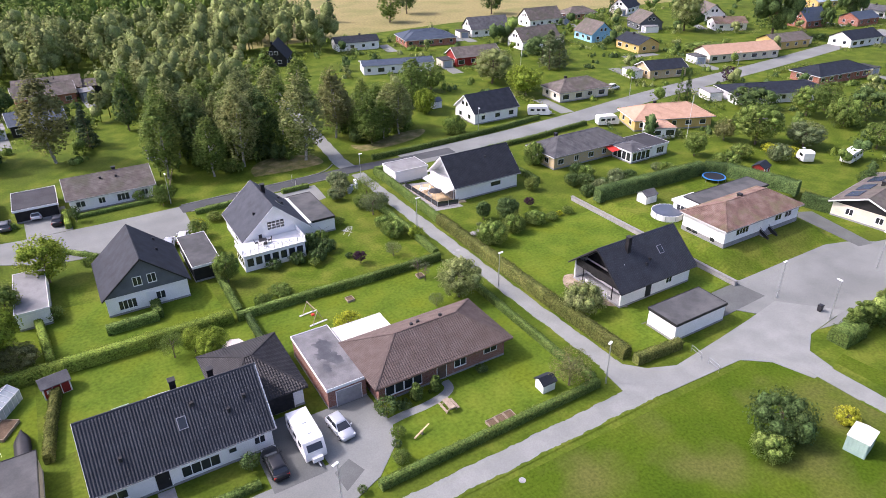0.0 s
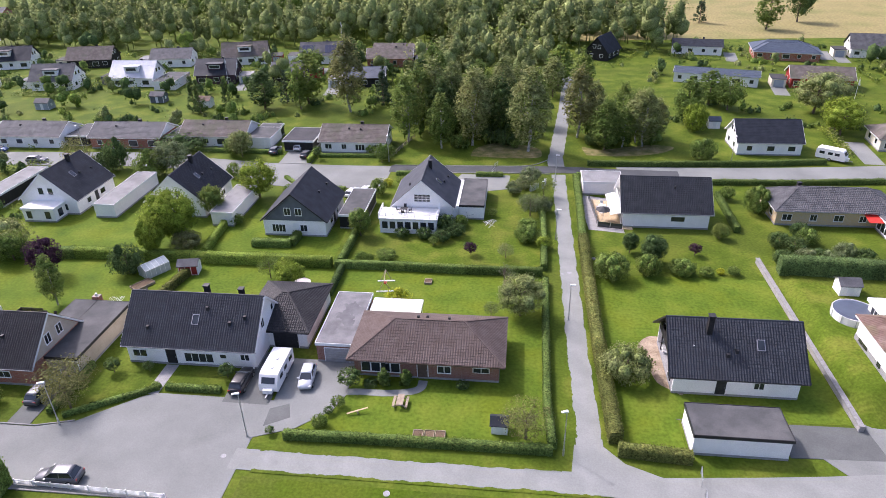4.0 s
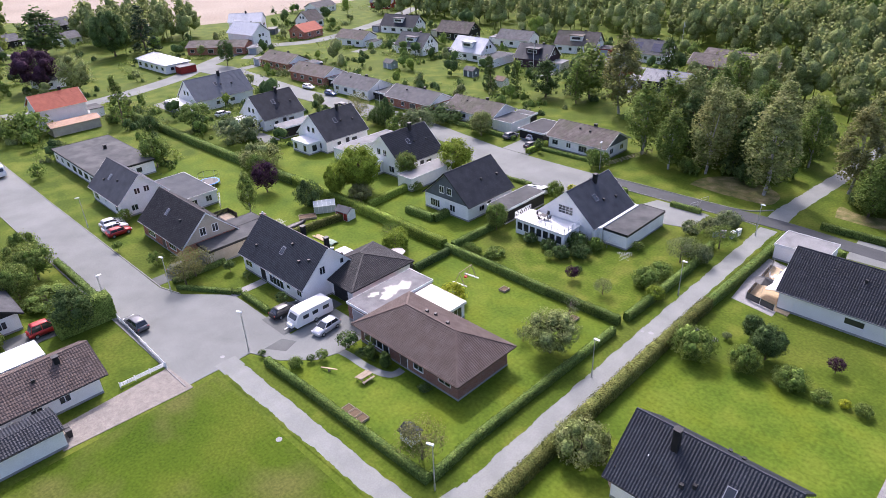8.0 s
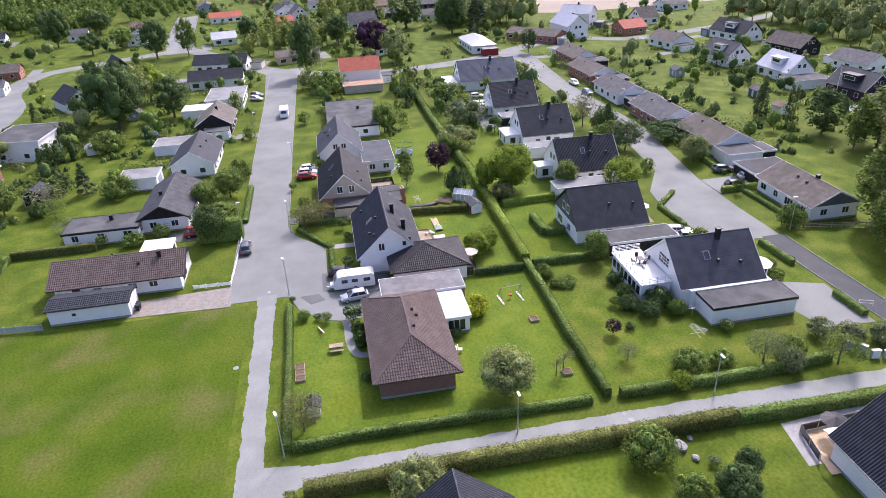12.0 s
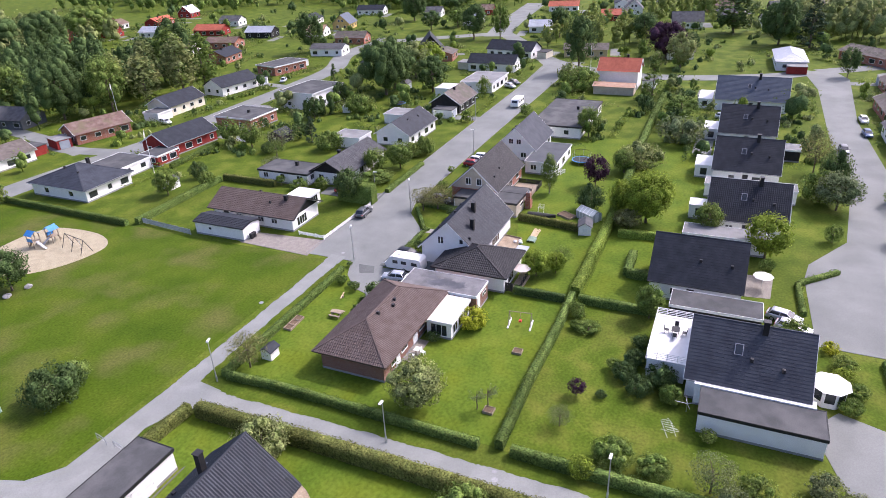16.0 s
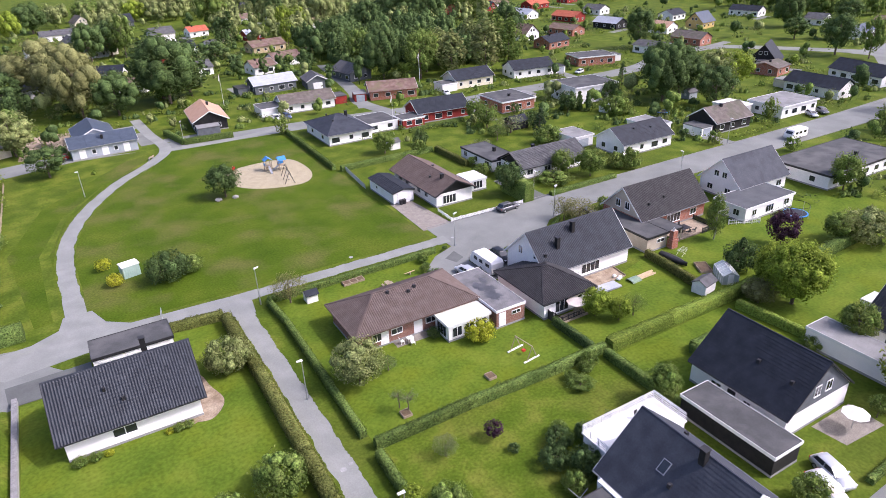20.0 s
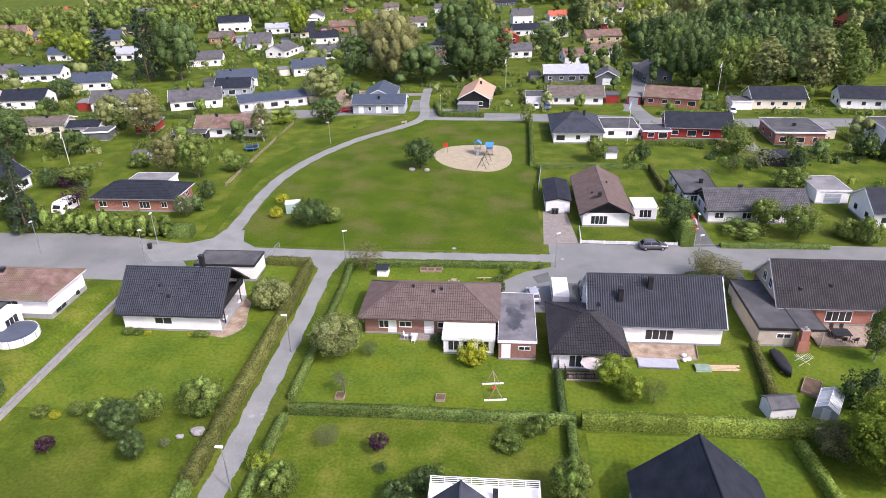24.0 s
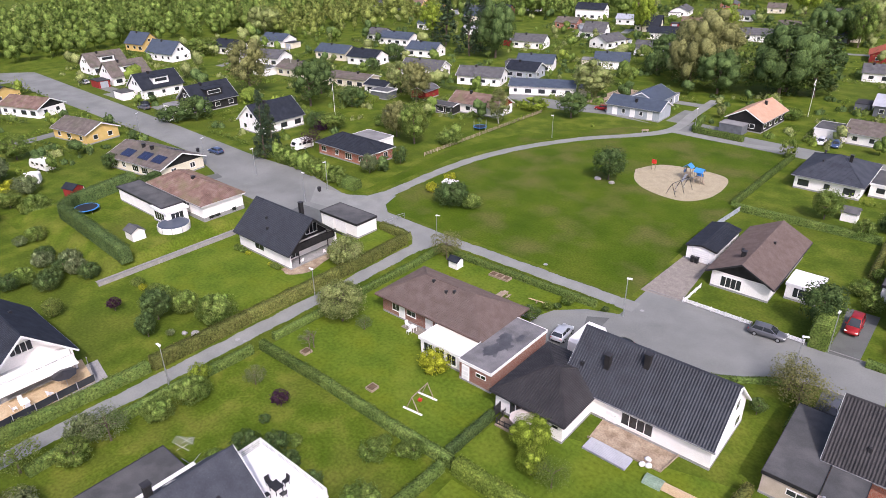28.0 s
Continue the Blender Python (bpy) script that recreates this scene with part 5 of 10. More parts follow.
# beyond the park
k1 = house(3.6, -32.5, 0, 13, 17.5, 2.8, 5.9, "hip", "white", "t_slate", "white bungalow with a dark grey hipped roof", ov=0.6, wave=0.3, chims=[(-2, 1, 1.0)], vents=[(2.5, 3), (3, 0)])
house(-7.5, -33, 0, 9, 10, 2.7, 2.7, "flat", "white", "felt", "white flat-roofed wing with a grey roof", ov=0.2, name="extension")
house(-27, -33.2, 175, 16.5, 10.5, 2.8, 5.6, "gable", "red_wood", "t_black", "red timber house with a black roof", ov=0.5, wave=0.3)
house(-16, -29.5, 0, 7, 6, 2.6, 2.6, "flat", "red_wood", "felt", "red flat-roofed porch wing", ov=0.2, name="extension")
house(-49, -29.5, -2, 12, 13, 3.3, 3.3, "flat", "red_brick", "felt", "red brick house with a flat felt roof", ov=0.4, chims=[(0, 1, 0.8)])
house(-28, -64.5, -16, 16, 10, 2.7, 5.1, "gable", "red_brick", "t_rust", "brown-red brick bungalow with a red-brown roof", ov=0.5)
house(-56.4, -62.6, 0, 15.6, 10, 2.8, 5.5, "gable", "cream", "t_black", "cream bungalow with a dark roof", ov=0.5)
house(-46, -60, 0, 6, 6, 2.5, 2.5, "flat", "white", "felt", "white flat-roofed garage beside the house", ov=0.2, wins=[], name="garage")
house(-82, -62.5, -8, 16.8, 10, 2.8, 5.5, "gable", "white", "t_black", "white house with a dark roof", ov=0.5)
house(-74, -24, -5, 16, 13, 5.0, 5.0, "flat", "white", "felt", "white two-level house with flat felt roofs", ov=0.3)
house(-113, -64, -14, 16, 11, 3.3, 3.3, "flat", "red_brick", "felt", "brick house with a flat roof", ov=0.4)
house(1, -98.5, 2, 15.5, 9.5, 2.9, 5.3, "gable", "grey_wall", "t_pale", "grey timber house with a pale metal roof", ov=0.5)
house(0.4, -66.8, -2, 17, 9.5, 2.7, 5.0, "gable", "white", "t_greybrown", "white long bungalow with a grey-brown roof", ov=0.5)
house(12, -66.5, 0, 7, 8, 2.6, 2.6, "flat", "white", "felt", "white flat-roofed garage beside the bungalow", ov=0.2, wins=[], name="garage")
house(-13, -94, 83, 10, 8, 2.7, 4.8, "gable", "grey_wall", "t_grey", "grey garage with a gabled roof", ov=0.4, wins=[], doors=[("e", 0, 3, 2.1, "trim")], name="garage")
house(-29, -99, 98, 14, 10, 2.8, 5.6, "gable", "grey_wall", "t_grey", "grey gabled house with a grey roof", ov=0.5)
house(30.2, -66.5, 86, 17, 10, 2.9, 5.6, "gable", "black_wood", "t_salmon", "dark timber house with a pale orange roof", ov=0.6, chims=[(-2, 1, 0.9)])
house(58.6, -56.2, 2, 16, 9, 2.9, 4.9, "gable", "pale_grey", "t_blue", "pale grey building with a blue-grey roof and white doors", ov=0.4, chims=[(0, 2, 0.9)], doors=[("n", -5.2, 1.3, 2.1, "trim"), ("n", 0.0, 1.3, 2.1, "trim"), ("n", 5.0, 1.3, 2.1, "trim")], wins=[("n", -2.6, 1.0, 1.0, 1.2, 0), ("n", 2.5, 1.0, 1.0, 1.2, 0)])
house(60, -66.5, 92, 14, 10, 3.0, 5.4, "gable", "pale_grey", "t_blue", "pale grey wing with a blue-grey roof", ov=0.4, name="extension")
house(93.6, -61.7, 26, 21, 9, 2.8, 4.4, "gable", "white", "t_blue", "long white house with a blue-grey roof", ov=0.4)
house(151, -33, 10, 17.5, 9, 2.7, 4.1, "gable", "cream", "t_greybrown", "cream bungalow with a low grey-brown roof among gardens", ov=0.5, chims=[(-3, 0.5, 0.7)])
house(135.4, -31, 8, 9, 7, 2.7, 3.9, "gable", "white", "t_black", "small white house with a black roof among gardens", ov=0.4)
house(129.6, -26.6, 8, 7, 5.4, 2.5, 2.5, "flat", "grey_wall", "felt_grey", "grey carport with a pale flat roof", ov=0.3, wins=[], doors=[("s", 0, 4.6, 2.1, "dark_trim")], name="carport")
house(119.8, -35, 98, 8, 6, 2.5, 3.8, "gable", "red_wood", "t_grey", "dark red timber garage with a grey roof", ov=0.35, wins=[], doors=[("w", 0, 2.6, 2.1, "trim")], name="garage")
house(95.4, -32, 6, 17, 9, 2.7, 5.2, "gable", "white", "t_rust", "white bungalow with a red-brown roof and dark red gables", ov=0.5, gable="red_wood", chims=[(3, 0.5, 0.7)])
house(103.4, -25.2, 6, 9, 4.6, 2.5, 2.9, "gable", "black_wood", "felt", "dark glazed veranda with a low black roof", ov=0.4, wins=[("n", -2.6, 0.6, 2.0, 1.5, 1), ("n", 0, 0.6, 2.0, 1.5, 1), ("n", 2.6, 0.6, 2.0, 1.5, 1)], name="veranda")
house(176.5, -31.8, 4, 18, 9.6, 2.7, 5.0, "gable", "cream", "t_greybrown", "cream bungalow with a weathered brown roof beside the street", ov=0.5, chims=[(-2, 0.5, 0.7), (1, 0.5, 0.7)])
house(189, -25, 4, 8, 6, 2.6, 2.6, "flat", "white", "felt_grey", "low white garage with a pale flat roof", ov=0.3, wins=[], doors=[("n", 0, 3.0, 2.1, "trim")], name="garage")
house(46, -158.5, -22, 12, 9, 2.8, 5.2, "gable", "white", "t_black", "white house with a black roof beyond the trees", ov=0.5)
def far_house(hx, hy, hr, hl, wall, tile, lab, zr=5.4):
    house(hx, hy, hr, hl, 10, 2.8 if zr < 7.5 else 5.0, zr, "gable", wall, tile, lab, ov=0.5, chims=[(2, 0.5, 0.7)])


far_house(238, -43, 10, 14, "white", "t_black", "far white bungalow with a dark roof")
far_house(236, -66, 10, 14, "white", "t_blue", "far white bungalow with a blue-grey roof")
far_house(192, -62, 10, 16, "cream", "t_blue", "far bungalow with a blue-grey roof")
far_house(207, -38, 15, 20, "white", "t_grey", "far white flat bungalow")
far_house(174, -62, 10, 14, "white", "t_black", "far white house with a dark roof")
far_house(142, -60, 14, 16, "white", "t_grey", "far white bungalow with a grey roof")
far_house(167, -88, 12, 14, "white", "t_blue", "far white house with a blue roof")
far_house(118, -62, 20, 16, "white", "t_grey", "far pale bungalow with a grey roof")
far_house(96, -112, 24, 13, "white", "t_blue", "far white house with a blue hipped roof")
far_house(116, -92, 22, 14, "white", "t_blue", "far white house with a blue-grey roof")
far_house(118, -150, 80, 14, "white", "t_grey", "far tall white house")
far_house(144, -130, 14, 15, "white", "t_grey", "far white bungalow with a grey roof")
far_house(108, -184, 15, 14, "white", "t_black", "far white house with a dark roof")
far_house(108, -222, 15, 14, "red_brick", "t_rust", "far red brick house")
far_house(211, -105, 10, 10, "white", "t_grey", "white house with a grey roof among gardens", 5.2)
far_house(196, -102, 10, 17, "white", "t_blue", "white house with a blue-grey roof among gardens", 5.2)
far_house(256, -196, 10, 12, "red_brick", "t_grey", "red brick house with a grey roof among gardens", 5.2)
far_house(231, -201, 10, 14, "grey_wall", "t_grey", "grey house with a grey roof among gardens", 5.2)
far_house(219, -213, 10, 12, "red_brick", "t_black", "red brick house with a black roof among gardens", 5.2)
far_house(213, -237, 10, 11, "white", "t_grey", "white house with a grey roof among gardens", 5.2)
far_house(222, -272, 10, 17, "white", "t_grey", "white house with a grey roof among gardens", 5.2)
far_house(168, -226, 10, 17, "white", "t_black", "white house with a black roof among gardens", 8)
far_house(160, -188, 10, 12, "red_brick", "t_greybrown", "red brick house with a brown roof among gardens", 5.2)
far_house(134, -169, 10, 11, "white", "t_grey", "white house with a grey roof among gardens", 7)
far_house(112, -79, 10, 12, "pale_grey", "t_black", "pale grey house with a black roof among gardens", 5.2)
far_house(215, -144, 10, 10, "white", "t_blue", "white house with a blue-grey roof among gardens", 5.2)
far_house(185, -144, 10, 10, "white", "t_pale", "white house with a pale roof among gardens", 5.2)
far_house(325, -310, 10, 17, "red_brick", "t_red", "red brick house with a red roof among gardens", 5.2)
far_house(270, -266, 10, 17, "red_brick", "t_black", "red brick house with a black roof among gardens", 5.2)
far_house(222, -306, 10, 12, "cream", "t_red", "cream house with a red roof among gardens", 5.2)
far_house(179, -301, 100, 13, "red_brick", "t_red", "red brick house with a red roof among gardens", 5.2)
far_house(94, -145, 10, 16, "white", "t_grey", "white house with a grey roof among gardens", 5.2)
far_house(90, -186, 10, 10, "red_wood", "t_greybrown", "red timber house with a brown roof among gardens", 5.2)
far_house(74, -144, 10, 10, "white", "t_grey", "white house with a grey roof among gardens", 5.2)
far_house(74, -203, 10, 17, "white", "t_grey", "white house with a grey roof among gardens", 5.2)
far_house(134, -267, 100, 17, "white", "t_grey", "white house with a grey roof among gardens", 5.2)
far_house(99, -265, 10, 10, "white", "t_grey", "white house with a grey roof among gardens", 5.2)
far_house(69, -236, 10, 10, "white", "t_greybrown", "white house with a brown roof among gardens", 5.2)
far_house(49, -221, 10, 17, "pale_grey", "t_blue", "pale grey house with a blue-grey roof among gardens", 5.2)
far_house(53, -246, 100, 17, "white", "t_grey", "white house with a grey roof among gardens", 7)
far_house(58, -298, 10, 17, "white", "t_grey", "white house with a grey roof among gardens", 5.2)
far_house(95, -307, 10, 10, "cream", "t_greybrown", "cream house with a brown roof among gardens", 5.2)
far_house(13, -241, 10, 12, "white", "t_grey", "white house with a grey roof among gardens", 8)
far_house(12, -203, 10, 14, "white", "t_black", "white house with a black roof among gardens", 5.2)
far_house(-7, -256, 10, 11, "white", "t_red", "white house with a red roof among gardens", 5.2)
far_house(-3, -197, 10, 10, "white", "t_grey", "white house with a grey roof among gardens", 5.2)
far_house(16, -145, 10, 10, "white", "t_grey", "white house with a grey roof among gardens", 5.2)
far_house(-5, -132, 10, 10, "white", "t_rust", "white house with a red-brown roof among gardens", 5.2)
far_house(-27, -220, 10, 10, "red_wood", "t_pale", "red timber house with a pale roof among gardens", 5.2)
far_house(-22, -181, 10, 17, "yellow_brick", "t_rust", "yellow brick house with a red-brown roof among gardens", 5.2)
far_house(-18, -143, 10, 13, "white", "t_rust", "white house with a red-brown roof among gardens", 5.2)
far_house(-47, -176, 10, 17, "yellow_brick", "t_rust", "yellow brick house with a red-brown roof among gardens", 5.2)
far_house(-66, -240, 10, 10, "white", "t_rust", "white house with a red-brown roof among gardens", 5.2)
far_house(-44, -293, 10, 10, "white", "t_rust", "white house with a red-brown roof among gardens", 5.2)
far_house(-59, -276, 10, 13, "white", "t_black", "white house with a black roof among gardens", 5.2)
far_house(-192, -238, 10, 12, "white", "t_rust", "white house with a red-brown roof among gardens", 5.2)
far_house(-207, -219, 10, 17, "red_wood", "t_red", "red timber house with a red roof among gardens", 5.2)
far_house(-174, -188, 100, 17, "white", "t_pale", "white house with a pale roof among gardens", 5.2)
far_house(-184, -160, 100, 17, "red_wood", "t_red", "red timber house with a red roof among gardens", 5.2)
far_house(-215, -172, 100, 13, "white", "t_grey", "white house with a grey roof among gardens", 5.2)
far_house(-182, -126, 100, 15, "black_wood", "t_pale", "dark timber house with a pale roof among gardens", 5.2)
far_house(-226, -126, 10, 13, "white", "t_black", "white house with a black roof among gardens", 5.2)
far_house(-189, -98, 100, 11, "white", "t_salmon", "white house with a pale orange roof among gardens", 5.2)
far_house(-265, -109, 100, 17, "white", "t_black", "white house with a black roof among gardens", 5.2)
far_house(-260, -66, 100, 10, "white", "t_grey", "white house with a grey roof among gardens", 5.2)
far_house(-236, -33, 10, 15, "white", "t_blue", "white house with a blue-grey roof among gardens", 5.2)
far_house(-270, -39, 100, 10, "red_wood", "t_rust", "red timber house with a red-brown roof among gardens", 5.2)
far_house(-217, 8, 100, 11, "white", "t_pale", "white house with a pale roof among gardens", 5.2)
far_house(-288, 1, 100, 17, "white", "t_red", "white house with a red roof among gardens", 5.2)
far_house(-302, 31, 10, 17, "white", "t_black", "white house with a black roof among gardens", 5.2)
far_house(-318, 50, 100, 10, "white", "t_grey", "white house with a grey roof among gardens", 5.2)
far_house(-164, 41, 100, 17, "yellow_brick", "t_greybrown", "yellow brick house with a brown roof among gardens", 4.5)
far_house(-166, 75, 100, 10, "white", "t_grey", "white house with a grey roof among gardens", 5.2)
far_house(-125, -102, 10, 14, "red_brick", "t_black", "red brick house with a black roof among gardens", 5.2)
far_house(-147, -64, 100, 15, "white", "t_grey", "white house with a grey roof among gardens", 4.5)
far_house(-146, -11, 10, 10, "red_brick", "t_greybrown", "red brick house with a brown roof among gardens", 4.2)
far_house(-319, 34, 10, 17, "white", "t_black", "white house with a black roof among gardens", 5.2)
far_house(-256, 33, 100, 10, "red_wood", "t_red", "red timber house with a red roof among gardens", 5.2)
far_house(-323, 81, 100, 13, "white", "t_grey", "white house with a grey roof among gardens", 5.2)
far_house(-260, 86, 100, 11, "black_wood", "t_grey", "dark timber house with a grey roof among gardens", 5.2)
far_house(-236, 71, 100, 14, "white", "t_grey", "white house with a grey roof among gardens", 7)
far_house(-285, 113, 100, 17, "black_wood", "t_grey", "dark timber house with a grey roof among gardens", 6)
far_house(-244, 106, 100, 10, "white", "t_grey", "white house with a grey roof among gardens", 5.2)
far_house(-187, 194, 100, 10, "white", "t_greybrown", "white house with a brown roof among gardens", 7)
far_house(-171, 153, 10, 16, "white", "t_pale", "white house with a pale roof among gardens", 9)


# ---- the rest of the town ----
house(-1.5, 224, -3, 18, 11, 2.8, 5.4, "gable", "red_brick", "t_greybrown", "brick house with a brown tile roof before the woods", ov=0.6, vents=[(2, -1)])
house(11, 222, -6, 8, 7, 2.5, 4.0, "gable", "black_wood", "t_greybrown", "open dark carport with a brown roof", ov=0.4, wins=[], name="carport")
house(69, 228, 62, 12, 9, 2.4, 7.6, "gable", "black_wood", "t_black", "steep black-roofed timber house among trees", ov=0.5, chims=[(1, 1.6, 1.2)])
house(102, 236, -10, 17, 9, 2.8, 4.6, "gable", "white", "t_black", "white house with a low black roof", ov=0.4, chims=[(2, 0.4, 0.7)])
house(129, 228, -12, 21, 11, 2.7, 5.0, "hip", "red_brick", "t_blue", "red brick bungalow with a blue-grey hipped roof", ov=0.6)
WOODS_AT = [(8, 92, 180, 330), (-190, 100, 238, 420), (-110, -20, -190, -86), (285, 420, -160, 120), (170, 300, -260, -210), (-330, -270, -140, -60), (-460, -300, -200, -30), (-420, -260, -380, -200), (-250, -200, 105, 160), (60, 700, 250, 700), (-700, -238, 115, 500)]


def wooded(x, y, m=0.0):
    return any(a - m < x < b + m and c - m < y < d + m for a, b, c, d in WOODS_AT)


WALL_WORDS = {"white": "white", "cream": "cream", "red_brick": "red brick", "red_wood": "dark red timber", "yellow": "ochre", "grey_wall": "grey timber", "pale_grey": "pale grey"}
TILE_WORDS = {"t_black": "a black tile roof", "t_grey": "a grey tile roof", "t_greybrown": "a weathered brown roof", "t_red": "an orange-red tile roof", "t_blue": "a blue-grey roof", "t_rust": "a red-brown roof", "t_pale": "a pale metal roof"}
rt = random.Random(77)
tries = 0
made = 0
while tries < 2600 and made < 58:
    tries += 1
    ang, dist = rt.uniform(0, 2 * math.pi), 175 + 245 * rt.random() ** 0.8
    hx, hy = 40 + dist * math.cos(ang), 60 + dist * math.sin(ang)
    if wooded(hx, hy, 8) or any(paved(hx + i * 7, hy + j * 7) for i in (-1, 0, 1) for j in (-1, 0, 1)):
        continue
    near = min(FOOT, key=lambda q: math.hypot(q[0] - hx, q[1] - hy))
    if math.hypot(near[0] - hx, near[1] - hy) < 21:
        continue
    turn = math.degrees(math.atan2(near[3], near[2])) + rt.choice((0, 0, 90))
    wall = rt.choice(("white", "white", "white", "cream", "red_brick", "red_wood", "yellow", "grey_wall", "pale_grey"))
    tile = rt.choice(("t_black", "t_black", "t_grey", "t_greybrown", "t_greybrown", "t_red", "t_blue", "t_rust", "t_pale"))
    far_house(hx, hy, turn, rt.uniform(11, 17), wall, tile, "far %s house with %s" % (WALL_WORDS[wall], TILE_WORDS[tile]), rt.choice((4.8, 5.2, 5.6, 7.0, 7.4)))
    made += 1


# drives and garages of the far houses
rt = random.Random(91)
drives = Geo()
for cx, cy, c, s_, a, b in list(FOOT):
    dist = math.hypot(cx - 40, cy - 60)
    if dist < 112 or a < 5.2 or b < 4:
        continue
    side, front = rt.choice((-1, 1)), rt.choice((-1, 1))
    u0, u1 = side * (a + 0.6), side * (a + 4.6)
    v0, v1 = front * (b - 6), front * (b + 8)
    q = [(cx + u * c - v * s_, cy + u * s_ + v * c) for u, v in ((u0, v0), (u1, v0), (u1, v1), (u0, v1))]
    if any(built(x, y, 0.5) for x, y in q) or built((q[0][0] + q[2][0]) / 2, (q[0][1] + q[2][1]) / 2, 2.0) or wooded(*q[0]):
        continue
    WAYS.append(q)
    drives.add([(x, y, 0.034) for x, y in (q if side * front > 0 else q[::-1])], [(0, 1, 2, 3)])
    if dist > 125 and made < 140:
        made += 1
        gu, gv = side * (a + 2.6), front * (b - 3.6)
        gx, gy = cx + gu * c - gv * s_, cy + gu * s_ + gv * c
        g = Geo().box(-1.9, -2.9, 0, 1.9, 2.9, 2.35)
        n = len(g.f)
        g.box(-2.05, -3.05, 2.35, 2.05, 3.05, 2.5)
        g.m[n:] = [1] * (len(g.f) - n)
        n = len(g.f)
        g.box(-1.3, front * 2.94 - 0.03, 0.05, 1.3, front * 2.94 + 0.03, 2.1)
        g.m[n:] = [2] * (len(g.f) - n)
        ww = rt.choice(("white", "white", "red_wood", "grey_wall", "cream"))
        ob = new("garage", g.mesh("garage", [M[ww], M[rt.choice(("felt", "felt_black", "felt_pale"))], M["pale_grey"]]))
        ob.matrix_basis = pose(gx, gy, 0, 0, 0, math.degrees(math.atan2(s_, c)))
        tagged(ob, "small %s flat-roofed garage on a drive" % {"white": "white", "red_wood": "dark red", "grey_wall": "grey", "cream": "cream"}[ww], "garage")
        FOOT.append((gx, gy, c, s_, 2.0, 3.0))
solid("far_driveways", drives, M["asphalt"], label="grey drives beside the far houses", category="driveway", kind="stuff")


# ---- vehicles ----
def paint(name, c, metal=0.3):
    return material(name, [tuple(v * 0.93 for v in c), c], 1.5, 0.28, metal=metal, spec=0.6)


CAR = {k: paint("car_paint_" + k, c) for k, c in (("silver", (0.5, 0.52, 0.54)), ("white", (0.72, 0.72, 0.72)), ("black", (0.02, 0.021, 0.024)), ("grey", (0.12, 0.125, 0.135)), ("red", (0.35, 0.02, 0.02)), ("blue", (0.06, 0.1, 0.2)))}


def side_prism(pts, y0, y1, top=None):
    """A silhouette in x, z drawn across y; top narrows what lies above a height."""
    g = Geo()
    n = len(pts)
    k = [(1.0 if not top or z <= top[0] else top[1]) for x, z in pts]
    g.v = [(x, y0 * q, z) for (x, z), q in zip(pts, k)] + [(x, y1 * q, z) for (x, z), q in zip(pts, k)]
    g.f = [tuple(range(n)), tuple(range(2 * n - 1, n - 1, -1))] + [(i, n + i, n + (i + 1) % n, (i + 1) % n) for i in range(n)]
    g.m = [0] * len(g.f)
    return g


def wheel(parent, x, y, r, w=0.2):
    t = part("wheel", Geo().tube((x, y - w / 2, r), (x, y + w / 2, r), r, n=14), M["tyre"], parent)
    part("rim", Geo().tube((x, y - w / 2 - 0.012, r), (x, y + w / 2 + 0.012, r), r * 0.62, n=12), M["metal"], t)


def loft(stations):
    """A closed shell through sections across x: each gives x, half width at sill, shoulder and top, and the heights of the three."""
    g, n = Geo(), 10
    for x, w0, w1, w2, z0, z1, z2 in stations:
        zm = (z1 + z2) / 2
        half = [(w0, z0), (w1, (z0 + z1) / 2), (w1, z1), ((w1 + w2) / 2 + 0.02, zm), (w2, z2)]
        g.v += [(x, y, z) for y, z in half] + [(x, -y, z) for y, z in half[::-1]]
    for i in range(len(stations) - 1):
        a = i * n
        g.f += [(a + k, a + (k + 1) % n, a + n + (k + 1) % n, a + n + k) for k in range(n)]
    g.f += [tuple(range(n - 1, -1, -1)), tuple(range(len(g.v) - n, len(g.v)))]
    g.m = [0] * len(g.f)
    return g


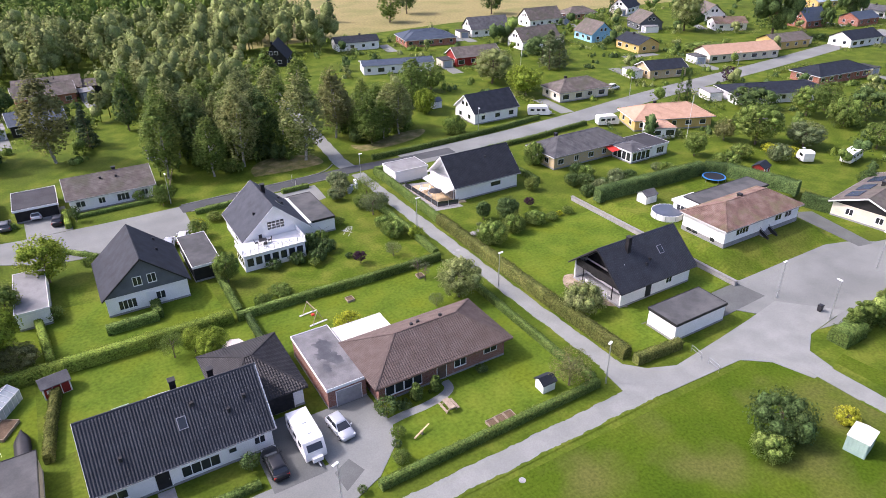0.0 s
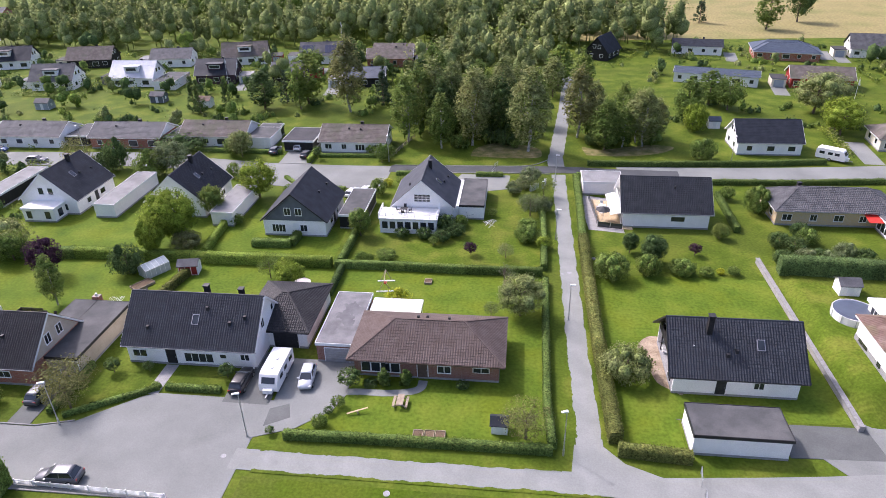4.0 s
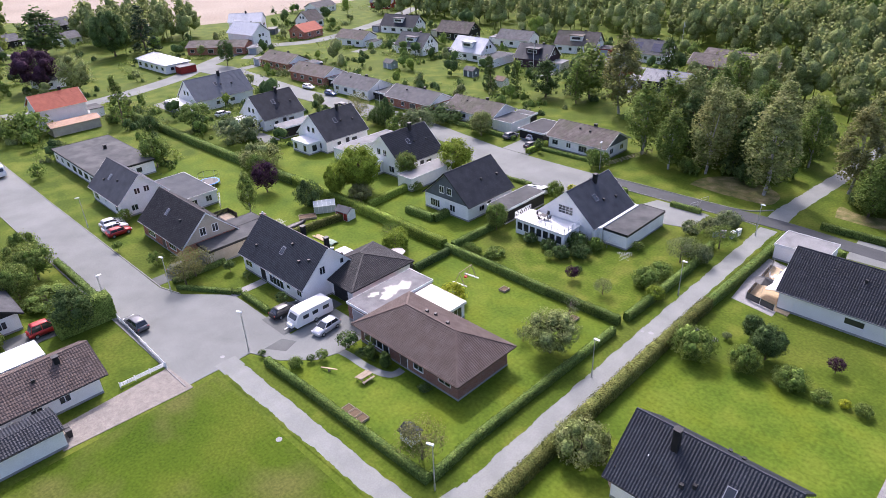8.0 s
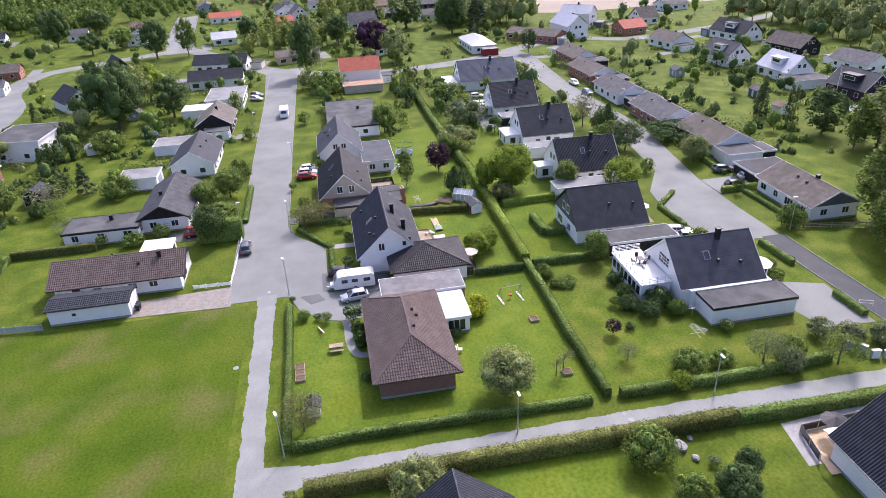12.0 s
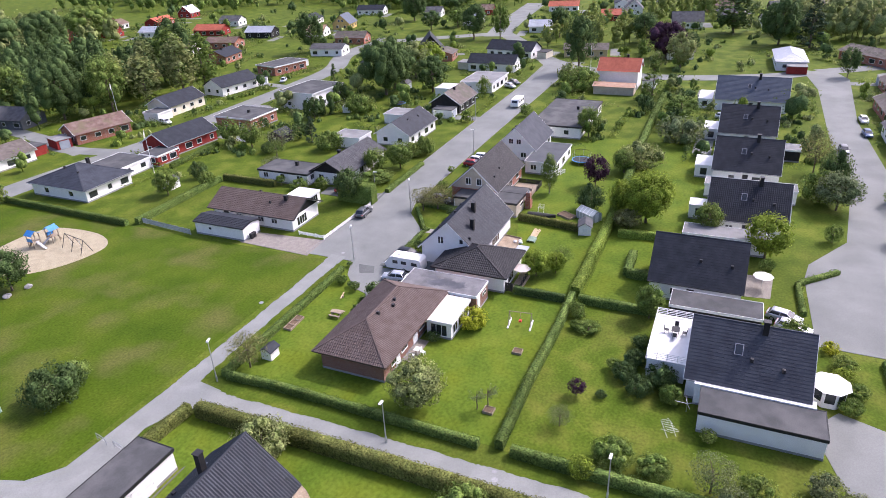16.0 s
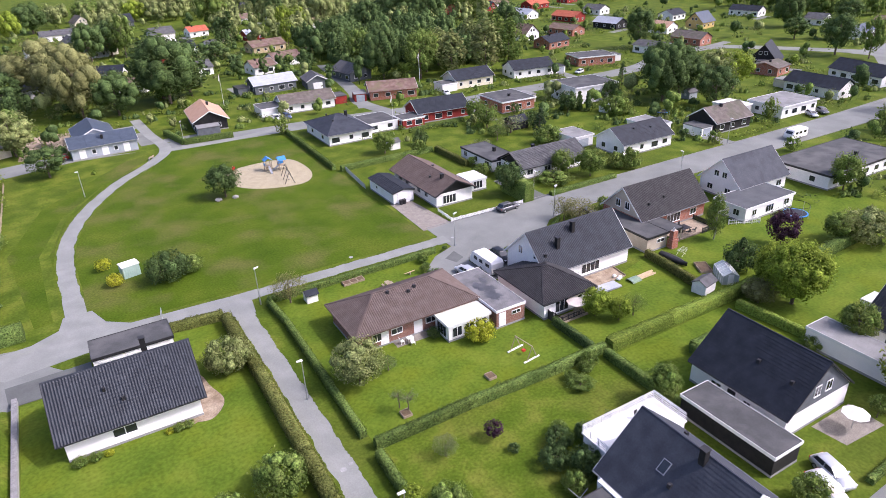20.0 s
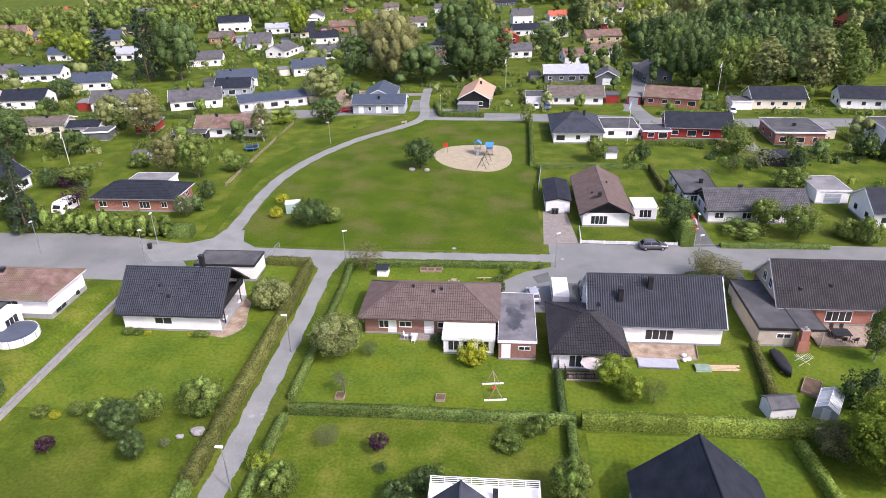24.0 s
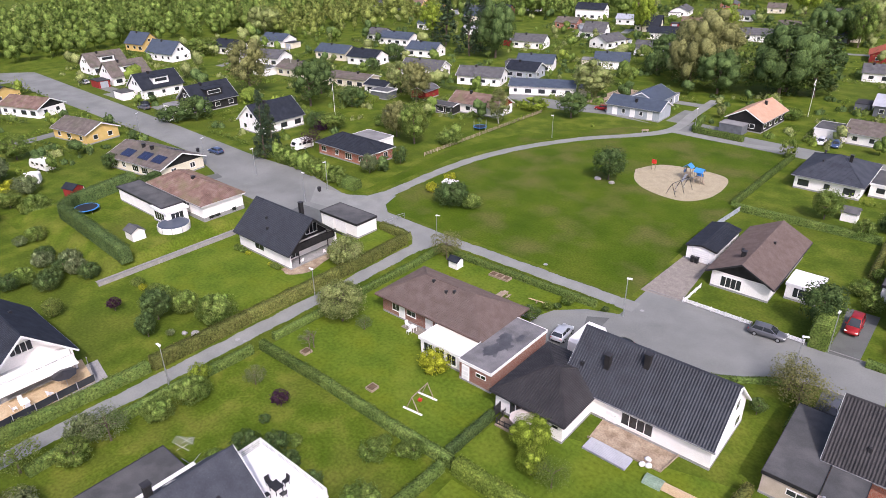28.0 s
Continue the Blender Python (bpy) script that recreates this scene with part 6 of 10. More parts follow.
def car(x, y, rot, colour, label, length=4.4, tall=1.48, estate=True):
    c = thing("car", x, y, rot, 0.06, label, "car")
    k = length / 4.4
    back = -1.95 if estate else -1.7
    part("body", loft([(-2.18 * k, 0.6, 0.74, 0.66, 0.36, 0.62, 0.84), (-2.08 * k, 0.74, 0.85, 0.74, 0.28, 0.7, 0.95), (-1.6 * k, 0.8, 0.89, 0.76, 0.24, 0.74, 0.98), (0.0, 0.8, 0.9, 0.77, 0.22, 0.72, 0.96), (1.05 * k, 0.8, 0.89, 0.74, 0.24, 0.7, 0.95), (1.7 * k, 0.78, 0.86, 0.66, 0.26, 0.64, 0.84), (2.06 * k, 0.7, 0.78, 0.58, 0.28, 0.56, 0.74), (2.2 * k, 0.5, 0.6, 0.5, 0.34, 0.5, 0.62)]), CAR[colour], c, smooth=True)
    part("cabin_glass", loft([((back + 0.02) * k, 0.72, 0.74, 0.68, 0.9, 0.97, 1.0), ((back + 0.42) * k, 0.74, 0.74, 0.58, 0.9, 1.02, tall - 0.06), (-0.5 * k, 0.75, 0.75, 0.6, 0.9, 1.04, tall - 0.03), (0.28 * k, 0.75, 0.75, 0.58, 0.9, 1.02, tall - 0.06), (1.08 * k, 0.72, 0.74, 0.66, 0.9, 0.95, 0.97)]), M["glass"], c)
    part("roof", loft([((back + 0.34) * k, 0.56, 0.6, 0.48, tall - 0.1, tall - 0.06, tall - 0.02), ((back + 0.7) * k, 0.6, 0.63, 0.5, tall - 0.1, tall - 0.04, tall + 0.01), (-0.4 * k, 0.6, 0.63, 0.5, tall - 0.1, tall - 0.03, tall + 0.02), (0.1 * k, 0.6, 0.63, 0.5, tall - 0.1, tall - 0.05, tall), (0.34 * k, 0.56, 0.6, 0.48, tall - 0.12, tall - 0.09, tall - 0.05)]), CAR[colour], c, smooth=True)
    for s in (-1, 1):
        for p0, p1 in ((-0.5, -0.5), (1.0, 0.28), (back + 0.1, back + 0.42)):
            part("pillar", Geo().beam((p0 * k, s * 0.76, 0.96), (p1 * k, s * 0.61, tall - 0.06), 0.09, 0.05), CAR[colour], c)
        part("mirror", Geo().box(0.72 * k, s * 0.96 - 0.09, 0.95, 0.86 * k, s * 0.96 + 0.09, 1.08), CAR[colour], c)
        part("headlight", Geo().box(1.9 * k, s * 0.6 - 0.17, 0.6, 2.12 * k, s * 0.6 + 0.17, 0.73), M["lamp_white"], c)
        part("tail_light", Geo().box(-2.17 * k, s * 0.66 - 0.13, 0.66, -2.05 * k, s * 0.66 + 0.14, 0.88), M["red_paint"], c)
        for wx in (-1.32, 1.33):
            wheel(c, wx * k, s * 0.8, 0.32)
    part("bumper", Geo().box(-2.2 * k, -0.66, 0.3, -2.1 * k, 0.66, 0.46), M["plastic_black"], c)
    return c


def caravan(x, y, rot, label, L=6.2, drawbar=True):
    c = thing("caravan", x, y, rot, 0.06, label, "caravan")
    h = L / 2
    part("body", side_prism([(-h + 0.1, 0.4), (h - 0.1, 0.4), (h, 0.7), (h - 0.1, 1.4), (h - 0.75, 2.35), (h - 1.2, 2.5), (-h + 0.4, 2.5), (-h + 0.05, 2.2), (-h, 0.8)], -1.13, 1.13), M["sheet_white"], c)
    for s in (-1, 1):
        for wx, ww in ((-h + 1.2, 1.0), (-0.1, 0.9), (h - 1.7, 0.9)):
            part("window", Geo().box(wx - ww / 2, s * 1.13 - 0.02, 1.35, wx + ww / 2, s * 1.13 + 0.02, 1.9), M["glass"], c)
        wheel(c, -0.1, s * 1.05, 0.33)
    part("front_window", Geo().beam((h - 0.12, 0, 1.5), (h - 0.55, 0, 2.1), 1.6, 0.04), M["glass"], c)
    part("roof_hatch", Geo().box(-0.9, -0.3, 2.5, -0.3, 0.3, 2.6), M["lamp_white"], c)
    part("roof_hatch", Geo().box(0.9, -0.25, 2.5, 1.4, 0.25, 2.58), M["lamp_white"], c)
    part("door", Geo().box(0.4, 1.13, 0.5, 1.0, 1.15, 2.2), M["trim"], c)
    if drawbar:
        part("drawbar", Geo().beam((h, 0, 0.45), (h + 1.2, 0, 0.45), 0.14, 0.1), M["metal"], c)
        part("gas_box", Geo().box(h - 0.05, -0.55, 0.45, h + 0.45, 0.55, 0.95), M["sheet_white"], c)
    return c


caravan(13.5, 51.8, -90, "white touring caravan parked on the driveway")
car(17.3, 51.6, -84, "silver", "silver hatchback parked on the driveway", 4.1, 1.5)
car(9.6, 50.3, 90, "black", "black estate car parked beside the hedge", 4.7)
car(-3.3, 34.4, 184, "grey", "dark grey estate car parked at the kerb", 4.7, 1.55)
car(-13.4, 46.2, 90, "grey", "dark grey car parked on the drive", 4.6, 1.55)
car(-37, 44.8, 90, "white", "white car parked beside the street")
car(-39.4, 45.2, 90, "white", "white hatchback parked beside another car", 4.2)
car(-34.6, 44.6, 92, "red", "dark red car parked beside the street", 4.3)
caravan(-86, 38.4, 0, "white van-like caravan parked in the street", 6.0, False)
car(-107, 29.2, 60, "silver", "silver car parked before the flat-roofed house")
car(-112, 29, 60, "grey", "grey car parked before the flat-roofed house")
car(-8.6, 131.2, 85, "white", "white car parked before the carport", 4.5)
car(-5.4, 126.4, 80, "black", "black car parked on the drive", 4.4)
car(-13.6, 128.6, 88, "grey", "dark car parked before the garage", 4.4)
car(9.9, 106.2, 75, "silver", "silver car parked behind the carport", 4.5)
car(12.3, 107.2, 75, "white", "white car parked behind the carport", 4.5)
car(-11.6, 25.4, 90, "red", "red and white van in the carport drive", 4.8, 1.9)
car(69, -54.6, 10, "red", "red car parked beside the pale grey building", 4.3)
car(12.5, -58.6, 90, "white", "white car parked by the garage", 4.3)
car(9.2, -58.4, 90, "blue", "dark blue car parked by the garage", 4.3)
car(-42.5, -54, 80, "white", "white car parked by the brown house", 4.3)
car(-97, -52, 20, "silver", "silver car parked by the white house", 4.3)
car(122, 37.6, 3, "blue", "dark blue car parked at the kerb", 4.4)
car(158, 30.2, 3, "white", "white estate car parked at the kerb", 4.6)
car(176, 28, 10, "grey", "grey car parked by a drive", 4.4)
car(180, 26, 10, "black", "black car parked by a drive", 4.4)
car(226, 24, 10, "white", "white car parked by the road", 4.4)
caravan(142.5, 68.9, 10, "white motorhome parked on the grass", 6.6, False)
caravan(134, 74, 60, "white box trailer parked on the grass", 3.2, True)
caravan(107, 131, -35, "white caravan parked at a garage", 5.8)
caravan(116.2, 115.3, -20, "white camper parked by the hedge", 5.6, False)
caravan(108.2, 22.5, 84, "white caravan beside the brick bungalow", 5.2, False)
car(140.9, 139, 10, "white", "white van parked before a bungalow", 4.8, 1.8)
car(-66, 119.5, 5, "grey", "dark car parked in the cul-de-sac")
car(-80, 125.5, 5, "blue", "dark blue car at the kerb")
car(-92, 126, 5, "white", "white car at the kerb")
car(-87, 94, 90, "white", "white car parked by the blue-roofed house")


# ---- street furniture ----
lamp0 = None


def street_lamp(x, y, rot=0, h=6.0):
    global lamp0
    if lamp0 is None:
        lamp0 = thing("street_lamp", x, y, rot, 0, "slim grey street lamp with a pale head", "street lamp", "street lamps")
        part("pole", Geo().tube((0, 0, 0), (0, 0, h), 0.075, 0.045, 8), M["metal"], lamp0)
        part("base", Geo().tube((0, 0, 0), (0, 0, 0.9), 0.11, 0.1, 8), M["metal"], lamp0)
        part("head", side_prism([(-0.15, h - 0.05), (0.6, h + 0.02), (0.62, h + 0.1), (-0.1, h + 0.12)], -0.13, 0.13), M["lamp_white"], lamp0)
        return lamp0
    return copy_thing(lamp0, pose(x, y, 0, 0, 0, rot) @ Matrix.Diagonal((1, 1, h / 6.0, 1)))


street_lamp(47.3, 42.4, 200)
street_lamp(49.1, 67, 0, 5.6)
street_lamp(48.2, 90.3, 0, 5.6)
street_lamp(49.0, 115.4, 0, 5.6)
street_lamp(13.4, 42.0, 200)
street_lamp(-8.4, 41.8, 200)
street_lamp(-10.3, 33.2, 90)
street_lamp(82.4, 36.4, 90)
street_lamp(101.4, 40.6, 90)
street_lamp(81, 43.4, 180)
street_lamp(65.8, -22.9, 0, 5.6)
street_lamp(13.5, 124.4, -90)
street_lamp(86, 127.9, -90)
street_lamp(117, 43.5, -90)
street_lamp(150, 42.2, -90)
street_lamp(-42, 41.8, -90)
street_lamp(-70, 31.6, 90)
street_lamp(-60, 127.6, -90)
street_lamp(40, -49.8, 90)
street_lamp(138, 129.5, -90)
street_lamp(190, 134, -90)


def flagpole(x, y, h=9.0):
    f = thing("flagpole", x, y, 0, 0, "white flagpole with a ball top on the lawn", "flagpole", "flagpoles")
    part("pole", Geo().tube((0, 0, 0), (0, 0, h), 0.07, 0.035, 8), M["trim"], f)
    part("finial", Geo().tube((0, 0, h), (0, 0, h + 0.15), 0.08, 0.05, 8), M["yellow"], f)
    part("pennant", Geo().beam((0.05, 0, h - 0.4), (0.35, 0, h - 1.9), 0.02, 0.22), M["sheet_white"], f)


for fx, fy in ((120, 1.6), (-44, -74.2), (-8.5, -24.1), (21.4, -82.5), (124.8, 97.7), (121.6, 158.6), (-45, 178), (-130, 50), (-25, 236), (180, -30)):
    flagpole(fx, fy, 10.5)


def rail_barrier(x, y, rot):
    b = thing("barrier", x, y, rot, 0, "grey tubular path barrier", "barrier", "path barriers")
    for s in (-0.9, 0.9):
        part("post", Geo().tube((s, 0, 0), (s, 0, 1.0), 0.035, n=6), M["metal"], b)
    part("rail", Geo().tube((-0.9, 0, 1.0), (0.9, 0, 1.0), 0.035, n=6), M["metal"], b)
    part("rail", Geo().tube((-0.9, 0, 0.55), (0.9, 0, 0.55), 0.025, n=6), M["metal"], b)


rail_barrier(60.6, 40.4, 80)
rail_barrier(60.4, 37.6, 80)
rail_barrier(36.5, 119.3, 70)
rail_barrier(36.9, 122.6, 70)


def wheelie_bin(x, y, rot=0, mat="plastic_black", lab="black wheeled bin with a closed lid"):
    b = thing("wheelie_bin", x, y, rot, 0.03, lab, "bin", "bins")
    part("body", side_prism([(-0.22, 0.08), (0.22, 0.08), (0.28, 0.95), (-0.3, 0.95)], -0.27, 0.27), M[mat], b)
    part("lid", side_prism([(-0.34, 0.95), (0.32, 0.95), (0.3, 1.02), (-0.3, 1.06)], -0.3, 0.3), M[mat], b)


for bx, by in ((12.4, 20.3), (11.7, 20.3), (82.9, 38.2), (126, 40)):
    wheelie_bin(bx, by, 90)
for bx, by in ((44.4, 110.6), (45.2, 111.6)):
    c = thing("service_cabinet", bx, by, 30, 0, "grey electrical service cabinet beside the hedge", "cabinet")
    part("body", Geo().box(-0.45, -0.2, 0, 0.45, 0.2, 1.1), M["pale_grey"], c)
    part("lid", Geo().box(-0.5, -0.25, 1.1, 0.5, 0.25, 1.18), M["grey_trim"], c)
for bx, by, br in ((49.9, 79.6, 0.35), (48.9, 79.2, 0.25), (30, 35.8, 0.35), (12, 39, 0.3)):
    solid("manhole_cover", Geo().tube((0, 0, 0.02), (0, 0, 0.075), br, n=16), M["plinth"], bx, by, label="round cast-iron manhole cover in the asphalt", category="manhole")

# ---- walls and fences ----
g = Geo().box(-0.25, 48.6, -0.1, 0.25, 85, 0.75)
w = thing("stone_wall", 78.8, 0, 0, 0, "long grey stone garden wall", "wall")
part("wall_body", g, M["concrete"], w)
cap = Geo().box(-0.3, 48.6, 0.75, 0.3, 49.17, 0.82).mesh("cap_stone", M["kerb"])
for i in range(61):
    part("cap_stone", cap, None, w, at=pose(0, i * 0.6, 0))


def fence(pts, h, mat, label, gap=2.0, slat=0.0, rails=2, slat_w=0.09):
    f = thing("fence", pts[0][0], pts[0][1], 0, 0, label, "fence")
    ox, oy = pts[0]
    post = Geo().box(-0.05, -0.05, 0, 0.05, 0.05, h + 0.05).mesh("post", M[mat])
    sl = Geo().box(-slat_w / 2, -0.012, 0.08, slat_w / 2, 0.012, h).mesh("slat", M[mat])
    for a, b in zip(pts, pts[1:]):
        a, b = Vector((a[0] - ox, a[1] - oy)), Vector((b[0] - ox, b[1] - oy))
        L = (b - a).length
        d = (b - a) / L
        ang = math.degrees(math.atan2(d.y, d.x))
        n = max(1, round(L / gap))
        for i in range(n + 1):
            p = a + d * L * i / n
            part("post", post, None, f, at=pose(p.x, p.y, 0, 0, 0, ang))
        for k in range(rails):
            z = h * (0.3 + 0.55 * k / max(1, rails - 1))
            part("rail", Geo().beam((a.x, a.y, z), (b.x, b.y, z), 0.05, 0.09), M[mat], f)
        if slat:
            m = int(L / slat)
            for i in range(m):
                p = a + d * (i + 0.5) * L / m + Vector((-d.y, d.x)) * 0.045
                part("slat", sl, None, f, at=pose(p.x, p.y, 0, 0, 0, ang))


fence([(8.6, 33.1), (-7.5, 33.4)], 0.8, "trim", "low white rail fence along the road", 2.0, 0, 4)
fence([(8.4, 33), (8.2, 27.5)], 0.8, "trim", "short white rail fence beside the drive", 1.8, 0, 4)
fence([(14.6, 8), (13.4, -5.6)], 1.1, "pale_grey", "pale board fence at the park's edge", 1.8, 0.22, 2, 0.17)
fence([(81.2, 8), (81, -15), (80.8, -41)], 1.0, "wood", "weathered wooden fence beside the park", 2.2, 0, 3)
fence([(13.4, 126), (15, 133), (16.8, 140)], 1.1, "wood", "dark wooden rail fence by the woods", 2.0, 0, 3)
fence([(9.6, 70.6), (13.9, 70.8), (14.2, 66.8)], 1.0, "dark_trim", "dark rail fence around the deck", 1.2, 0.3, 2, 0.06)
fence([(-31, 62.4), (-36, 65), (-36, 58)], 1.0, "trim", "white railing around the veranda", 1.3, 0.4, 2, 0.05)

# ---- terraces and porches ----
t = thing("winter_garden", 23.2, 93.0, 0, 0, "white glazed winter garden with a roof terrace", "extension")
part("wall", Geo().box(-4.9, -2.1, 0, 4.9, 2.2, 2.7), M["white"], t)
part("deck", Geo().box(-5.1, -2.3, 2.7, 5.1, 2.3, 2.85), M["sheet_white"], t)
for i in range(7):
    window(t, "s", -4.0 + i * 1.33, 0.8, 1.15, 1.5, 2.1, 0)
for i in range(3):
    window(t, "w", -1.2 + i * 1.25, 0.8, 1.1, 1.5, 4.9, 0)
rail_post = Geo().box(-0.04, -0.04, 2.85, 0.04, 0.04, 3.8).mesh("rail_post", M["trim"])
for i in range(9):
    part("rail_post", rail_post, None, t, at=pose(-5.0 + i * 1.25, -2.2, 0))
for i in range(1, 4):
    for s in (-1, 1):
        part("rail_post", rail_post, None, t, at=pose(5.0 * s, -2.2 + i * 1.15, 0))
for z in (3.1, 3.35, 3.6, 3.8):
    part("rail", Geo().box(-5.04, -2.23, z - 0.03, 5.04, -2.17, z + 0.03), M["trim"], t)
    for s in (-1, 1):
        part("rail", Geo().box(s * 5.0 - 0.03, -2.17, z - 0.03, s * 5.0 + 0.03, 2.2, z + 0.03), M["trim"], t)


def garden_table(x, y, z=0.0, mat="dark_trim", lab="dark garden table with chairs", r=0.6, rot=0):
    t = thing("garden_table", x, y, rot, z, lab, "table")
    part("tabletop", Geo().box(-r, -r * 0.8, 0.68, r, r * 0.8, 0.73), M[mat], t)
    for sx in (-1, 1):
        for sy in (-1, 1):
            part("leg", Geo().box(sx * r * 0.8 - 0.03, sy * r * 0.6 - 0.03, 0, sx * r * 0.8 + 0.03, sy * r * 0.6 + 0.03, 0.68), M[mat], t)


def garden_chair(x, y, rot, z=0.0, mat="dark_trim", lab="dark garden chair"):
    c = thing("garden_chair", x, y, rot, z, lab + " beside the table", "chair", "garden chairs")
    part("seat", Geo().box(-0.25, -0.25, 0.4, 0.25, 0.25, 0.46), M[mat], c)
    part("backrest", Geo().beam((0, 0.25, 0.46), (0, 0.36, 1.0), 0.5, 0.05), M[mat], c)
    for sx in (-0.22, 0.22):
        for sy in (-0.22, 0.22):
            part("leg", Geo().box(sx - 0.02, sy - 0.02, 0, sx + 0.02, sy + 0.02, 0.4), M[mat], c)


garden_table(22.2, 93.4, 2.85)
for a in range(4):
    garden_chair(22.2 + 1.05 * math.cos(a * 1.57), 93.4 + 1.05 * math.sin(a * 1.57), a * 90 - 90, 2.85)
garden_table(33.4, 63.2, 0.03, "trim", "white garden table on the terrace", 0.45)
garden_chair(34.5, 63.0, -90, 0.03, "trim", "white garden chair")
garden_chair(33.4, 64.0, 170, 0.03, "trim", "white garden chair")
sheet("terrace_brown_house", [(30.4, 62.0), (35.4, 62.0), (35.4, 63.5), (30.4, 63.5)], "gravel", 0.03, "grey paved terrace behind the brown house", "terrace")
way("front_walk", smooth_line([(22.3, 50.0), (24.4, 50.2), (27, 50.2), (29.6, 50.6), (31, 51.4), (31.2, 52.8)]), 1.1, "path", 0.04, "narrow paved walk to the front door", "path")
sheet("patio_sand", [(5.4, 62.2), (-3.2, 62.2), (-2.7, 65.8), (5.2, 66.1)], "dirt", 0.03, "bare sandy patio under construction", "patio")
sheet("terrace_black_house", smooth_line([(60.4, 53.6), (61.6, 53.6), (61.6, 63.0), (60.9, 63.9), (59.4, 64.2), (58.0, 62.9), (57.4, 61), (58.2, 58), (58.8, 55), (60.4, 53.6)], 4)[:-1], "dirt", 0.03, "worn earth terrace beside the black house", "terrace")
sheet("terrace_grey_gable", [(-1.8, 101), (5, 101), (4.6, 104.6), (-1.6, 105)], "gravel", 0.03, "paved terrace behind the grey-gabled house", "terrace")
sheet("deck_white_house", [(9.4, 69.4), (14, 69.4), (14, 71), (9.4, 71)], "wood", 0.2, "grey timber deck behind the extension", "deck")
sheet("gravel_border", [(54.0, 94.6), (59.9, 93.6), (59.9, 107.4), (52.9, 109.4)], "concrete", 0.03, "pale gravel border round the timber terrace", "gravel")
sheet("terrace_north_house", [(55.6, 95.8), (61.4, 94.9), (61.4, 105.9), (55.0, 107.2)], "pale_wood", 0.12, "warm timber terrace before the gable", "terrace")
nbp = thing("gable_balcony", 60.5, 100.7, 0, 0, "white timber balcony with boarded rail under the gable", "balcony")
part("floor", Geo().box(-1.1, -4.3, 2.62, 1.0, 4.3, 2.76), M["trim"], nbp)
for i in range(4):
    part("rail_board", Geo().box(-1.12, -4.3, 2.9 + i * 0.2, -1.07, 4.3, 3.04 + i * 0.2), M["trim"], nbp)
for k in (-4.2, -2.1, 0.0, 2.1, 4.2):
    part("post", Geo().box(-1.07, k - 0.05, 0.12 if abs(k) > 4 else 2.76, -0.97, k + 0.05, 3.75), M["trim"], nbp)
awn = thing("terrace_awning", 59.3, 100.7, 0, 0, "white fabric awning over the timber terrace", "awning")
part("fabric", Geo().add([(0.0, -4.4, 2.6), (0.0, 4.4, 2.6), (-1.7, 4.4, 2.15), (-1.7, -4.4, 2.15), (0.0, -4.4, 2.56), (0.0, 4.4, 2.56), (-1.7, 4.4, 2.11), (-1.7, -4.4, 2.11)], [(0, 1, 2, 3), (7, 6, 5, 4), (3, 2, 6, 7), (0, 3, 7, 4), (1, 5, 6, 2), (0, 4, 5, 1)]), M["sheet_white"], awn)
for k in (-4.3, 0.0, 4.3):
    part("arm", Geo().beam((0, k, 2.52), (-1.65, k, 2.07), 0.05, 0.05), M["metal"], awn)
gf = thing("glass_fence", 0, 0, 0, 0, "dark tinted glass fence on steel posts", "fence")
line = [(54.9, 107.3), (55.1, 104.9), (55.2, 102.5), (55.35, 100.1), (55.45, 97.8), (55.55, 95.7), (57.6, 95.25), (59.6, 94.85)]
for (x0, y0), (x1, y1) in zip(line, line[1:]):
    part("panel", Geo().beam((x0, y0, 0.62), (x1, y1, 0.62), 0.02, 0.95), M["glass"], gf)
for x0, y0 in line:
    part("post", Geo().box(x0 - 0.04, y0 - 0.04, 0, x0 + 0.04, y0 + 0.04, 1.25), M["metal"], gf)
sheet("entrance_walk", [(-1.4, 47.6), (0.2, 47.6), (0.2, 53), (-1.4, 53)], "concrete", 0.06, "paved walk with steps to the front door", "path")
sheet("walk_patch", [(14.6, 43.6), (17.2, 45.2), (16.4, 47.4), (14.4, 46.4)], "dark_asphalt", 0.071, "dark patch of new asphalt on the driveway", "asphalt", depth=0.03)
b = thing("balcony", 60.3, 58.1, 0, 0, "black timber balcony set into the open gable", "balcony")
part("floor", Geo().box(-0.15, -4.55, 2.5, 2.05, 4.55, 2.68), M["black_wood"], b)
for i in range(6):
    part("parapet_board", Geo().box(-0.22, -4.5, 2.66 + i * 0.17, -0.17, 4.5, 2.81 + i * 0.17), M["black_wood"], b)
part("handrail", Geo().box(-0.26, -4.55, 3.68, -0.12, 4.55, 3.75), M["black_wood"], b)
for k in (-3.0, -1.0, 1.0, 3.0):
    part("post", Geo().box(-0.16, k - 0.06, 0 if abs(k) == 3 else 2.5, -0.04, k + 0.06, 4.2 if abs(k) == 3 else 3.7), M["black_wood"], b)
garden_chair(60.6, 60.4, 90, 0.03, "trim", "white garden chair")
garden_chair(60.4, 55.8, 60, 0.03, "trim", "white garden chair")
house(26.0, 64.45, 0, 6.8, 4.0, 2.5, 2.5, "flat", "white", "sheet_cream", "glazed sun room with a cream plastic sheet roof", ov=0.25, ox=0.2, wins=[("n", -1.9, 0.6, 1.5, 1.5, 1), ("n", 0.0, 0.6, 1.5, 1.5, 1), ("n", 1.9, 0.6, 1.5, 1.5, 1), ("w", 0, 0.6, 1.6, 1.5, 1), ("e", 0, 0.4, 2.4, 1.8, 2)], name="sun_room")
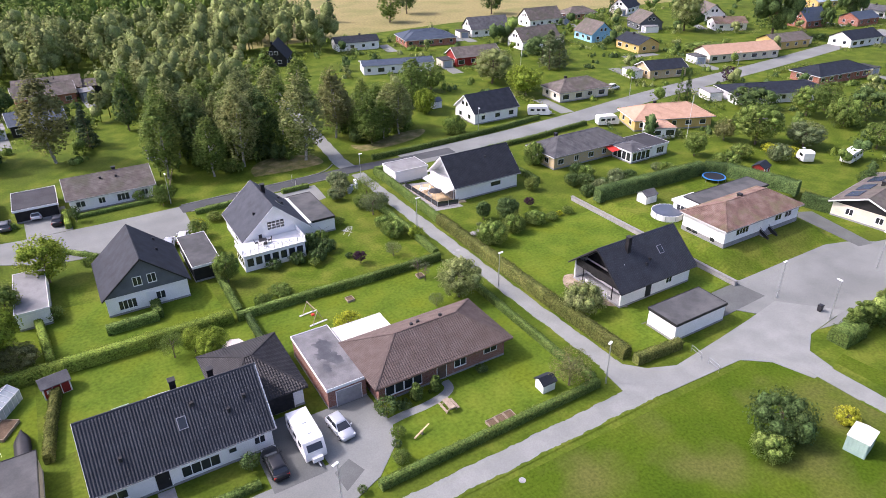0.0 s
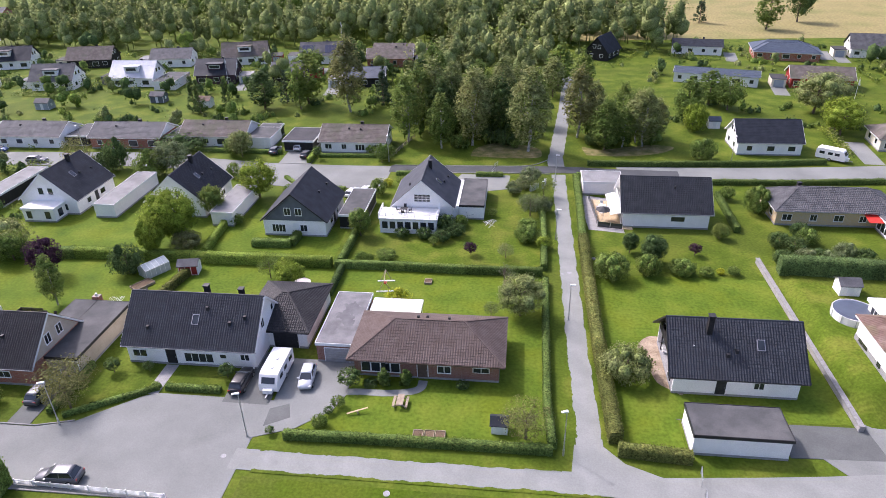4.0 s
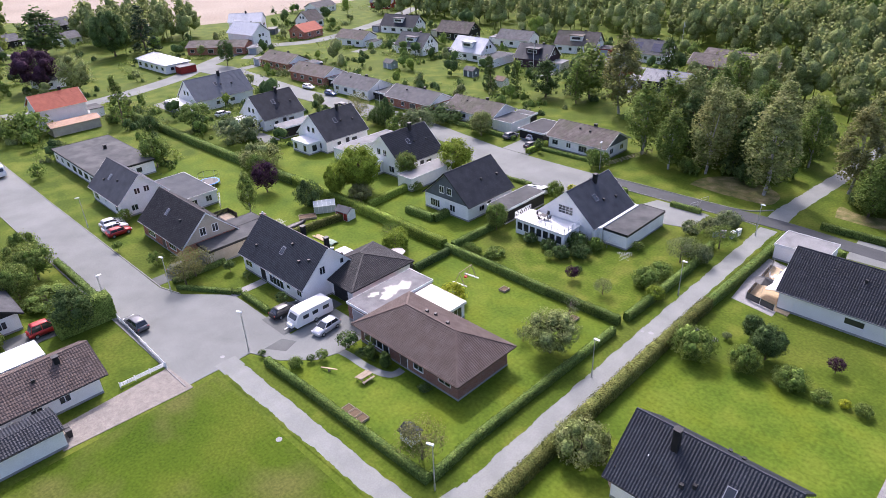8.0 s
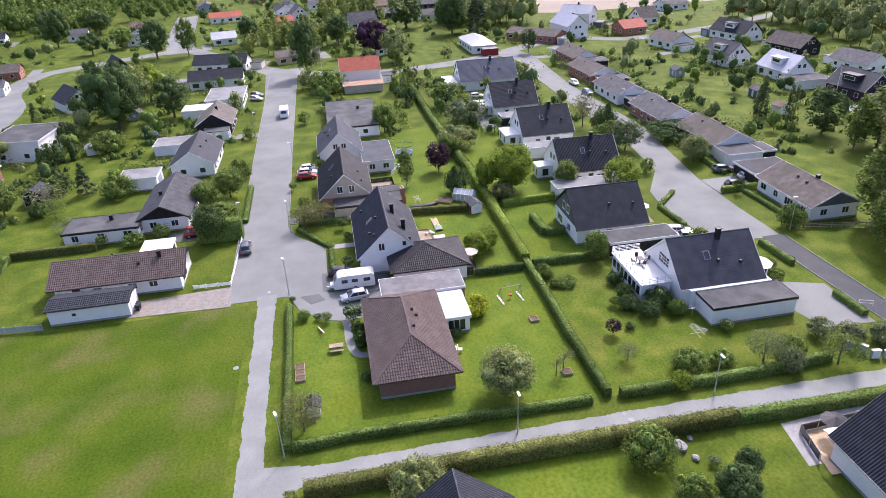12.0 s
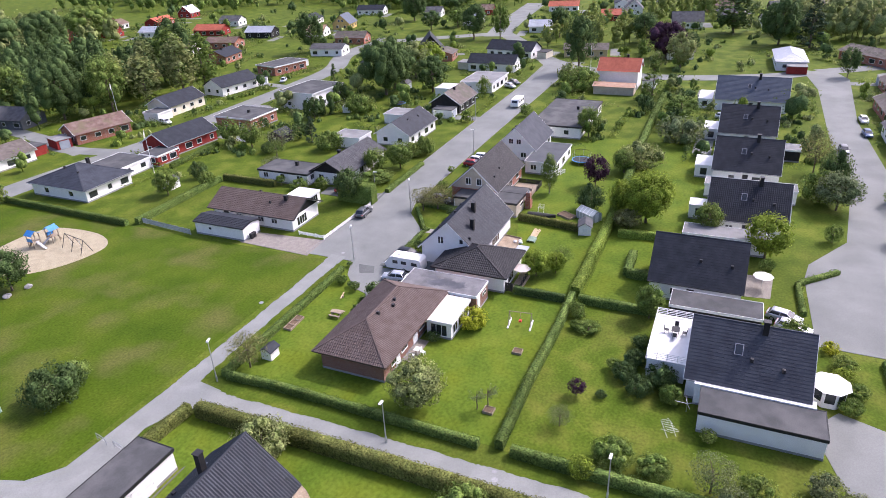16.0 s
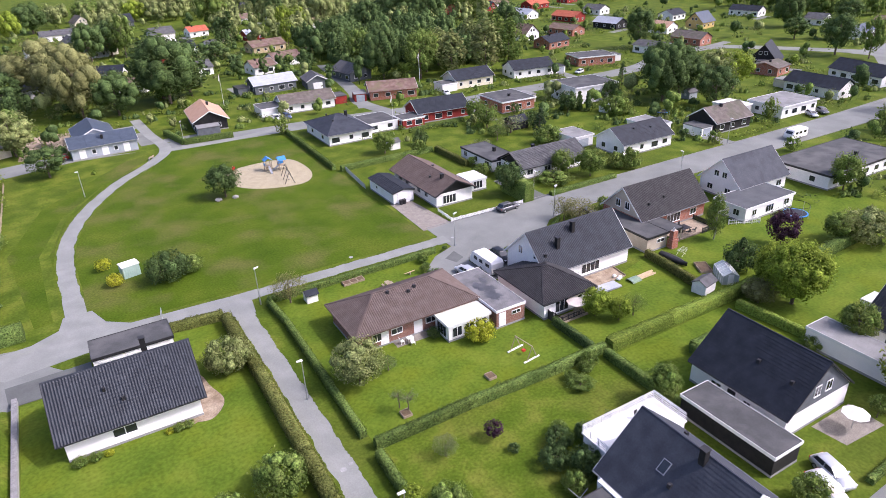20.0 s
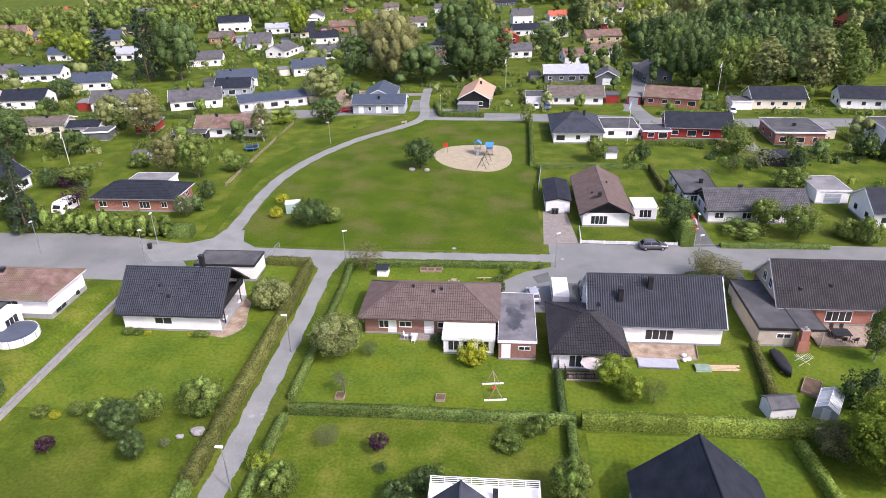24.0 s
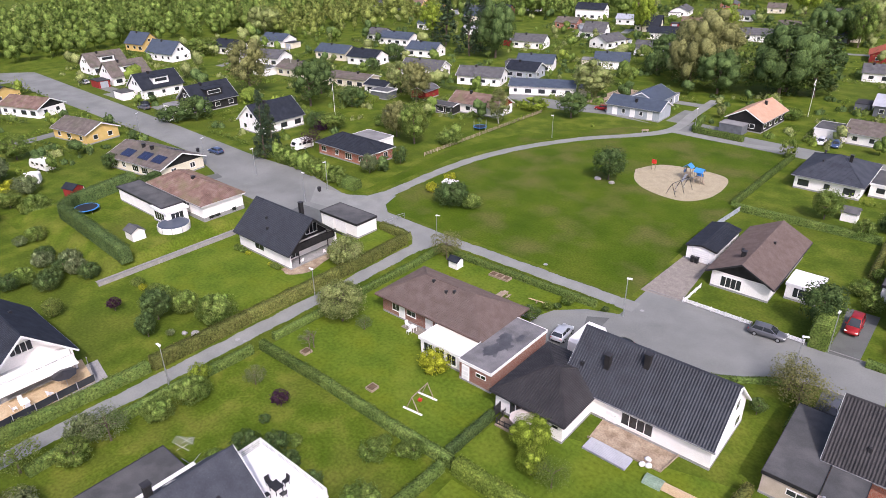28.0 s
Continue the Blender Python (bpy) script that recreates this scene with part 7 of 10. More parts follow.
for px, py, pl in ((-21.8, 93.0, 3.4), (-44.8, 92.2, 6.5), (-71, 92, 7), (-101, 88.6, 10)):
    house(px, py, 0, pl, 3.6, 2.6, 2.6, "flat", "white", "sheet_white", "white glazed porch with a white roof", ov=0.15, wins=[("s", -pl * 0.28, 0.6, 1.2, 1.6, 0), ("s", pl * 0.28, 0.6, 1.2, 1.6, 0), ("e", 0, 0.6, 1.4, 1.6, 0), ("w", 0, 0.6, 1.4, 1.6, 0)], name="porch")
FOOT.append((23.2, 93.0, 1, 0, 5, 2.2))
gz = thing("gazebo", 25.4, 110.2, 0, 0, "white glazed gazebo with a pointed roof", "gazebo")
oct8 = [(2.0 * math.cos(a), 2.0 * math.sin(a)) for a in (math.pi / 8 + math.pi / 4 * i for i in range(8))]
part("wall", Geo().prism([(x * 0.9, y * 0.9) for x, y in oct8], 0, 2.2), M["trim"], gz)
part("roof", Geo().add([(x * 1.1, y * 1.1, 2.2) for x, y in oct8] + [(0, 0, 3.3)], [(i, (i + 1) % 8, 8) for i in range(8)] + [tuple(range(7, -1, -1))]), M["sheet_white"], gz)
for i in range(8):
    a = math.pi / 4 * i
    part("pane", Geo().box(-0.5, -0.02, 0.7, 0.5, 0.02, 2.0), M["glass"], gz, at=pose(1.69 * math.cos(a), 1.69 * math.sin(a), 0, 0, 0, math.degrees(a) + 90))


def parasol(x, y, z, mat, lab):
    p = thing("parasol", x, y, 0, z, lab, "parasol")
    part("pole", Geo().tube((0, 0, 0), (0, 0, 2.3), 0.03, n=6), M["metal"], p)
    part("canopy", Geo().add([(1.4 * math.cos(a), 1.4 * math.sin(a), 2.0) for a in (math.pi / 4 * i for i in range(8))] + [(0, 0, 2.5)], [(i, (i + 1) % 8, 8) for i in range(8)]), M[mat], p)


parasol(11.0, 70.2, 0.2, "pink", "pale pink striped garden parasol on the deck")
parasol(56.7, 98.4, 0.12, "dark_trim", "dark garden parasol on the terrace")
parasol(1.8, 103.4, 0.03, "sheet_white", "white garden parasol over the terrace table")
garden_table(57.0, 103.0, 0.12, "trim", "white garden table on the timber terrace", 0.6)
for gx, gy, ga in ((56.2, 103.0, 90), (57.0, 104.1, 0), (57.8, 103.1, -90), (56.6, 100.4, 30)):
    garden_chair(gx, gy, ga, 0.12, "trim", "white garden chair")
garden_table(10.6, 70.2, 0.2, "wood", "wooden table on the deck", 0.6)

# ---- garden things ----
def shed(x, y, rot, w, d, h, wall, roof, lab, name="shed", doorm="trim"):
    s = thing(name, x, y, rot, 0, lab, "shed")
    FOOT.append((x, y, 1, 0, w / 2, w / 2))
    part("wall", Geo().profile([(-d / 2, 0), (d / 2, 0), (d / 2, h), (0, h + d * 0.3), (-d / 2, h)], -w / 2, w / 2), M[wall], s)
    for k in (-1, 1):
        part("roof_panel", Geo().profile([(0, h + d * 0.3 + 0.02), (k * (d / 2 + 0.2), h - 0.1), (k * (d / 2 + 0.2), h), (0, h + d * 0.3 + 0.12)][::k], -w / 2 - 0.2, w / 2 + 0.2), M[roof], s)
    part("door", Geo().box(-0.4, -d / 2 - 0.04, 0.05, 0.4, -d / 2, min(1.8, h - 0.1)), M[doorm], s)
    part("window", Geo().box(w / 2, -0.35, h * 0.45, w / 2 + 0.04, 0.35, h * 0.8), M["trim"], s)
    part("corner_board", Geo().box(w / 2 - 0.1, -d / 2 - 0.03, 0, w / 2 + 0.03, -d / 2 + 0.1, h), M["trim"], s)
    part("corner_board", Geo().box(-w / 2 - 0.03, -d / 2 - 0.03, 0, -w / 2 + 0.1, -d / 2 + 0.1, h), M["trim"], s)
    return s


ph = shed(-8.8, 75.4, 10, 2.9, 2.1, 1.65, "white", "t_grey", "small white playhouse with a dark red front", "playhouse", "red_wood")
part("front_cladding", Geo().box(-1.36, -1.075, 0.08, -0.5, -1.055, 1.5), M["red_wood"], ph, "dark red boarding")
part("front_cladding", Geo().box(0.5, -1.075, 0.08, 1.32, -1.055, 1.5), M["red_wood"], ph, "dark red boarding")
part("window", Geo().box(-1.1, -1.11, 0.75, -0.65, -1.075, 1.25), M["trim"], ph)
cb = shed(116.5, 72.4, 15, 3.0, 2.4, 1.9, "red_wood", "t_black", "red garden cabin with white bargeboards", "cabin")
sh = shed(87.1, 74.5, 0, 2.6, 2.2, 1.6, "white", "t_grey", "white playhouse with a grey ribbed roof", "playhouse")
sh.location.z = 1.75
cb.location.z = 1.3
shed(-3, -13.5, 0, 2.6, 2.4, 1.8, "white", "t_grey", "small white garden shed by a tree")
shed(40.6, 45.5, 0, 1.7, 1.5, 1.35, "white", "t_black", "little white well house with a dark roof", "well_house")
shed(15.5, 152, 0, 3.4, 3, 2.0, "grey_wall", "t_grey", "grey shed at the wood's edge")
shed(-62, 168, 0, 4, 3, 2.0, "grey_wall", "t_grey", "grey garden shed beside a hedge")
shed(-46, 164, 0, 3.4, 3, 2.0, "white", "t_rust", "white garden shed with a red-brown roof")
shed(-92, 160, 0, 4, 3, 2.0, "pale_grey", "t_grey", "pale grey garden shed")
shed(-98, -4, 0, 3.4, 3, 2.0, "pale_grey", "t_grey", "pale blue-grey garden shed")
shed(-68, -8, 20, 3, 2.4, 1.6, "trim", "t_pale", "white playhouse on the lawn", "playhouse")
shed(-38, -10, 0, 5, 4, 2.1, "black_wood", "t_black", "dark garden shed beside a hedge")
shed(88, 152, 0, 2.6, 2.4, 1.9, "white", "t_blue", "white garden shed behind the house")
shed(108, -8, 0, 3.4, 3, 2.0, "pale_grey", "t_grey", "grey garden shed with a grey roof")
shed(146, 92, -20, 3, 3, 1.9, "red_wood", "t_grey", "red timber garden shed on the lawn")
gh = thing("greenhouse", -14.4, 74.8, 58, 0, "small film-covered greenhouse with a white frame", "greenhouse")
part("cover", Geo().profile([(-1.15, 0), (1.15, 0), (1.15, 1.45), (0, 2.15), (-1.15, 1.45)], -1.95, 1.95), M["film"], gh)
for i in range(6):
    x = -1.97 + i * 0.788
    for k in (-1, 1):
        part("rib", Geo().beam((x, k * 1.17, 0), (x, k * 1.17, 1.46), 0.05, 0.05), M["trim"], gh)
        part("rib", Geo().beam((x, k * 1.17, 1.47), (x, 0, 2.19), 0.05, 0.05), M["trim"], gh)
for k in (-1, 0, 1):
    part("purlin", Geo().beam((-1.99, k * 1.17, 1.47 if k else 2.19), (1.99, k * 1.17, 1.47 if k else 2.19), 0.05, 0.05), M["trim"], gh)
part("door", Geo().box(1.95, -0.4, 0, 2.0, 0.4, 1.7), M["trim"], gh)
bd = thing("compost_bed", -14.3, 70.8, 60, 0, "raised timber bed with dark soil", "garden bed")
part("soil", Geo().box(-1.5, -0.9, 0, 1.5, 0.9, 0.3), M["soil"], bd)
for k in (-1, 1):
    part("board", Geo().box(-1.55, k * 0.92 - 0.03, 0, 1.55, k * 0.92 + 0.03, 0.4), M["wood"], bd)
    part("board", Geo().box(k * 1.53 - 0.03, -0.88, 0, k * 1.53 + 0.03, 0.88, 0.4), M["wood"], bd)
bx = thing("container", 62.4, 21.0, 12, 0, "pale green ribbed storage container with a white lid", "container")
part("body", Geo().box(-1.3, -1.0, 0, 1.3, 1.0, 2.0), M["container_green"], bx)
part("lid", Geo().profile([(-1.12, 2.0), (1.12, 2.0), (1.12, 2.1), (0, 2.24), (-1.12, 2.1)], -1.42, 1.42), M["sheet_white"], bx)
for k in (-1, 1):
    for i in range(8):
        part("rib", Geo().box(-1.25 + i * 0.34, k * 1.025 - 0.025, 0.05, -1.1 + i * 0.34, k * 1.025 + 0.025, 1.95), M["container_green"], bx)
    for i in range(6):
        part("rib", Geo().box(k * 1.325 - 0.025, -0.95 + i * 0.34, 0.05, k * 1.325 + 0.025, -0.8 + i * 0.34, 1.95), M["container_green"], bx)

pl = thing("swimming_pool", 85.6, 68.3, 0, 1.7, "round above-ground pool with a dark cover", "pool")
part("wall", Geo().tube((0, 0, 0), (0, 0, 1.1), 2.7, n=28), M["sheet_white"], pl)
part("cover", Geo().tube((0, 0, 1.1), (0, 0, 1.18), 2.62, 2.2, 28), M["pool"], pl)
for i in range(10):
    a = i * 0.628
    part("strut", Geo().tube((2.75 * math.cos(a), 2.75 * math.sin(a), 0), (2.75 * math.cos(a), 2.75 * math.sin(a), 1.15), 0.05, n=6), M["metal"], pl)


def trampoline(x, y, r=1.9, net=True):
    t = thing("trampoline", x, y, 0, 0, "round trampoline with a dark safety net", "trampoline", "trampolines")
    part("mat", Geo().tube((0, 0, 0.78), (0, 0, 0.82), r * 0.9, n=20), M["plastic_black"], t)
    g = Geo()
    ring = [(r * math.cos(2 * math.pi * i / 20), r * math.sin(2 * math.pi * i / 20)) for i in range(20)]
    inn = [(x * 0.88, y * 0.88) for x, y in ring]
    g.add([(x, y, 0.86) for x, y in ring] + [(x, y, 0.86) for x, y in inn] + [(x, y, 0.76) for x, y in ring], [(i, (i + 1) % 20, 20 + (i + 1) % 20, 20 + i) for i in range(20)] + [(40 + i, 40 + (i + 1) % 20, (i + 1) % 20, i) for i in range(20)])
    part("pad", g, M["blue_paint"], t)
    for i in range(6):
        a = i * math.pi / 3
        part("leg", Geo().tube((r * math.cos(a), r * math.sin(a), 0), (r * math.cos(a), r * math.sin(a), 2.5 if net else 0.8), 0.03, n=6), M["metal"], t)
    if net:
        part("net_rail", Geo().add([(x, y, z) for z in (2.42, 2.5) for x, y in ring], [(i, (i + 1) % 20, 20 + (i + 1) % 20, 20 + i) for i in range(20)]), M["plastic_black"], t)
    return t


tp = trampoline(105.5, 74.7, 2.2, False)
tp.location.z = 1.7
trampoline(-43.4, 66.8, 2.1)
trampoline(84.5, -17.5, 1.8)
trampoline(-78, 4, 1.9, False)

sw = thing("swing_set", 22.6, 73.6, 97, 0, "white wooden child's swing set with red seat", "swing")
for s in (-1.5, 1.5):
    for k in (-1, 1):
        part("leg", Geo().beam((s, k * 0.9, 0), (s, 0, 2.0), 0.08, 0.08), M["wood"], sw)
    part("ground_beam", Geo().box(s - 0.1, -1.3, 0, s + 0.1, 1.3, 0.14), M["trim"], sw)
part("crossbar", Geo().beam((-1.6, 0, 2.0), (1.6, 0, 2.0), 0.09, 0.09), M["wood"], sw)
part("swing_seat", Geo().box(-0.2, -0.2, 0.5, 0.2, 0.2, 0.75), M["red_paint"], sw)
part("swing_rope", Geo().beam((0, 0, 0.75), (0, 0, 2.0), 0.03, 0.03), M["wood"], sw)

pt = thing("picnic_table", 29.2, 48.5, 90, 0, "weathered wooden picnic table with two benches", "table")
part("tabletop", Geo().box(-0.9, -0.4, 0.7, 0.9, 0.4, 0.76), M["wood"], pt)
for s in (-1, 1):
    part("bench", Geo().box(-0.9, s * 0.75 - 0.14, 0.42, 0.9, s * 0.75 + 0.14, 0.47), M["wood"], pt)
    part("frame", Geo().box(s * 0.65 - 0.04, -0.85, 0.36, s * 0.65 + 0.04, 0.85, 0.42), M["wood"], pt)
    for k in (-1, 1):
        part("leg", Geo().beam((s * 0.65, k * 0.7, 0), (s * 0.65, k * 0.25, 0.7), 0.06, 0.08), M["wood"], pt)
for i, (px, py) in enumerate(((31.9, 43.8), (33.1, 43.85), (34.3, 43.9), (28.8, 75.2), (40.6, 75.6))):
    p = thing("planter_box", px, py, 0, 0, "wooden raised planter box with dark soil", "planter", "planter boxes")
    for a in ((-0.55, -0.6, 0.55, -0.54), (-0.55, 0.54, 0.55, 0.6), (-0.55, -0.54, -0.49, 0.54), (0.49, -0.54, 0.55, 0.54)):
        part("board", Geo().box(a[0], a[1], 0, a[2], a[3], 0.35), M["wood"], p)
    part("soil", Geo().box(-0.49, -0.54, 0, 0.49, 0.54, 0.27), M["soil"], p)
ss = thing("seesaw", 24.6, 46.6, 20, 0, "pale wooden seesaw on the lawn", "seesaw")
part("plank", Geo().beam((-1.2, 0, 0.25), (1.2, 0, 0.6), 0.18, 0.05), M["pale_wood"], ss)
part("pivot", Geo().box(-0.1, -0.15, 0, 0.1, 0.15, 0.42), M["wood"], ss)
for cx, cy, lab in ((33, 96, "grey rotary clothes dryer on the lawn"),):
    c = thing("clothes_dryer", cx, cy, 15, 0, lab, "clothes dryer")
    part("pole", Geo().tube((0, 0, 0), (0, 0, 1.4), 0.03, n=6), M["metal"], c)
    for i in range(4):
        a = i * math.pi / 2
        part("arm", Geo().beam((0, 0, 1.2), (1.3 * math.cos(a), 1.3 * math.sin(a), 1.5), 0.04, 0.04), M["metal"], c)


def boulder(x, y, s, seed):
    rng = np.random.default_rng(seed)
    solid("boulder", blob((0, 0, s * 0.3), (s, s * 0.8, s * 0.55), rng, 9, 6), M["concrete"], x, y, label="grey granite boulder on the grass", category="rock")


for i, (x, y, s) in enumerate(((42.3, -3.6, 0.8), (38.9, -3.2, 0.7), (54.9, 82.6, 0.9), (56.6, 83.4, 0.5), (53.9, 84.2, 0.4), (81.2, 81, 0.7))):
    boulder(x, y, s, i + 40)

# ---- building site and odds and ends behind the houses ----
rs = random.Random(15)
st = thing("sheet_stack", 2.5, 67.1, -1, 0, "stack of grey corrugated metal sheets on the lawn", "building material")
for i in range(6):
    part("sheet", grid_mesh(np.array([[(x, y + rs.uniform(-0.01, 0.01), 0.06 + i * 0.05 + (0.018 if k % 2 else 0.0)) for x in (-2.45 + 0.06 * (i % 3), 2.4 - 0.05 * (i % 2))] for k, y in enumerate(np.arange(-0.95, 0.96, 0.1))])), M["t_pale"], st)
for x in (-1.7, 0, 1.7):
    part("bearer", Geo().box(x - 0.06, -0.95, 0, x + 0.06, 0.95, 0.06), M["pale_wood"], st)
pp = thing("plank_pile", -4.6, 67.55, 1.5, 0, "loose pile of pale building planks on the lawn", "building material")
for x in (-1.8, 1.6):
    part("bearer", Geo().box(x - 0.06, -0.6, 0, x + 0.06, 0.6, 0.1), M["wood"], pp)
for i in range(11):
    a, o, y = rs.uniform(-0.07, 0.07), rs.uniform(-0.4, 0.4), -0.5 + (i % 6) * 0.19
    z = 0.125 + 0.055 * (i // 6)
    part("plank", Geo().beam((-2.5 + o, y - a, z), (2.3 + o, y + a, z), 0.16, 0.05), M["pale_wood"], pp)
part("tarpaulin", Geo().profile([(-0.75, 0.02), (-0.62, 0.3), (-0.2, 0.4), (0.25, 0.36), (0.62, 0.28), (0.74, 0.02), (0.58, 0.22), (0, 0.3), (-0.55, 0.24)], 0.9, 2.75), M["tarp"], pp, "faded green tarpaulin")
for k, (bx_, by_) in enumerate(((-1.1, 65.2), (-1.5, 66.0), (-0.9, 66.2))):
    b = blob((0, 0, 0.22), (0.42, 0.33, 0.26), np.random.default_rng(40 + k), 10, 7)
    solid("sack", b, M["trim"], bx_, by_, k * 40, label="full white building sack on the lawn", category="sack", group="building sacks", smooth=True)
pw = thing("patio_edge", 0, 0, 0, 0, "low timber edging of the unfinished patio", "edging")
for a, c in (((5.3, 66.15), (-2.75, 65.9)), ((-2.75, 65.9), (-3.25, 62.4))):
    part("board", Geo().beam((*a, 0.12), (*c, 0.12), 0.07, 0.26), M["wood"], pw)
# covered boat, airer and hearth behind the brick house
bt = thing("covered_boat", -12.45, 66.6, 92, 0, "small boat under a black cover beside the hedge", "boat")
rows = []
for u in np.linspace(-2.6, 2.6, 11):
    w = 0.82 * (1 - max(0.0, (u - 0.4) / 2.25) ** 1.8) * (1 - 0.25 * max(0.0, (-u - 1.6)))
    w = max(0.03, w)
    rows.append([(u, -w * 0.55, 0.12 + 0.12 * max(0, u) / 2.6), (u, -w, 0.62), (u, -w * 0.5, 0.8), (u, 0, 0.92), (u, w * 0.5, 0.8), (u, w, 0.62), (u, w * 0.55, 0.12 + 0.12 * max(0, u) / 2.6)])
part("cover", grid_mesh(np.array(rows)).add(rows[0], [(6, 5, 4, 3, 2, 1, 0)]), M["plastic_black"], bt, smooth=True)
for x in (-1.4, 1.2):
    part("trestle", Geo().box(x - 0.06, -0.6, 0, x + 0.06, 0.6, 0.16), M["wood"], bt)
ai = thing("clothes_airer", -15.3, 65.7, 10, 0, "folding white clothes airer on the lawn", "airer")
for k in (-0.5, 0.5):
    part("leg", Geo().beam((-0.7, k, 0), (0.7, k, 0.95), 0.03, 0.03), M["trim"], ai)
    part("leg", Geo().beam((0.7, k, 0), (-0.7, k, 0.95), 0.03, 0.03), M["trim"], ai)
for i in range(9):
    x = -1.0 + i * 0.25
    part("bar", Geo().beam((x, -0.52, 0.95 + 0.04 * abs(x)), (x, 0.52, 0.95 + 0.04 * abs(x)), 0.02, 0.02), M["trim"], ai)
copy_thing(ai, pose(37.0, 94.6, 0, 0, 0, 35))
hb = thing("hearth", -16.1, 63.0, 0, 0, "red brick outdoor hearth with a metal hood", "fireplace")
part("body", Geo().prism([(-0.7, -0.55), (0.7, -0.55), (0.7, 0.55), (-0.7, 0.55)], 0, 1.6), M["red_brick"], hb)
part("flue", Geo().prism([(-0.5, -0.4), (0.5, -0.4), (0.5, 0.4), (-0.5, 0.4)], 1.6, 3.15), M["red_brick"], hb)
part("hood", Geo().tube((0, 0, 3.15), (0, 0, 3.55), 0.22, 0.14, 10), M["metal"], hb)
vr = thing("veranda_roof", -17.0, 60.0, 0, 0, "black felt veranda roof on pale posts", "roof")
part("roof", Geo().box(-1.95, -2.9, 2.62, 1.3, 2.4, 2.78), M["felt"], vr)
part("fascia", Geo().box(-2.0, 2.4, 2.5, 1.3, 2.46, 2.82), M["dark_trim"], vr)
part("fascia", Geo().box(-2.01, -2.9, 2.5, -1.95, 2.46, 2.82), M["dark_trim"], vr)
for y in (-0.6, 2.2):
    part("post", Geo().box(-1.9, y - 0.07, 0, -1.76, y + 0.07, 2.62), M["beige"], vr)
sheet("deck_brick_house", [(-27.6, 57.2), (-18.6, 57.2), (-18.6, 62.0), (-27.6, 62.0)], "wood", 0.22, "pale timber deck behind the brick house", "deck")
garden_table(-22.2, 59.9, 0.22, "dark_trim", "dark dining table on the timber deck", 1.1)
for gx, gy, ga in ((-23.4, 61.2, 10), (-22.0, 61.2, -5), (-20.9, 59.9, -90), (-22.9, 58.6, 180), (-21.6, 58.6, 175)):
    garden_chair(gx, gy, ga, 0.22)
fence([(-27.7, 57.4), (-27.7, 62.2), (-24.4, 62.2)], 1.1, "dark_trim", "dark slatted screen round the timber deck", 1.4, 0.24, 2, 0.2)
fence([(14.75, 66.9), (14.85, 69.9)], 1.5, "dark_trim", "dark board screen beside the extension", 1.2, 0.2, 2, 0.18)
for k, (cx_, cy_) in enumerate(((46.5, 112.2), (46.9, 113.6))):
    cb2 = thing("utility_cabinet", cx_, cy_, 80, 0, "pale grey roadside cable cabinet", "cabinet", "cable cabinets")
    part("body", Geo().box(-0.5, -0.2, 0, 0.5, 0.2, 1.15), M["pale_grey"], cb2)
    part("cap", Geo().box(-0.54, -0.24, 1.15, 0.54, 0.24, 1.22), M["lamp_white"], cb2)
    part("door_leaf", Geo().box(-0.46, -0.22, 0.1, -0.01, -0.2, 1.1), M["lamp_white"], cb2)
    part("door_leaf", Geo().box(0.01, -0.22, 0.1, 0.46, -0.2, 1.1), M["lamp_white"], cb2)

# ---- playground ----
s2 = thing("playground_swing", 26.2, -7.5, 80, 0, "steel playground swing frame on sand", "swing")
for x in (-3, 0, 3):
    for k in (-1, 1):
        part("leg", Geo().tube((x, k * 1.1, 0), (x, 0, 2.5), 0.05, n=6), M["dark_trim"], s2)
part("crossbar", Geo().tube((-3, 0, 2.5), (3, 0, 2.5), 0.05, n=6), M["dark_trim"], s2)
for x in (-1.5, 1.5):
    part("swing_seat", Geo().box(x - 0.25, -0.1, 0.45, x + 0.25, 0.1, 0.5), M["plastic_black"], s2)
    for k in (-0.22, 0.22):
        part("chain", Geo().beam((x + k, 0, 0.5), (x + k, 0, 2.5), 0.025, 0.025), M["metal"], s2)
for tx, ty, tr in ((25.2, -14.6, 0), (28.0, -15.9, 90)):
    tw = thing("climbing_tower", tx, ty, tr, 0, "playground climbing tower with a blue roof", "climbing frame", "climbing towers")
    for x in (-0.7, 0.7):
        for y in (-0.7, 0.7):
            part("post", Geo().box(x - 0.06, y - 0.06, 0, x + 0.06, y + 0.06, 2.6), M["wood"], tw)
    part("platform", Geo().box(-0.75, -0.75, 1.2, 0.75, 0.75, 1.3), M["wood"], tw)
    for k in (-1, 1):
        part("roof_panel", Geo().profile([(0, 3.2), (k * 0.95, 2.5), (k * 0.95, 2.56), (0, 3.28)][::k], -0.95, 0.95), M["blue_paint"], tw)
    part("side_panel", Geo().box(-0.75, -0.78, 1.3, 0.75, -0.72, 1.9), M["blue_paint"], tw)
    part("slide", Geo().beam((0.7, 0, 1.25), (2.8, 0, 0.1), 0.5, 0.06), M["metal"], tw)
    part("ladder", Geo().beam((-0.75, 0, 1.25), (-1.4, 0, 0), 0.5, 0.05), M["wood"], tw)
rt = thing("play_post", 35.8, -16.4, 0, 0, "red playground climbing post", "climbing frame")
for k in (-0.4, 0.4):
    part("post", Geo().box(k - 0.06, -0.06, 0, k + 0.06, 0.06, 2.2), M["wood"], rt)
part("panel", Geo().box(-0.5, -0.1, 1.5, 0.5, 0.1, 2.4), M["red_paint"], rt)
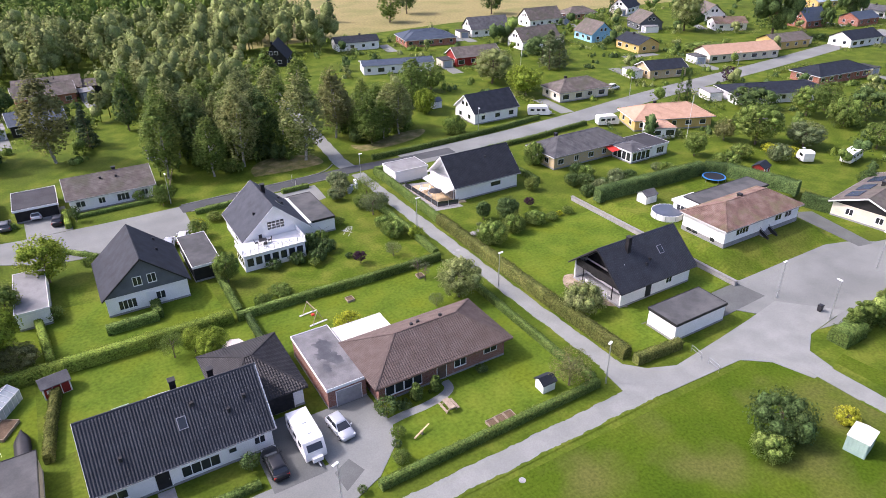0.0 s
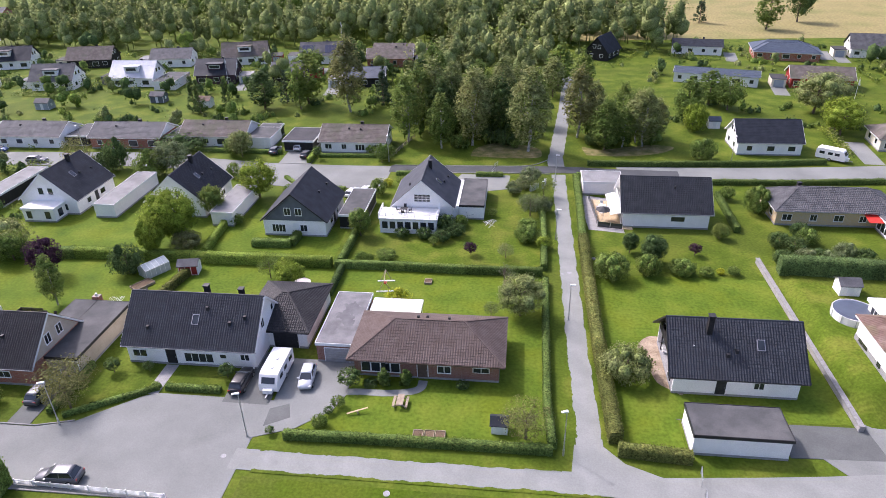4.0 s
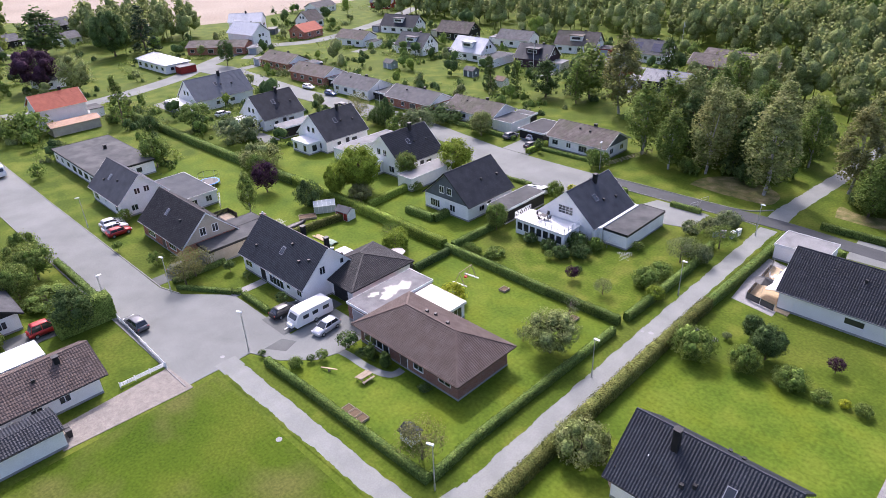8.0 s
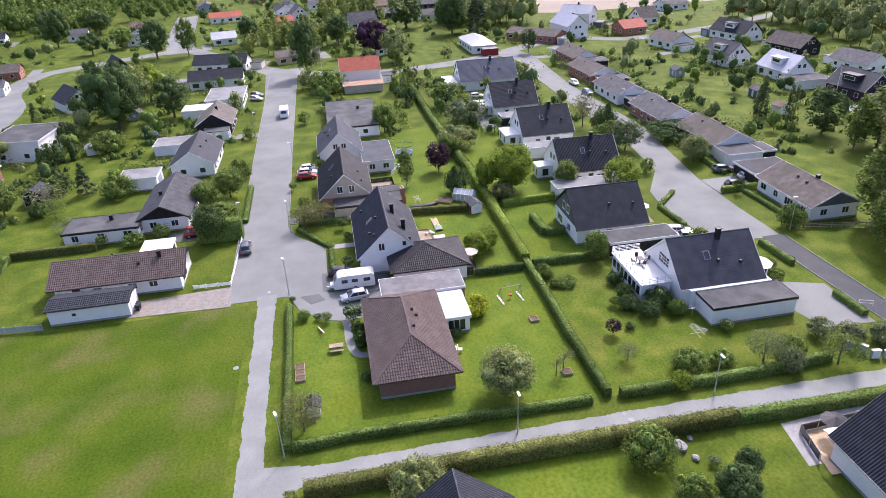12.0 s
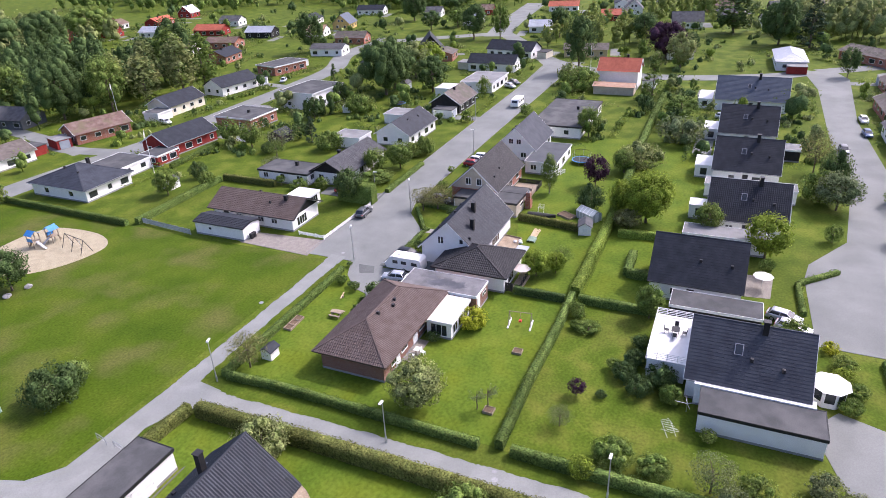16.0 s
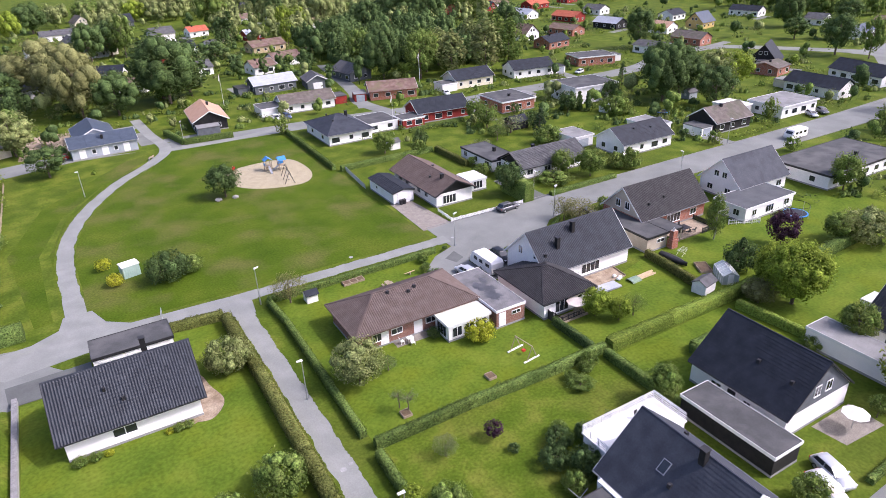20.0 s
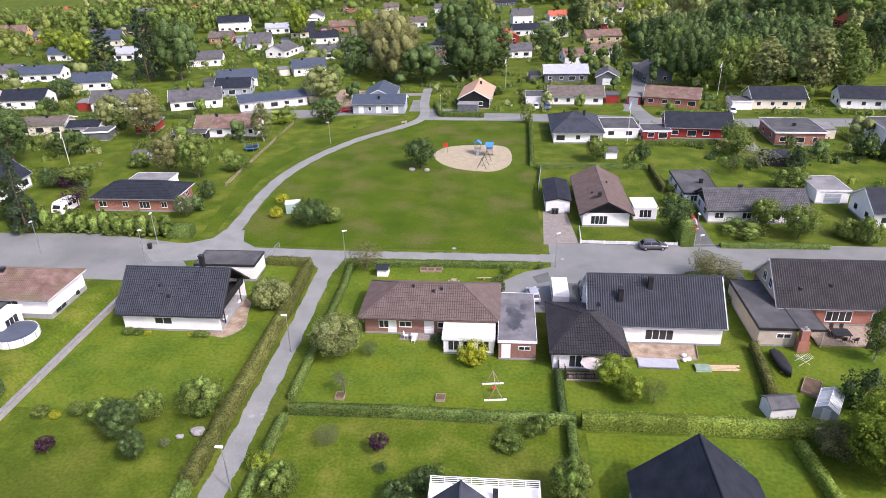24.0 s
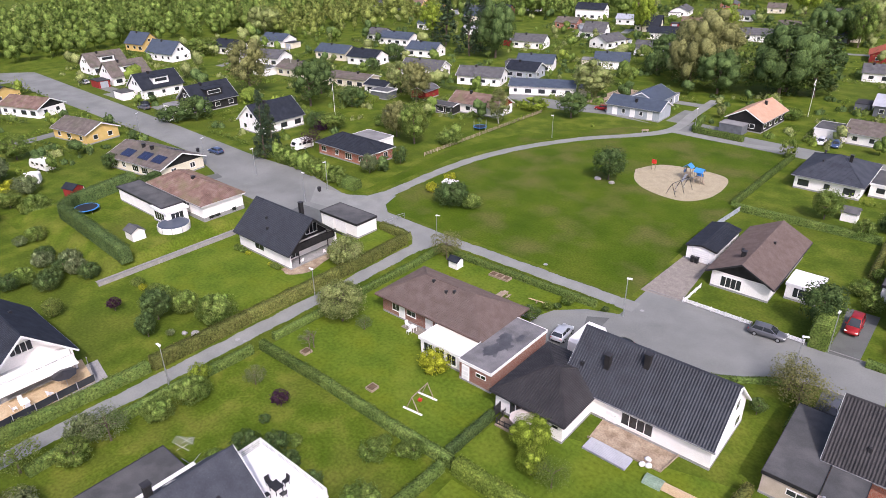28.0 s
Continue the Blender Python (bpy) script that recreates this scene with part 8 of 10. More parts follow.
bn = thing("park_bench", 49.6, -41.6, 40, 0, "pale wooden park bench beside the path", "bench")
part("seat", Geo().box(-0.9, -0.22, 0.42, 0.9, 0.22, 0.47), M["wood"], bn)
part("backrest", Geo().box(-0.9, 0.24, 0.55, 0.9, 0.28, 0.9), M["wood"], bn)
for k in (-0.7, 0.7):
    part("leg", Geo().box(k - 0.04, -0.2, 0, k + 0.04, 0.28, 0.42), M["metal"], bn)

# ---- steps and awnings ----
st = thing("entrance_stairs", 93.7, 52.9, 0, 1.1, "concrete entrance stairs with dark railings", "stairs")
for i in range(6):
    part("step", Geo().box(-1.1, 2.5 - 0.32 * (i + 1), 0, 1.1, 2.5 - 0.32 * i, 1.1 - 0.18 * i), M["concrete"], st)
for k in (-1.1, 1.1):
    part("railing", Geo().beam((k, 2.4, 2.0), (k, 0.6, 1.05), 0.05, 0.07), M["dark_trim"], st)
    part("railing_panel", Geo().beam((k, 2.4, 1.5), (k, 0.6, 0.6), 0.04, 0.55), M["dark_trim"], st)
aw = thing("awning", 101.2, 97.3, 0, 0, "red fabric awning over a terrace", "awning")
part("fabric", Geo().beam((0, 1.4, 2.6), (0, -1.2, 2.1), 3.6, 0.04), M["red_paint"], aw)
for k in (-1.6, 1.6):
    part("arm", Geo().beam((k, 1.4, 2.4), (k, -1.2, 2.06), 0.04, 0.04), M["metal"], aw)
for pu, pv, tilt in ((-6.2, 3.3, -21), (-1.6, 3.3, -21), (4.2, 3.6, -21), (-3.0, -3.3, 21)):
    sp = thing("solar_panels", 0, 0, 0, 0, "dark blue solar collector panels on the roof", "solar panel")
    sp.matrix_basis = pose(123.6, 51.6, 0, 0, 0, 8) @ pose(pu, pv, 5.12 - abs(pv) * 0.383, tilt, 0, 0)
    for i in range(3):
        part("panel", Geo().box(i * 1.15 - 1.7, -1.2, 0, i * 1.15 - 0.65, 1.2, 0.09), M["solar"], sp)


# ---- plants ----
RNG = np.random.default_rng(7)


def leaf_quads(centres, size, rng, out=None):
    """Loose leaves: one small square at each centre, facing roughly outwards."""
    n = len(centres)
    nm = rng.normal(size=(n, 3)) * 0.85
    if out is not None:
        nm = nm + out
    nm[:, 2] += 0.4
    a = np.cross(nm, rng.normal(size=(n, 3)))
    a /= np.linalg.norm(a, axis=1)[:, None]
    b = np.cross(nm, a)
    b /= np.linalg.norm(b, axis=1)[:, None]
    s = size * rng.uniform(0.6, 1.35, n)[:, None]
    v = np.stack([centres - a * s, centres + b * s * 0.7, centres + a * s, centres - b * s * 0.7], 1)
    return v.reshape(-1, 3)


def leaf_mesh(name, centres, size, mat, rng, extra=None, out=None):
    v = leaf_quads(centres, size, rng, out)
    n = len(centres)
    me = bpy.data.meshes.new(name)
    verts = v.tolist()
    faces = [(4 * i, 4 * i + 1, 4 * i + 2, 4 * i + 3) for i in range(n)]
    if extra:
        k = len(verts)
        verts += extra.v
        faces += [tuple(j + k for j in f) for f in extra.f]
    me.from_pydata(verts, [], faces)
    me.materials.append(mat)
    if extra:
        me.materials.append(MASS[mat.name])
        dense = np.arange(len(faces)) >= n
        me.polygons.foreach_set("material_index", dense.astype(np.int32))
        me.polygons.foreach_set("use_smooth", dense)
    me.update()
    return me


SHAPES = {
    # height, radius, trunk height, trunk radius, clumps, leaves, leaf size
    "round": (6.0, 2.7, 0.9, 0.14, 70, 2700, 0.15),
    "oak": (11.0, 4.6, 1.6, 0.28, 120, 3600, 0.24),
    "grand": (18.0, 9.4, 2.0, 0.5, 170, 6400, 0.3),
    "tall": (15.0, 3.6, 1.1, 0.24, 100, 2100, 0.33),
    "birch": (17.0, 2.9, 1.6, 0.2, 100, 2100, 0.31),
    "apple": (4.2, 2.5, 1.1, 0.13, 34, 1200, 0.12),
    "spruce": (13.0, 2.6, 1.0, 0.2, 80, 3000, 0.2),
    "thuja": (4.0, 0.85, 0.15, 0.08, 34, 1300, 0.11),
    "shrub": (1.9, 1.25, 0.1, 0.05, 28, 900, 0.1),
    "bush": (2.8, 2.4, 0.1, 0.08, 50, 1800, 0.13),
    "ball": (1.6, 0.8, 0.5, 0.05, 22, 500, 0.09),
    "bare": (4.5, 1.5, 1.3, 0.09, 16, 110, 0.12),
}
PROTO = {}
PLANT_NAME = {"round": "tree", "oak": "tree", "grand": "tree", "tall": "tree", "birch": "birch_tree", "apple": "fruit_tree", "spruce": "spruce_tree", "thuja": "thuja", "shrub": "shrub", "bush": "bush", "ball": "ball_shrub", "bare": "young_tree"}
LEAF_WORD = {"green": "green", "dark": "dark green", "lime": "bright yellow-green", "yellow": "yellow", "birch": "olive green", "spruce": "dark needle", "purple": "dark purple", "rust": "rusty brown-green", "silver": "silver-green", "hedge": "green"}


def make_plant(shape, leaf, x, y, seed, far=0):
    H, R, th, tr, nc, nl, ls = SHAPES[shape]
    k, q, every, sides, rings = ((1.9, 0.68, 2, 7, 5), (1.05, 0.85, 3, 6, 4), (0.5, 1.1, 4, 5, 4))[far]
    if shape in ("birch", "tall") and far == 1:
        k, q = 1.7, 0.62
    if shape in ("oak", "grand") and far == 2:
        k, q = 0.6, 0.85
    nl, ls = int(nl * k), ls * q
    rng = np.random.default_rng(seed)
    top = thing(PLANT_NAME[shape], x, y, 0, 0.0, {"round": "round-crowned %s garden tree on the lawn", "oak": "broad %s deciduous tree with dense crown", "grand": "very large spreading %s tree with a billowing crown", "tall": "tall %s woodland tree with uneven crown", "birch": "tall slender %s birch with pale trunk", "apple": "low open %s fruit tree on the lawn", "spruce": "conical %s spruce tree", "thuja": "narrow upright %s thuja", "shrub": "rounded %s garden shrub", "bush": "broad %s garden bush", "ball": "small clipped %s shrub", "bare": "thin young %s tree with sparse leaves"}[shape] % LEAF_WORD[leaf], "tree" if H > 3.9 and shape != "thuja" else "shrub")
    g = Geo()
    p = np.array([0, 0, -0.1])
    knots = [p]
    for i in range(4):
        p = p + np.array([rng.normal(0, 0.03 * H / 4), rng.normal(0, 0.03 * H / 4), (H * (0.8 if shape != "ball" else 0.6)) / 4])
        knots.append(p)
    for i in range(4):
        g.tube(knots[i], knots[i + 1], tr * (1 - i * 0.22), tr * (1 - (i + 1) * 0.22), 7)
    conical = shape in ("spruce", "thuja")
    centres, radii = [], []
    for i in range(nc):
        if conical:
            z = th + (H - th) * rng.uniform(0, 1) ** 1.4
            rr = R * (1 - (z - th) / (H - th)) ** 0.75 * rng.uniform(0.55, 1.0)
            if shape == "thuja":
                rr = R * min(1, 1.6 * (1 - (z - th) / (H - th)) ** 0.6) * rng.uniform(0.5, 0.9)
            a = rng.uniform(0, 2 * math.pi)
            centres.append((rr * math.cos(a), rr * math.sin(a), z))
            radii.append(R * 0.26 if shape == "spruce" else 0.25)
        else:
            d = rng.normal(size=3)
            d /= np.linalg.norm(d)
            k = rng.uniform(0.45, 1.0) ** 0.6
            zc, zr_ = (H + th) / 2, (H - th) / 2
            w = 1.0
            if shape in ("birch", "tall"):
                w = 1.0 - 0.45 * max(0, d[2] * k) + 0.12 * min(0, d[2] * k)
            kk = k * (1 - 0.2)
            centres.append((R * kk * d[0] * w, R * kk * d[1] * w, zc + zr_ * kk * d[2]))
            radii.append(R * rng.uniform(0.2, 0.34))
    centres, radii = np.array(centres), np.array(radii)
    limbs = centres[rng.choice(nc, min(nc, 9 if shape != "bare" else 16), replace=False)]
    for c in limbs:
        z0 = max(th * 0.7, min(c[2] - 0.15 * H, H * 0.6))
        g.tube((0, 0, z0), c, tr * 0.4, tr * 0.1, 5)
    tk = part("trunk", g, M["birch_bark" if shape == "birch" else "bark"], top)
    pick = rng.integers(0, nc, nl)
    off = rng.normal(size=(nl, 3))
    off /= np.linalg.norm(off, axis=1)[:, None]
    off *= (rng.uniform(0.3, 1.0, nl) ** 0.5)[:, None] * radii[pick][:, None]
    pts = centres[pick] + off
    if not conical and shape != "bare":
        m = int(nl * (0.3 if shape == "apple" else 0.58))
        d = rng.normal(size=(m, 3))
        d /= np.linalg.norm(d, axis=1)[:, None]
        lump = 1 + 0.13 * np.sin(d[:, :1] * 6 + seed) * np.cos(d[:, 1:2] * 7 + 2 * seed) + 0.09 * np.sin(d[:, 2:] * 9 + seed) * np.cos(d[:, :1] * 11)
        taper = 1.0 - (0.42 * np.maximum(0, d[:, 2:]) if shape in ("birch", "tall") else 0)
        pts[:m] = np.array([0, 0, (H + th) / 2]) + d * lump * rng.uniform(0.8, 1.0, m)[:, None] * np.array([R, R, (H - th) / 2]) * np.hstack([taper * np.ones((m, 1)), taper * np.ones((m, 1)), np.ones((m, 1))])
        off[:m] = d
    pts[:, 2] = np.maximum(pts[:, 2], 0.08)
    core = None
    if shape not in ("bare", "apple"):
        core = Geo()
        for c, r in zip(centres[::every], radii[::every]):
            q = 0.66 if shape in ("tall", "birch", "spruce") else 0.8
            b = blob(c, (r * q, r * q, r * q), rng, sides, rings)
            core.add(b.v, b.f)
        if shape == "thuja":
            b = blob((0, 0, H * 0.44), (R * 0.78, R * 0.78, H * 0.46), rng, 9, 7)
            core.add(b.v, b.f)
    part("crown", leaf_mesh("crown", pts, ls, LEAF[leaf], rng, core, 0.45 * off / np.linalg.norm(off, axis=1)[:, None] + 0.9 * (pts - np.array([0, 0, H * 0.45])) / max(R, H * 0.5)), None, top)
    return top


def plant(shape, leaf, x, y, s=1.0, sz=None):
    """Sets a plant: the first of its kind is built, the others are turned and scaled copies."""
    if built(x, y, -0.3) or paved(x, y):
        return None
    if shape == "oak" and s >= 1.6:
        shape, s, sz = "grand", s / 2.05, (sz or s) / 1.64
    d = math.hypot(x - 40, y - 70)
    far = 2 if d > 105 else 1 if d > 58 else 0
    key = (shape, leaf, far)
    m = pose(x, y, 0, 0, 0, (x * 37 + y * 53) % 360) @ Matrix.Diagonal((s, s, sz or s, 1))
    if key not in PROTO:
        PROTO[key] = make_plant(shape, leaf, 0, 0, 11 + 7 * len(PROTO), far)
        PROTO[key].matrix_basis = m
        return PROTO[key]
    src = PROTO[key]
    keep = src.scale.copy()
    src.scale = (1, 1, 1)
    c = copy_thing(src, m)
    src.scale = keep
    return c


def hedge(pts, w, h, leaf="hedge", label="clipped green garden hedge", dens=38):
    """A clipped hedge along a line: a lumpy body covered with leaves."""
    rng = np.random.default_rng(int(abs(pts[0][0] * 91 + pts[0][1] * 57)) + 3)
    top = thing("hedge", 0, 0, 0, 0, label, "hedge")
    for a, b in zip(pts, pts[1:]):
        g = Geo()
        a, b = np.array(a, float), np.array(b, float)
        L = np.linalg.norm(b - a)
        d = (b - a) / L
        n = np.array([-d[1], d[0]])
        k = max(1, int(L / 0.9))
        rows = []
        for i in range(k + 1):
            c = a + d * L * i / k
            ww, hh = w / 2 * rng.uniform(0.9, 1.02), h * rng.uniform(0.92, 1.0)
            rows.append([(*(c - n * ww), -0.05), (*(c - n * ww * 1.02), hh * 0.6), (*(c - n * ww * 0.8), hh), (*(c + n * ww * 0.8), hh), (*(c + n * ww * 1.02), hh * 0.6), (*(c + n * ww), -0.05)])
        gg = grid_mesh(np.array(rows))
        g.add(gg.v, gg.f)
        for e in (0, -1):
            g.add(rows[e], [(0, 1, 2, 3, 4, 5)])
        m = int(L * (w + 2 * h) * dens)
        u = rng.uniform(0, L, m)
        q = rng.uniform(0, w + 2 * h, m)
        side = np.where(q < h, -w / 2, np.where(q > h + w, w / 2, q - h - w / 2))
        z = np.where(q < h, q, np.where(q > h + w, w + 2 * h - q, h))
        jit = rng.normal(0, 0.05, (m, 3))
        wob = 0.08 * np.sin(u * 1.3 + pts[0][0]) + 0.05 * np.sin(u * 3.1)
        p = np.stack([a[0] + d[0] * u + n[0] * side, a[1] + d[1] * u + n[1] * side, np.maximum(0.04, z + wob * (z > h * 0.6))], 1) + jit
        sd = np.where(q < h, -1.0, np.where(q > h + w, 1.0, 0.0))
        ns = np.stack([n[0] * sd, n[1] * sd, np.where(sd == 0, 1.0, 0.2)], 1)
        part("hedge_section", leaf_mesh("hedge_section", p, 0.085, LEAF[leaf], rng, g, ns), None, top)
    return top


hedge([(17.5, 42.2), (24, 42.4), (34, 42.5), (46.2, 42.6)], 0.9, 1.0, label="clipped hedge along the front footpath")
hedge([(46.2, 43.2), (45.8, 50), (45.9, 58), (46, 66), (46.2, 76.5)], 0.9, 1.0, label="low clipped hedge beside the straight footpath")
hedge([(-2.2, 84.6), (4.4, 84.8), (4.6, 88.2)], 1.3, 1.3, label="thick clipped hedge before the grey gable")
hedge([(77.6, 32.6), (82.2, 32.6)], 2.6, 2.1, label="broad rounded clipped hedge at the street corner")
hedge([(45.8, 78.6), (34, 78.4), (22, 78.7), (13.6, 78.6)], 1.0, 1.3, label="clipped hedge between two gardens")
hedge([(13, 78.8), (2, 78.8), (-10, 78.9), (-30, 78.8)], 1.5, 1.7, "hedge_lime", "bright yellow-green hedge behind the gardens")
hedge([(-30, 78.6), (-46, 77.8), (-76, 77.2), (-105, 77)], 1.6, 1.7, label="tall green hedge behind the gardens")
hedge([(46, 80), (46.2, 88), (46.2, 98), (45.4, 107)], 1.0, 1.2, label="uneven hedge along the straight footpath")
hedge([(52.8, 44.5), (52.5, 60), (52.5, 76), (52.6, 90)], 1.5, 1.7, "hedge_olive", "wide olive-brown clipped hedge along the footpath")
hedge([(52.6, 90.4), (53, 106), (53.1, 117)], 1.2, 1.4, label="green hedge along the footpath")
hedge([(52.9, 43.2), (60.2, 42.7)], 1.1, 1.4, "hedge_olive", "olive clipped hedge beside the junction")
hedge([(53.2, 117.6), (60, 117.4), (62, 116)], 1.0, 1.2)
hedge([(79.8, 79.6), (92, 79), (106, 78.4)], 2.0, 2.75, "dark", "tall dark clipped hedge around the lawn").location.z = 1.55
hedge([(106.8, 78.2), (109.6, 75), (113, 62)], 2.0, 2.75, "dark", "tall dark clipped hedge around the lawn").location.z = 1.5
hedge([(113.2, 61), (116, 50)], 1.8, 2.4, "dark", "tall dark clipped hedge beside the drive")
hedge([(14.6, -43), (15, -25), (15.4, -7)], 1.0, 1.2)
hedge([(14.4, -5.4), (2, -5.6), (-9.5, -5.6)], 1.1, 1.3)
hedge([(-10.4, -5.2), (-10.6, 8.5)], 1.0, 1.4, "hedge_olive")
hedge([(-10.2, 63), (-9.6, 69), (-8.6, 75.5)], 1.0, 1.3, "hedge_olive", "olive hedge between back gardens")
hedge([(14.2, 79.6), (14.3, 88), (14.2, 96)], 1.0, 1.2)
hedge([(-9, 81), (-9.6, 88), (-10.2, 95)], 1.0, 1.3, "hedge_lime")
hedge([(-8.8, 43), (-3.5, 46.5), (0, 48.6), (-1, 49)], 0.7, 0.6, label="low clipped hedge at the road's edge")
hedge([(0.8, 48.7), (7.6, 48.7)], 0.8, 0.7, label="low clipped hedge in front of the white house")
hedge([(-10.6, 43.2), (-10.5, 52)], 0.6, 0.9)
hedge([(-9, 33.6), (-9, 26)], 2.4, 3.9, "green", "tall green conifer hedge")
hedge([(-14.5, 33.4), (-32, 33.2)], 1.0, 0.9, "hedge", "uneven low shrubs along the road")
hedge([(56, 124.8), (70, 125), (90, 126.5), (105, 128.5)], 1.0, 1.1)
hedge([(79, 116), (94, 116.6), (112, 118.4)], 1.0, 1.0)
hedge([(78.5, 95), (78.8, 110)], 1.0, 1.2)
hedge([(16.5, 117), (24, 117.4)], 0.9, 0.9)
hedge([(33, 117.4), (38.5, 117.6)], 0.9, 0.9)
hedge([(-4, 122.6), (-4.2, 130)], 1.0, 1.1, "hedge_lime")
hedge([(-2.8, 126.6), (12.5, 127.2)], 1.0, 0.7)
hedge([(-12, 128), (-40, 128.5)], 1.0, 0.9)
hedge([(27.5, -48.8), (40, -49.6), (42.5, -62)], 1.4, 1.5)
hedge([(109, -22), (111, -44)], 1.1, 1.4)
hedge([(126.5, -16), (128, -22.4), (140.5, -23.6), (142, -40)], 1.1, 1.3, "hedge_lime", "bright green hedge between gardens")
hedge([(163.4, -18), (164.6, -46)], 1.1, 1.4)
hedge([(86, -44.4), (108, -45.6)], 1.1, 1.2)
hedge([(113, -47), (140, -48.6), (166, -50)], 1.1, 1.3)
hedge([(-12.6, -23), (-30, -24)], 1.0, 1.2)

plant("apple", "rust", 43.4, 44.4, 1.15, 1.15)
plant("bush", "birch", 55.3, 55.6, 1.3, 1.5)
plant("round", "lime", 8.9, 71.8, 0.82, 0.72)
plant("round", "lime", 7.0, 74.4, 0.60, 0.60)
plant("apple", "green", 4.5, 74.6, 0.80, 0.80)
plant("ball", "purple", 34.5, 84.1, 1.40, 1.40)
plant("apple", "silver", 40.1, 83.6, 0.60, 0.60)
plant("bush", "green", 43.4, 89.8, 0.95, 0.95)
plant("bush", "green", 43.6, 93.9, 0.8, 0.7)
plant("apple", "silver", 44.0, 99.2, 1.00, 1.00)
plant("shrub", "green", 43.6, 103.0, 1.50, 1.50)
plant("shrub", "silver", 41.0, 109.0, 1.40, 1.40)
plant("shrub", "silver", 43.0, 111.5, 1.50, 1.50)
plant("shrub", "green", 38.0, 113.0, 1.20, 1.20)
plant("shrub", "dark", 26.3, 92.4, 1.50, 1.50)
plant("shrub", "dark", 29.4, 92.8, 1.50, 1.50)
plant("shrub", "dark", 23.5, 92.0, 1.20, 1.20)
plant("shrub", "green", 18.5, 80.6, 0.80, 0.80)
plant("shrub", "green", 21.0, 80.8, 0.70, 0.70)
plant("round", "lime", -8.0, 103.8, 1.35, 1.3)
plant("shrub", "green", -8.1, 92.4, 1.2, 1.0)
plant("oak", "lime", -15.9, 84.6, 0.98, 0.88)
plant("round", "purple", -30.7, 72.6, 1.00, 1.10)
plant("birch", "green", -24.1, 64.8, 0.62, 0.50)
plant("round", "green", -62.4, 64.2, 1.15, 1.30)
plant("round", "dark", -8.0, 28.5, 1.10, 1.20)
plant("round", "green", -24.0, 25.5, 1.00, 1.00)
plant("round", "dark", 40.5, -4.9, 1.35, 1.20)
plant("bush", "dark", 57.2, 26.6, 1.5, 1.75)
plant("shrub", "yellow", 64.9, 23.8, 1.10, 1.10)
plant("shrub", "yellow", 66.0, 16.8, 1.10, 1.10)
plant("bush", "green", 53.6, 25.2, 0.9, 0.95)
plant("round", "green", 0.6, -11.0, 1.00, 1.00)
plant("oak", "dark", 22.9, -47.5, 0.75, 0.65)
plant("apple", "rust", -8.7, 44.4, 1.10, 1.10)
plant("oak", "green", 89.6, 2.4, 0.85, 0.95)
plant("oak", "rust", 97.2, 1.0, 0.8, 0.85)
plant("birch", "birch", 84.0, -25.0, 1.00, 0.60)
plant("spruce", "spruce", 112.7, 28.0, 0.90, 0.85)
plant("round", "dark", 27.2, 63.6, 0.35, 0.35)
plant("ball", "dark", -2.9, 51.6, 0.90, 0.90)
plant("ball", "dark", 0.0, 51.8, 0.90, 0.90)
plant("ball", "dark", 7.4, 51.2, 1.30, 1.30)
plant("ball", "dark", -7.2, 51.0, 1.30, 1.30)
plant("bush", "green", -34.8, 112.8, 1.57, 1.99)
plant("round", "green", 15.2, 89.5, 0.75, 0.85)
plant("shrub", "green", 14.9, 107.0, 1.40, 1.79)
plant("shrub", "green", -8.4, 91.8, 1.31, 1.44)
plant("apple", "green", 46.5, 107.3, 1.10, 0.93)
plant("bush", "silver", 44.1, 116.0, 0.96, 0.92)
plant("shrub", "silver", 46.3, 101.0, 1.42, 1.71)
plant("shrub", "green", 75.1, 92.8, 1.17, 1.47)
plant("shrub", "green", 56.0, 111.0, 1.18, 1.47)
plant("bush", "dark", 83.6, 90.3, 0.80, 0.94)
plant("bush", "silver", 92.5, 87.6, 0.77, 0.88)
plant("bush", "green", 83.7, 103.2, 1.00, 1.81)
plant("bush", "green", 88.4, 92.0, 0.80, 0.94)
plant("shrub", "green", 80.3, 108.9, 1.18, 1.38)
plant("bush", "dark", 94.9, 86.5, 0.72, 0.80)
plant("bush", "dark", -44.5, 115.9, 1.23, 2.51)
plant("shrub", "green", -17.3, 113.8, 1.21, 1.70)
plant("round", "birch", -20.2, 125.5, 1.09, 1.02)
plant("bush", "dark", -36.3, 128.9, 2.56, 1.40)
plant("spruce", "dark", -47.0, 159.1, 0.83, 0.74)
plant("spruce", "green", -38.5, 162.0, 0.51, 0.68)
plant("tall", "dark", -28.3, 162.0, 1.2, 0.75)
plant("tall", "green", -17.4, 167.5, 1.5, 1.0)
plant("birch", "rust", -3.8, 160.5, 1.75, 1.2)
plant("spruce", "spruce", 3.7, 167.3, 0.98, 0.68)
plant("spruce", "spruce", -23.8, 167.5, 0.79, 0.71)
plant("round", "green", -27.4, 205.5, 1.45, 1.27)
plant("tall", "green", 82.1, 154.0, 1.07, 0.80)
plant("round", "green", 95.0, 166.4, 1.54, 1.48)
plant("bush", "green", 82.4, 118.2, 1.04, 1.49)
plant("oak", "birch", 115.5, 164.5, 1.30, 0.95)
plant("round", "lime", 115.6, 151.3, 1.50, 1.35)
plant("spruce", "silver", 141.4, 169.1, 1.43, 0.95)
plant("shrub", "green", 13.1, 125.7, 1.49, 1.89)
plant("ball", "green", 12.1, 123.8, 1.54, 1.71)
plant("ball", "green", 28.1, 87.1, 1.17, 0.91)
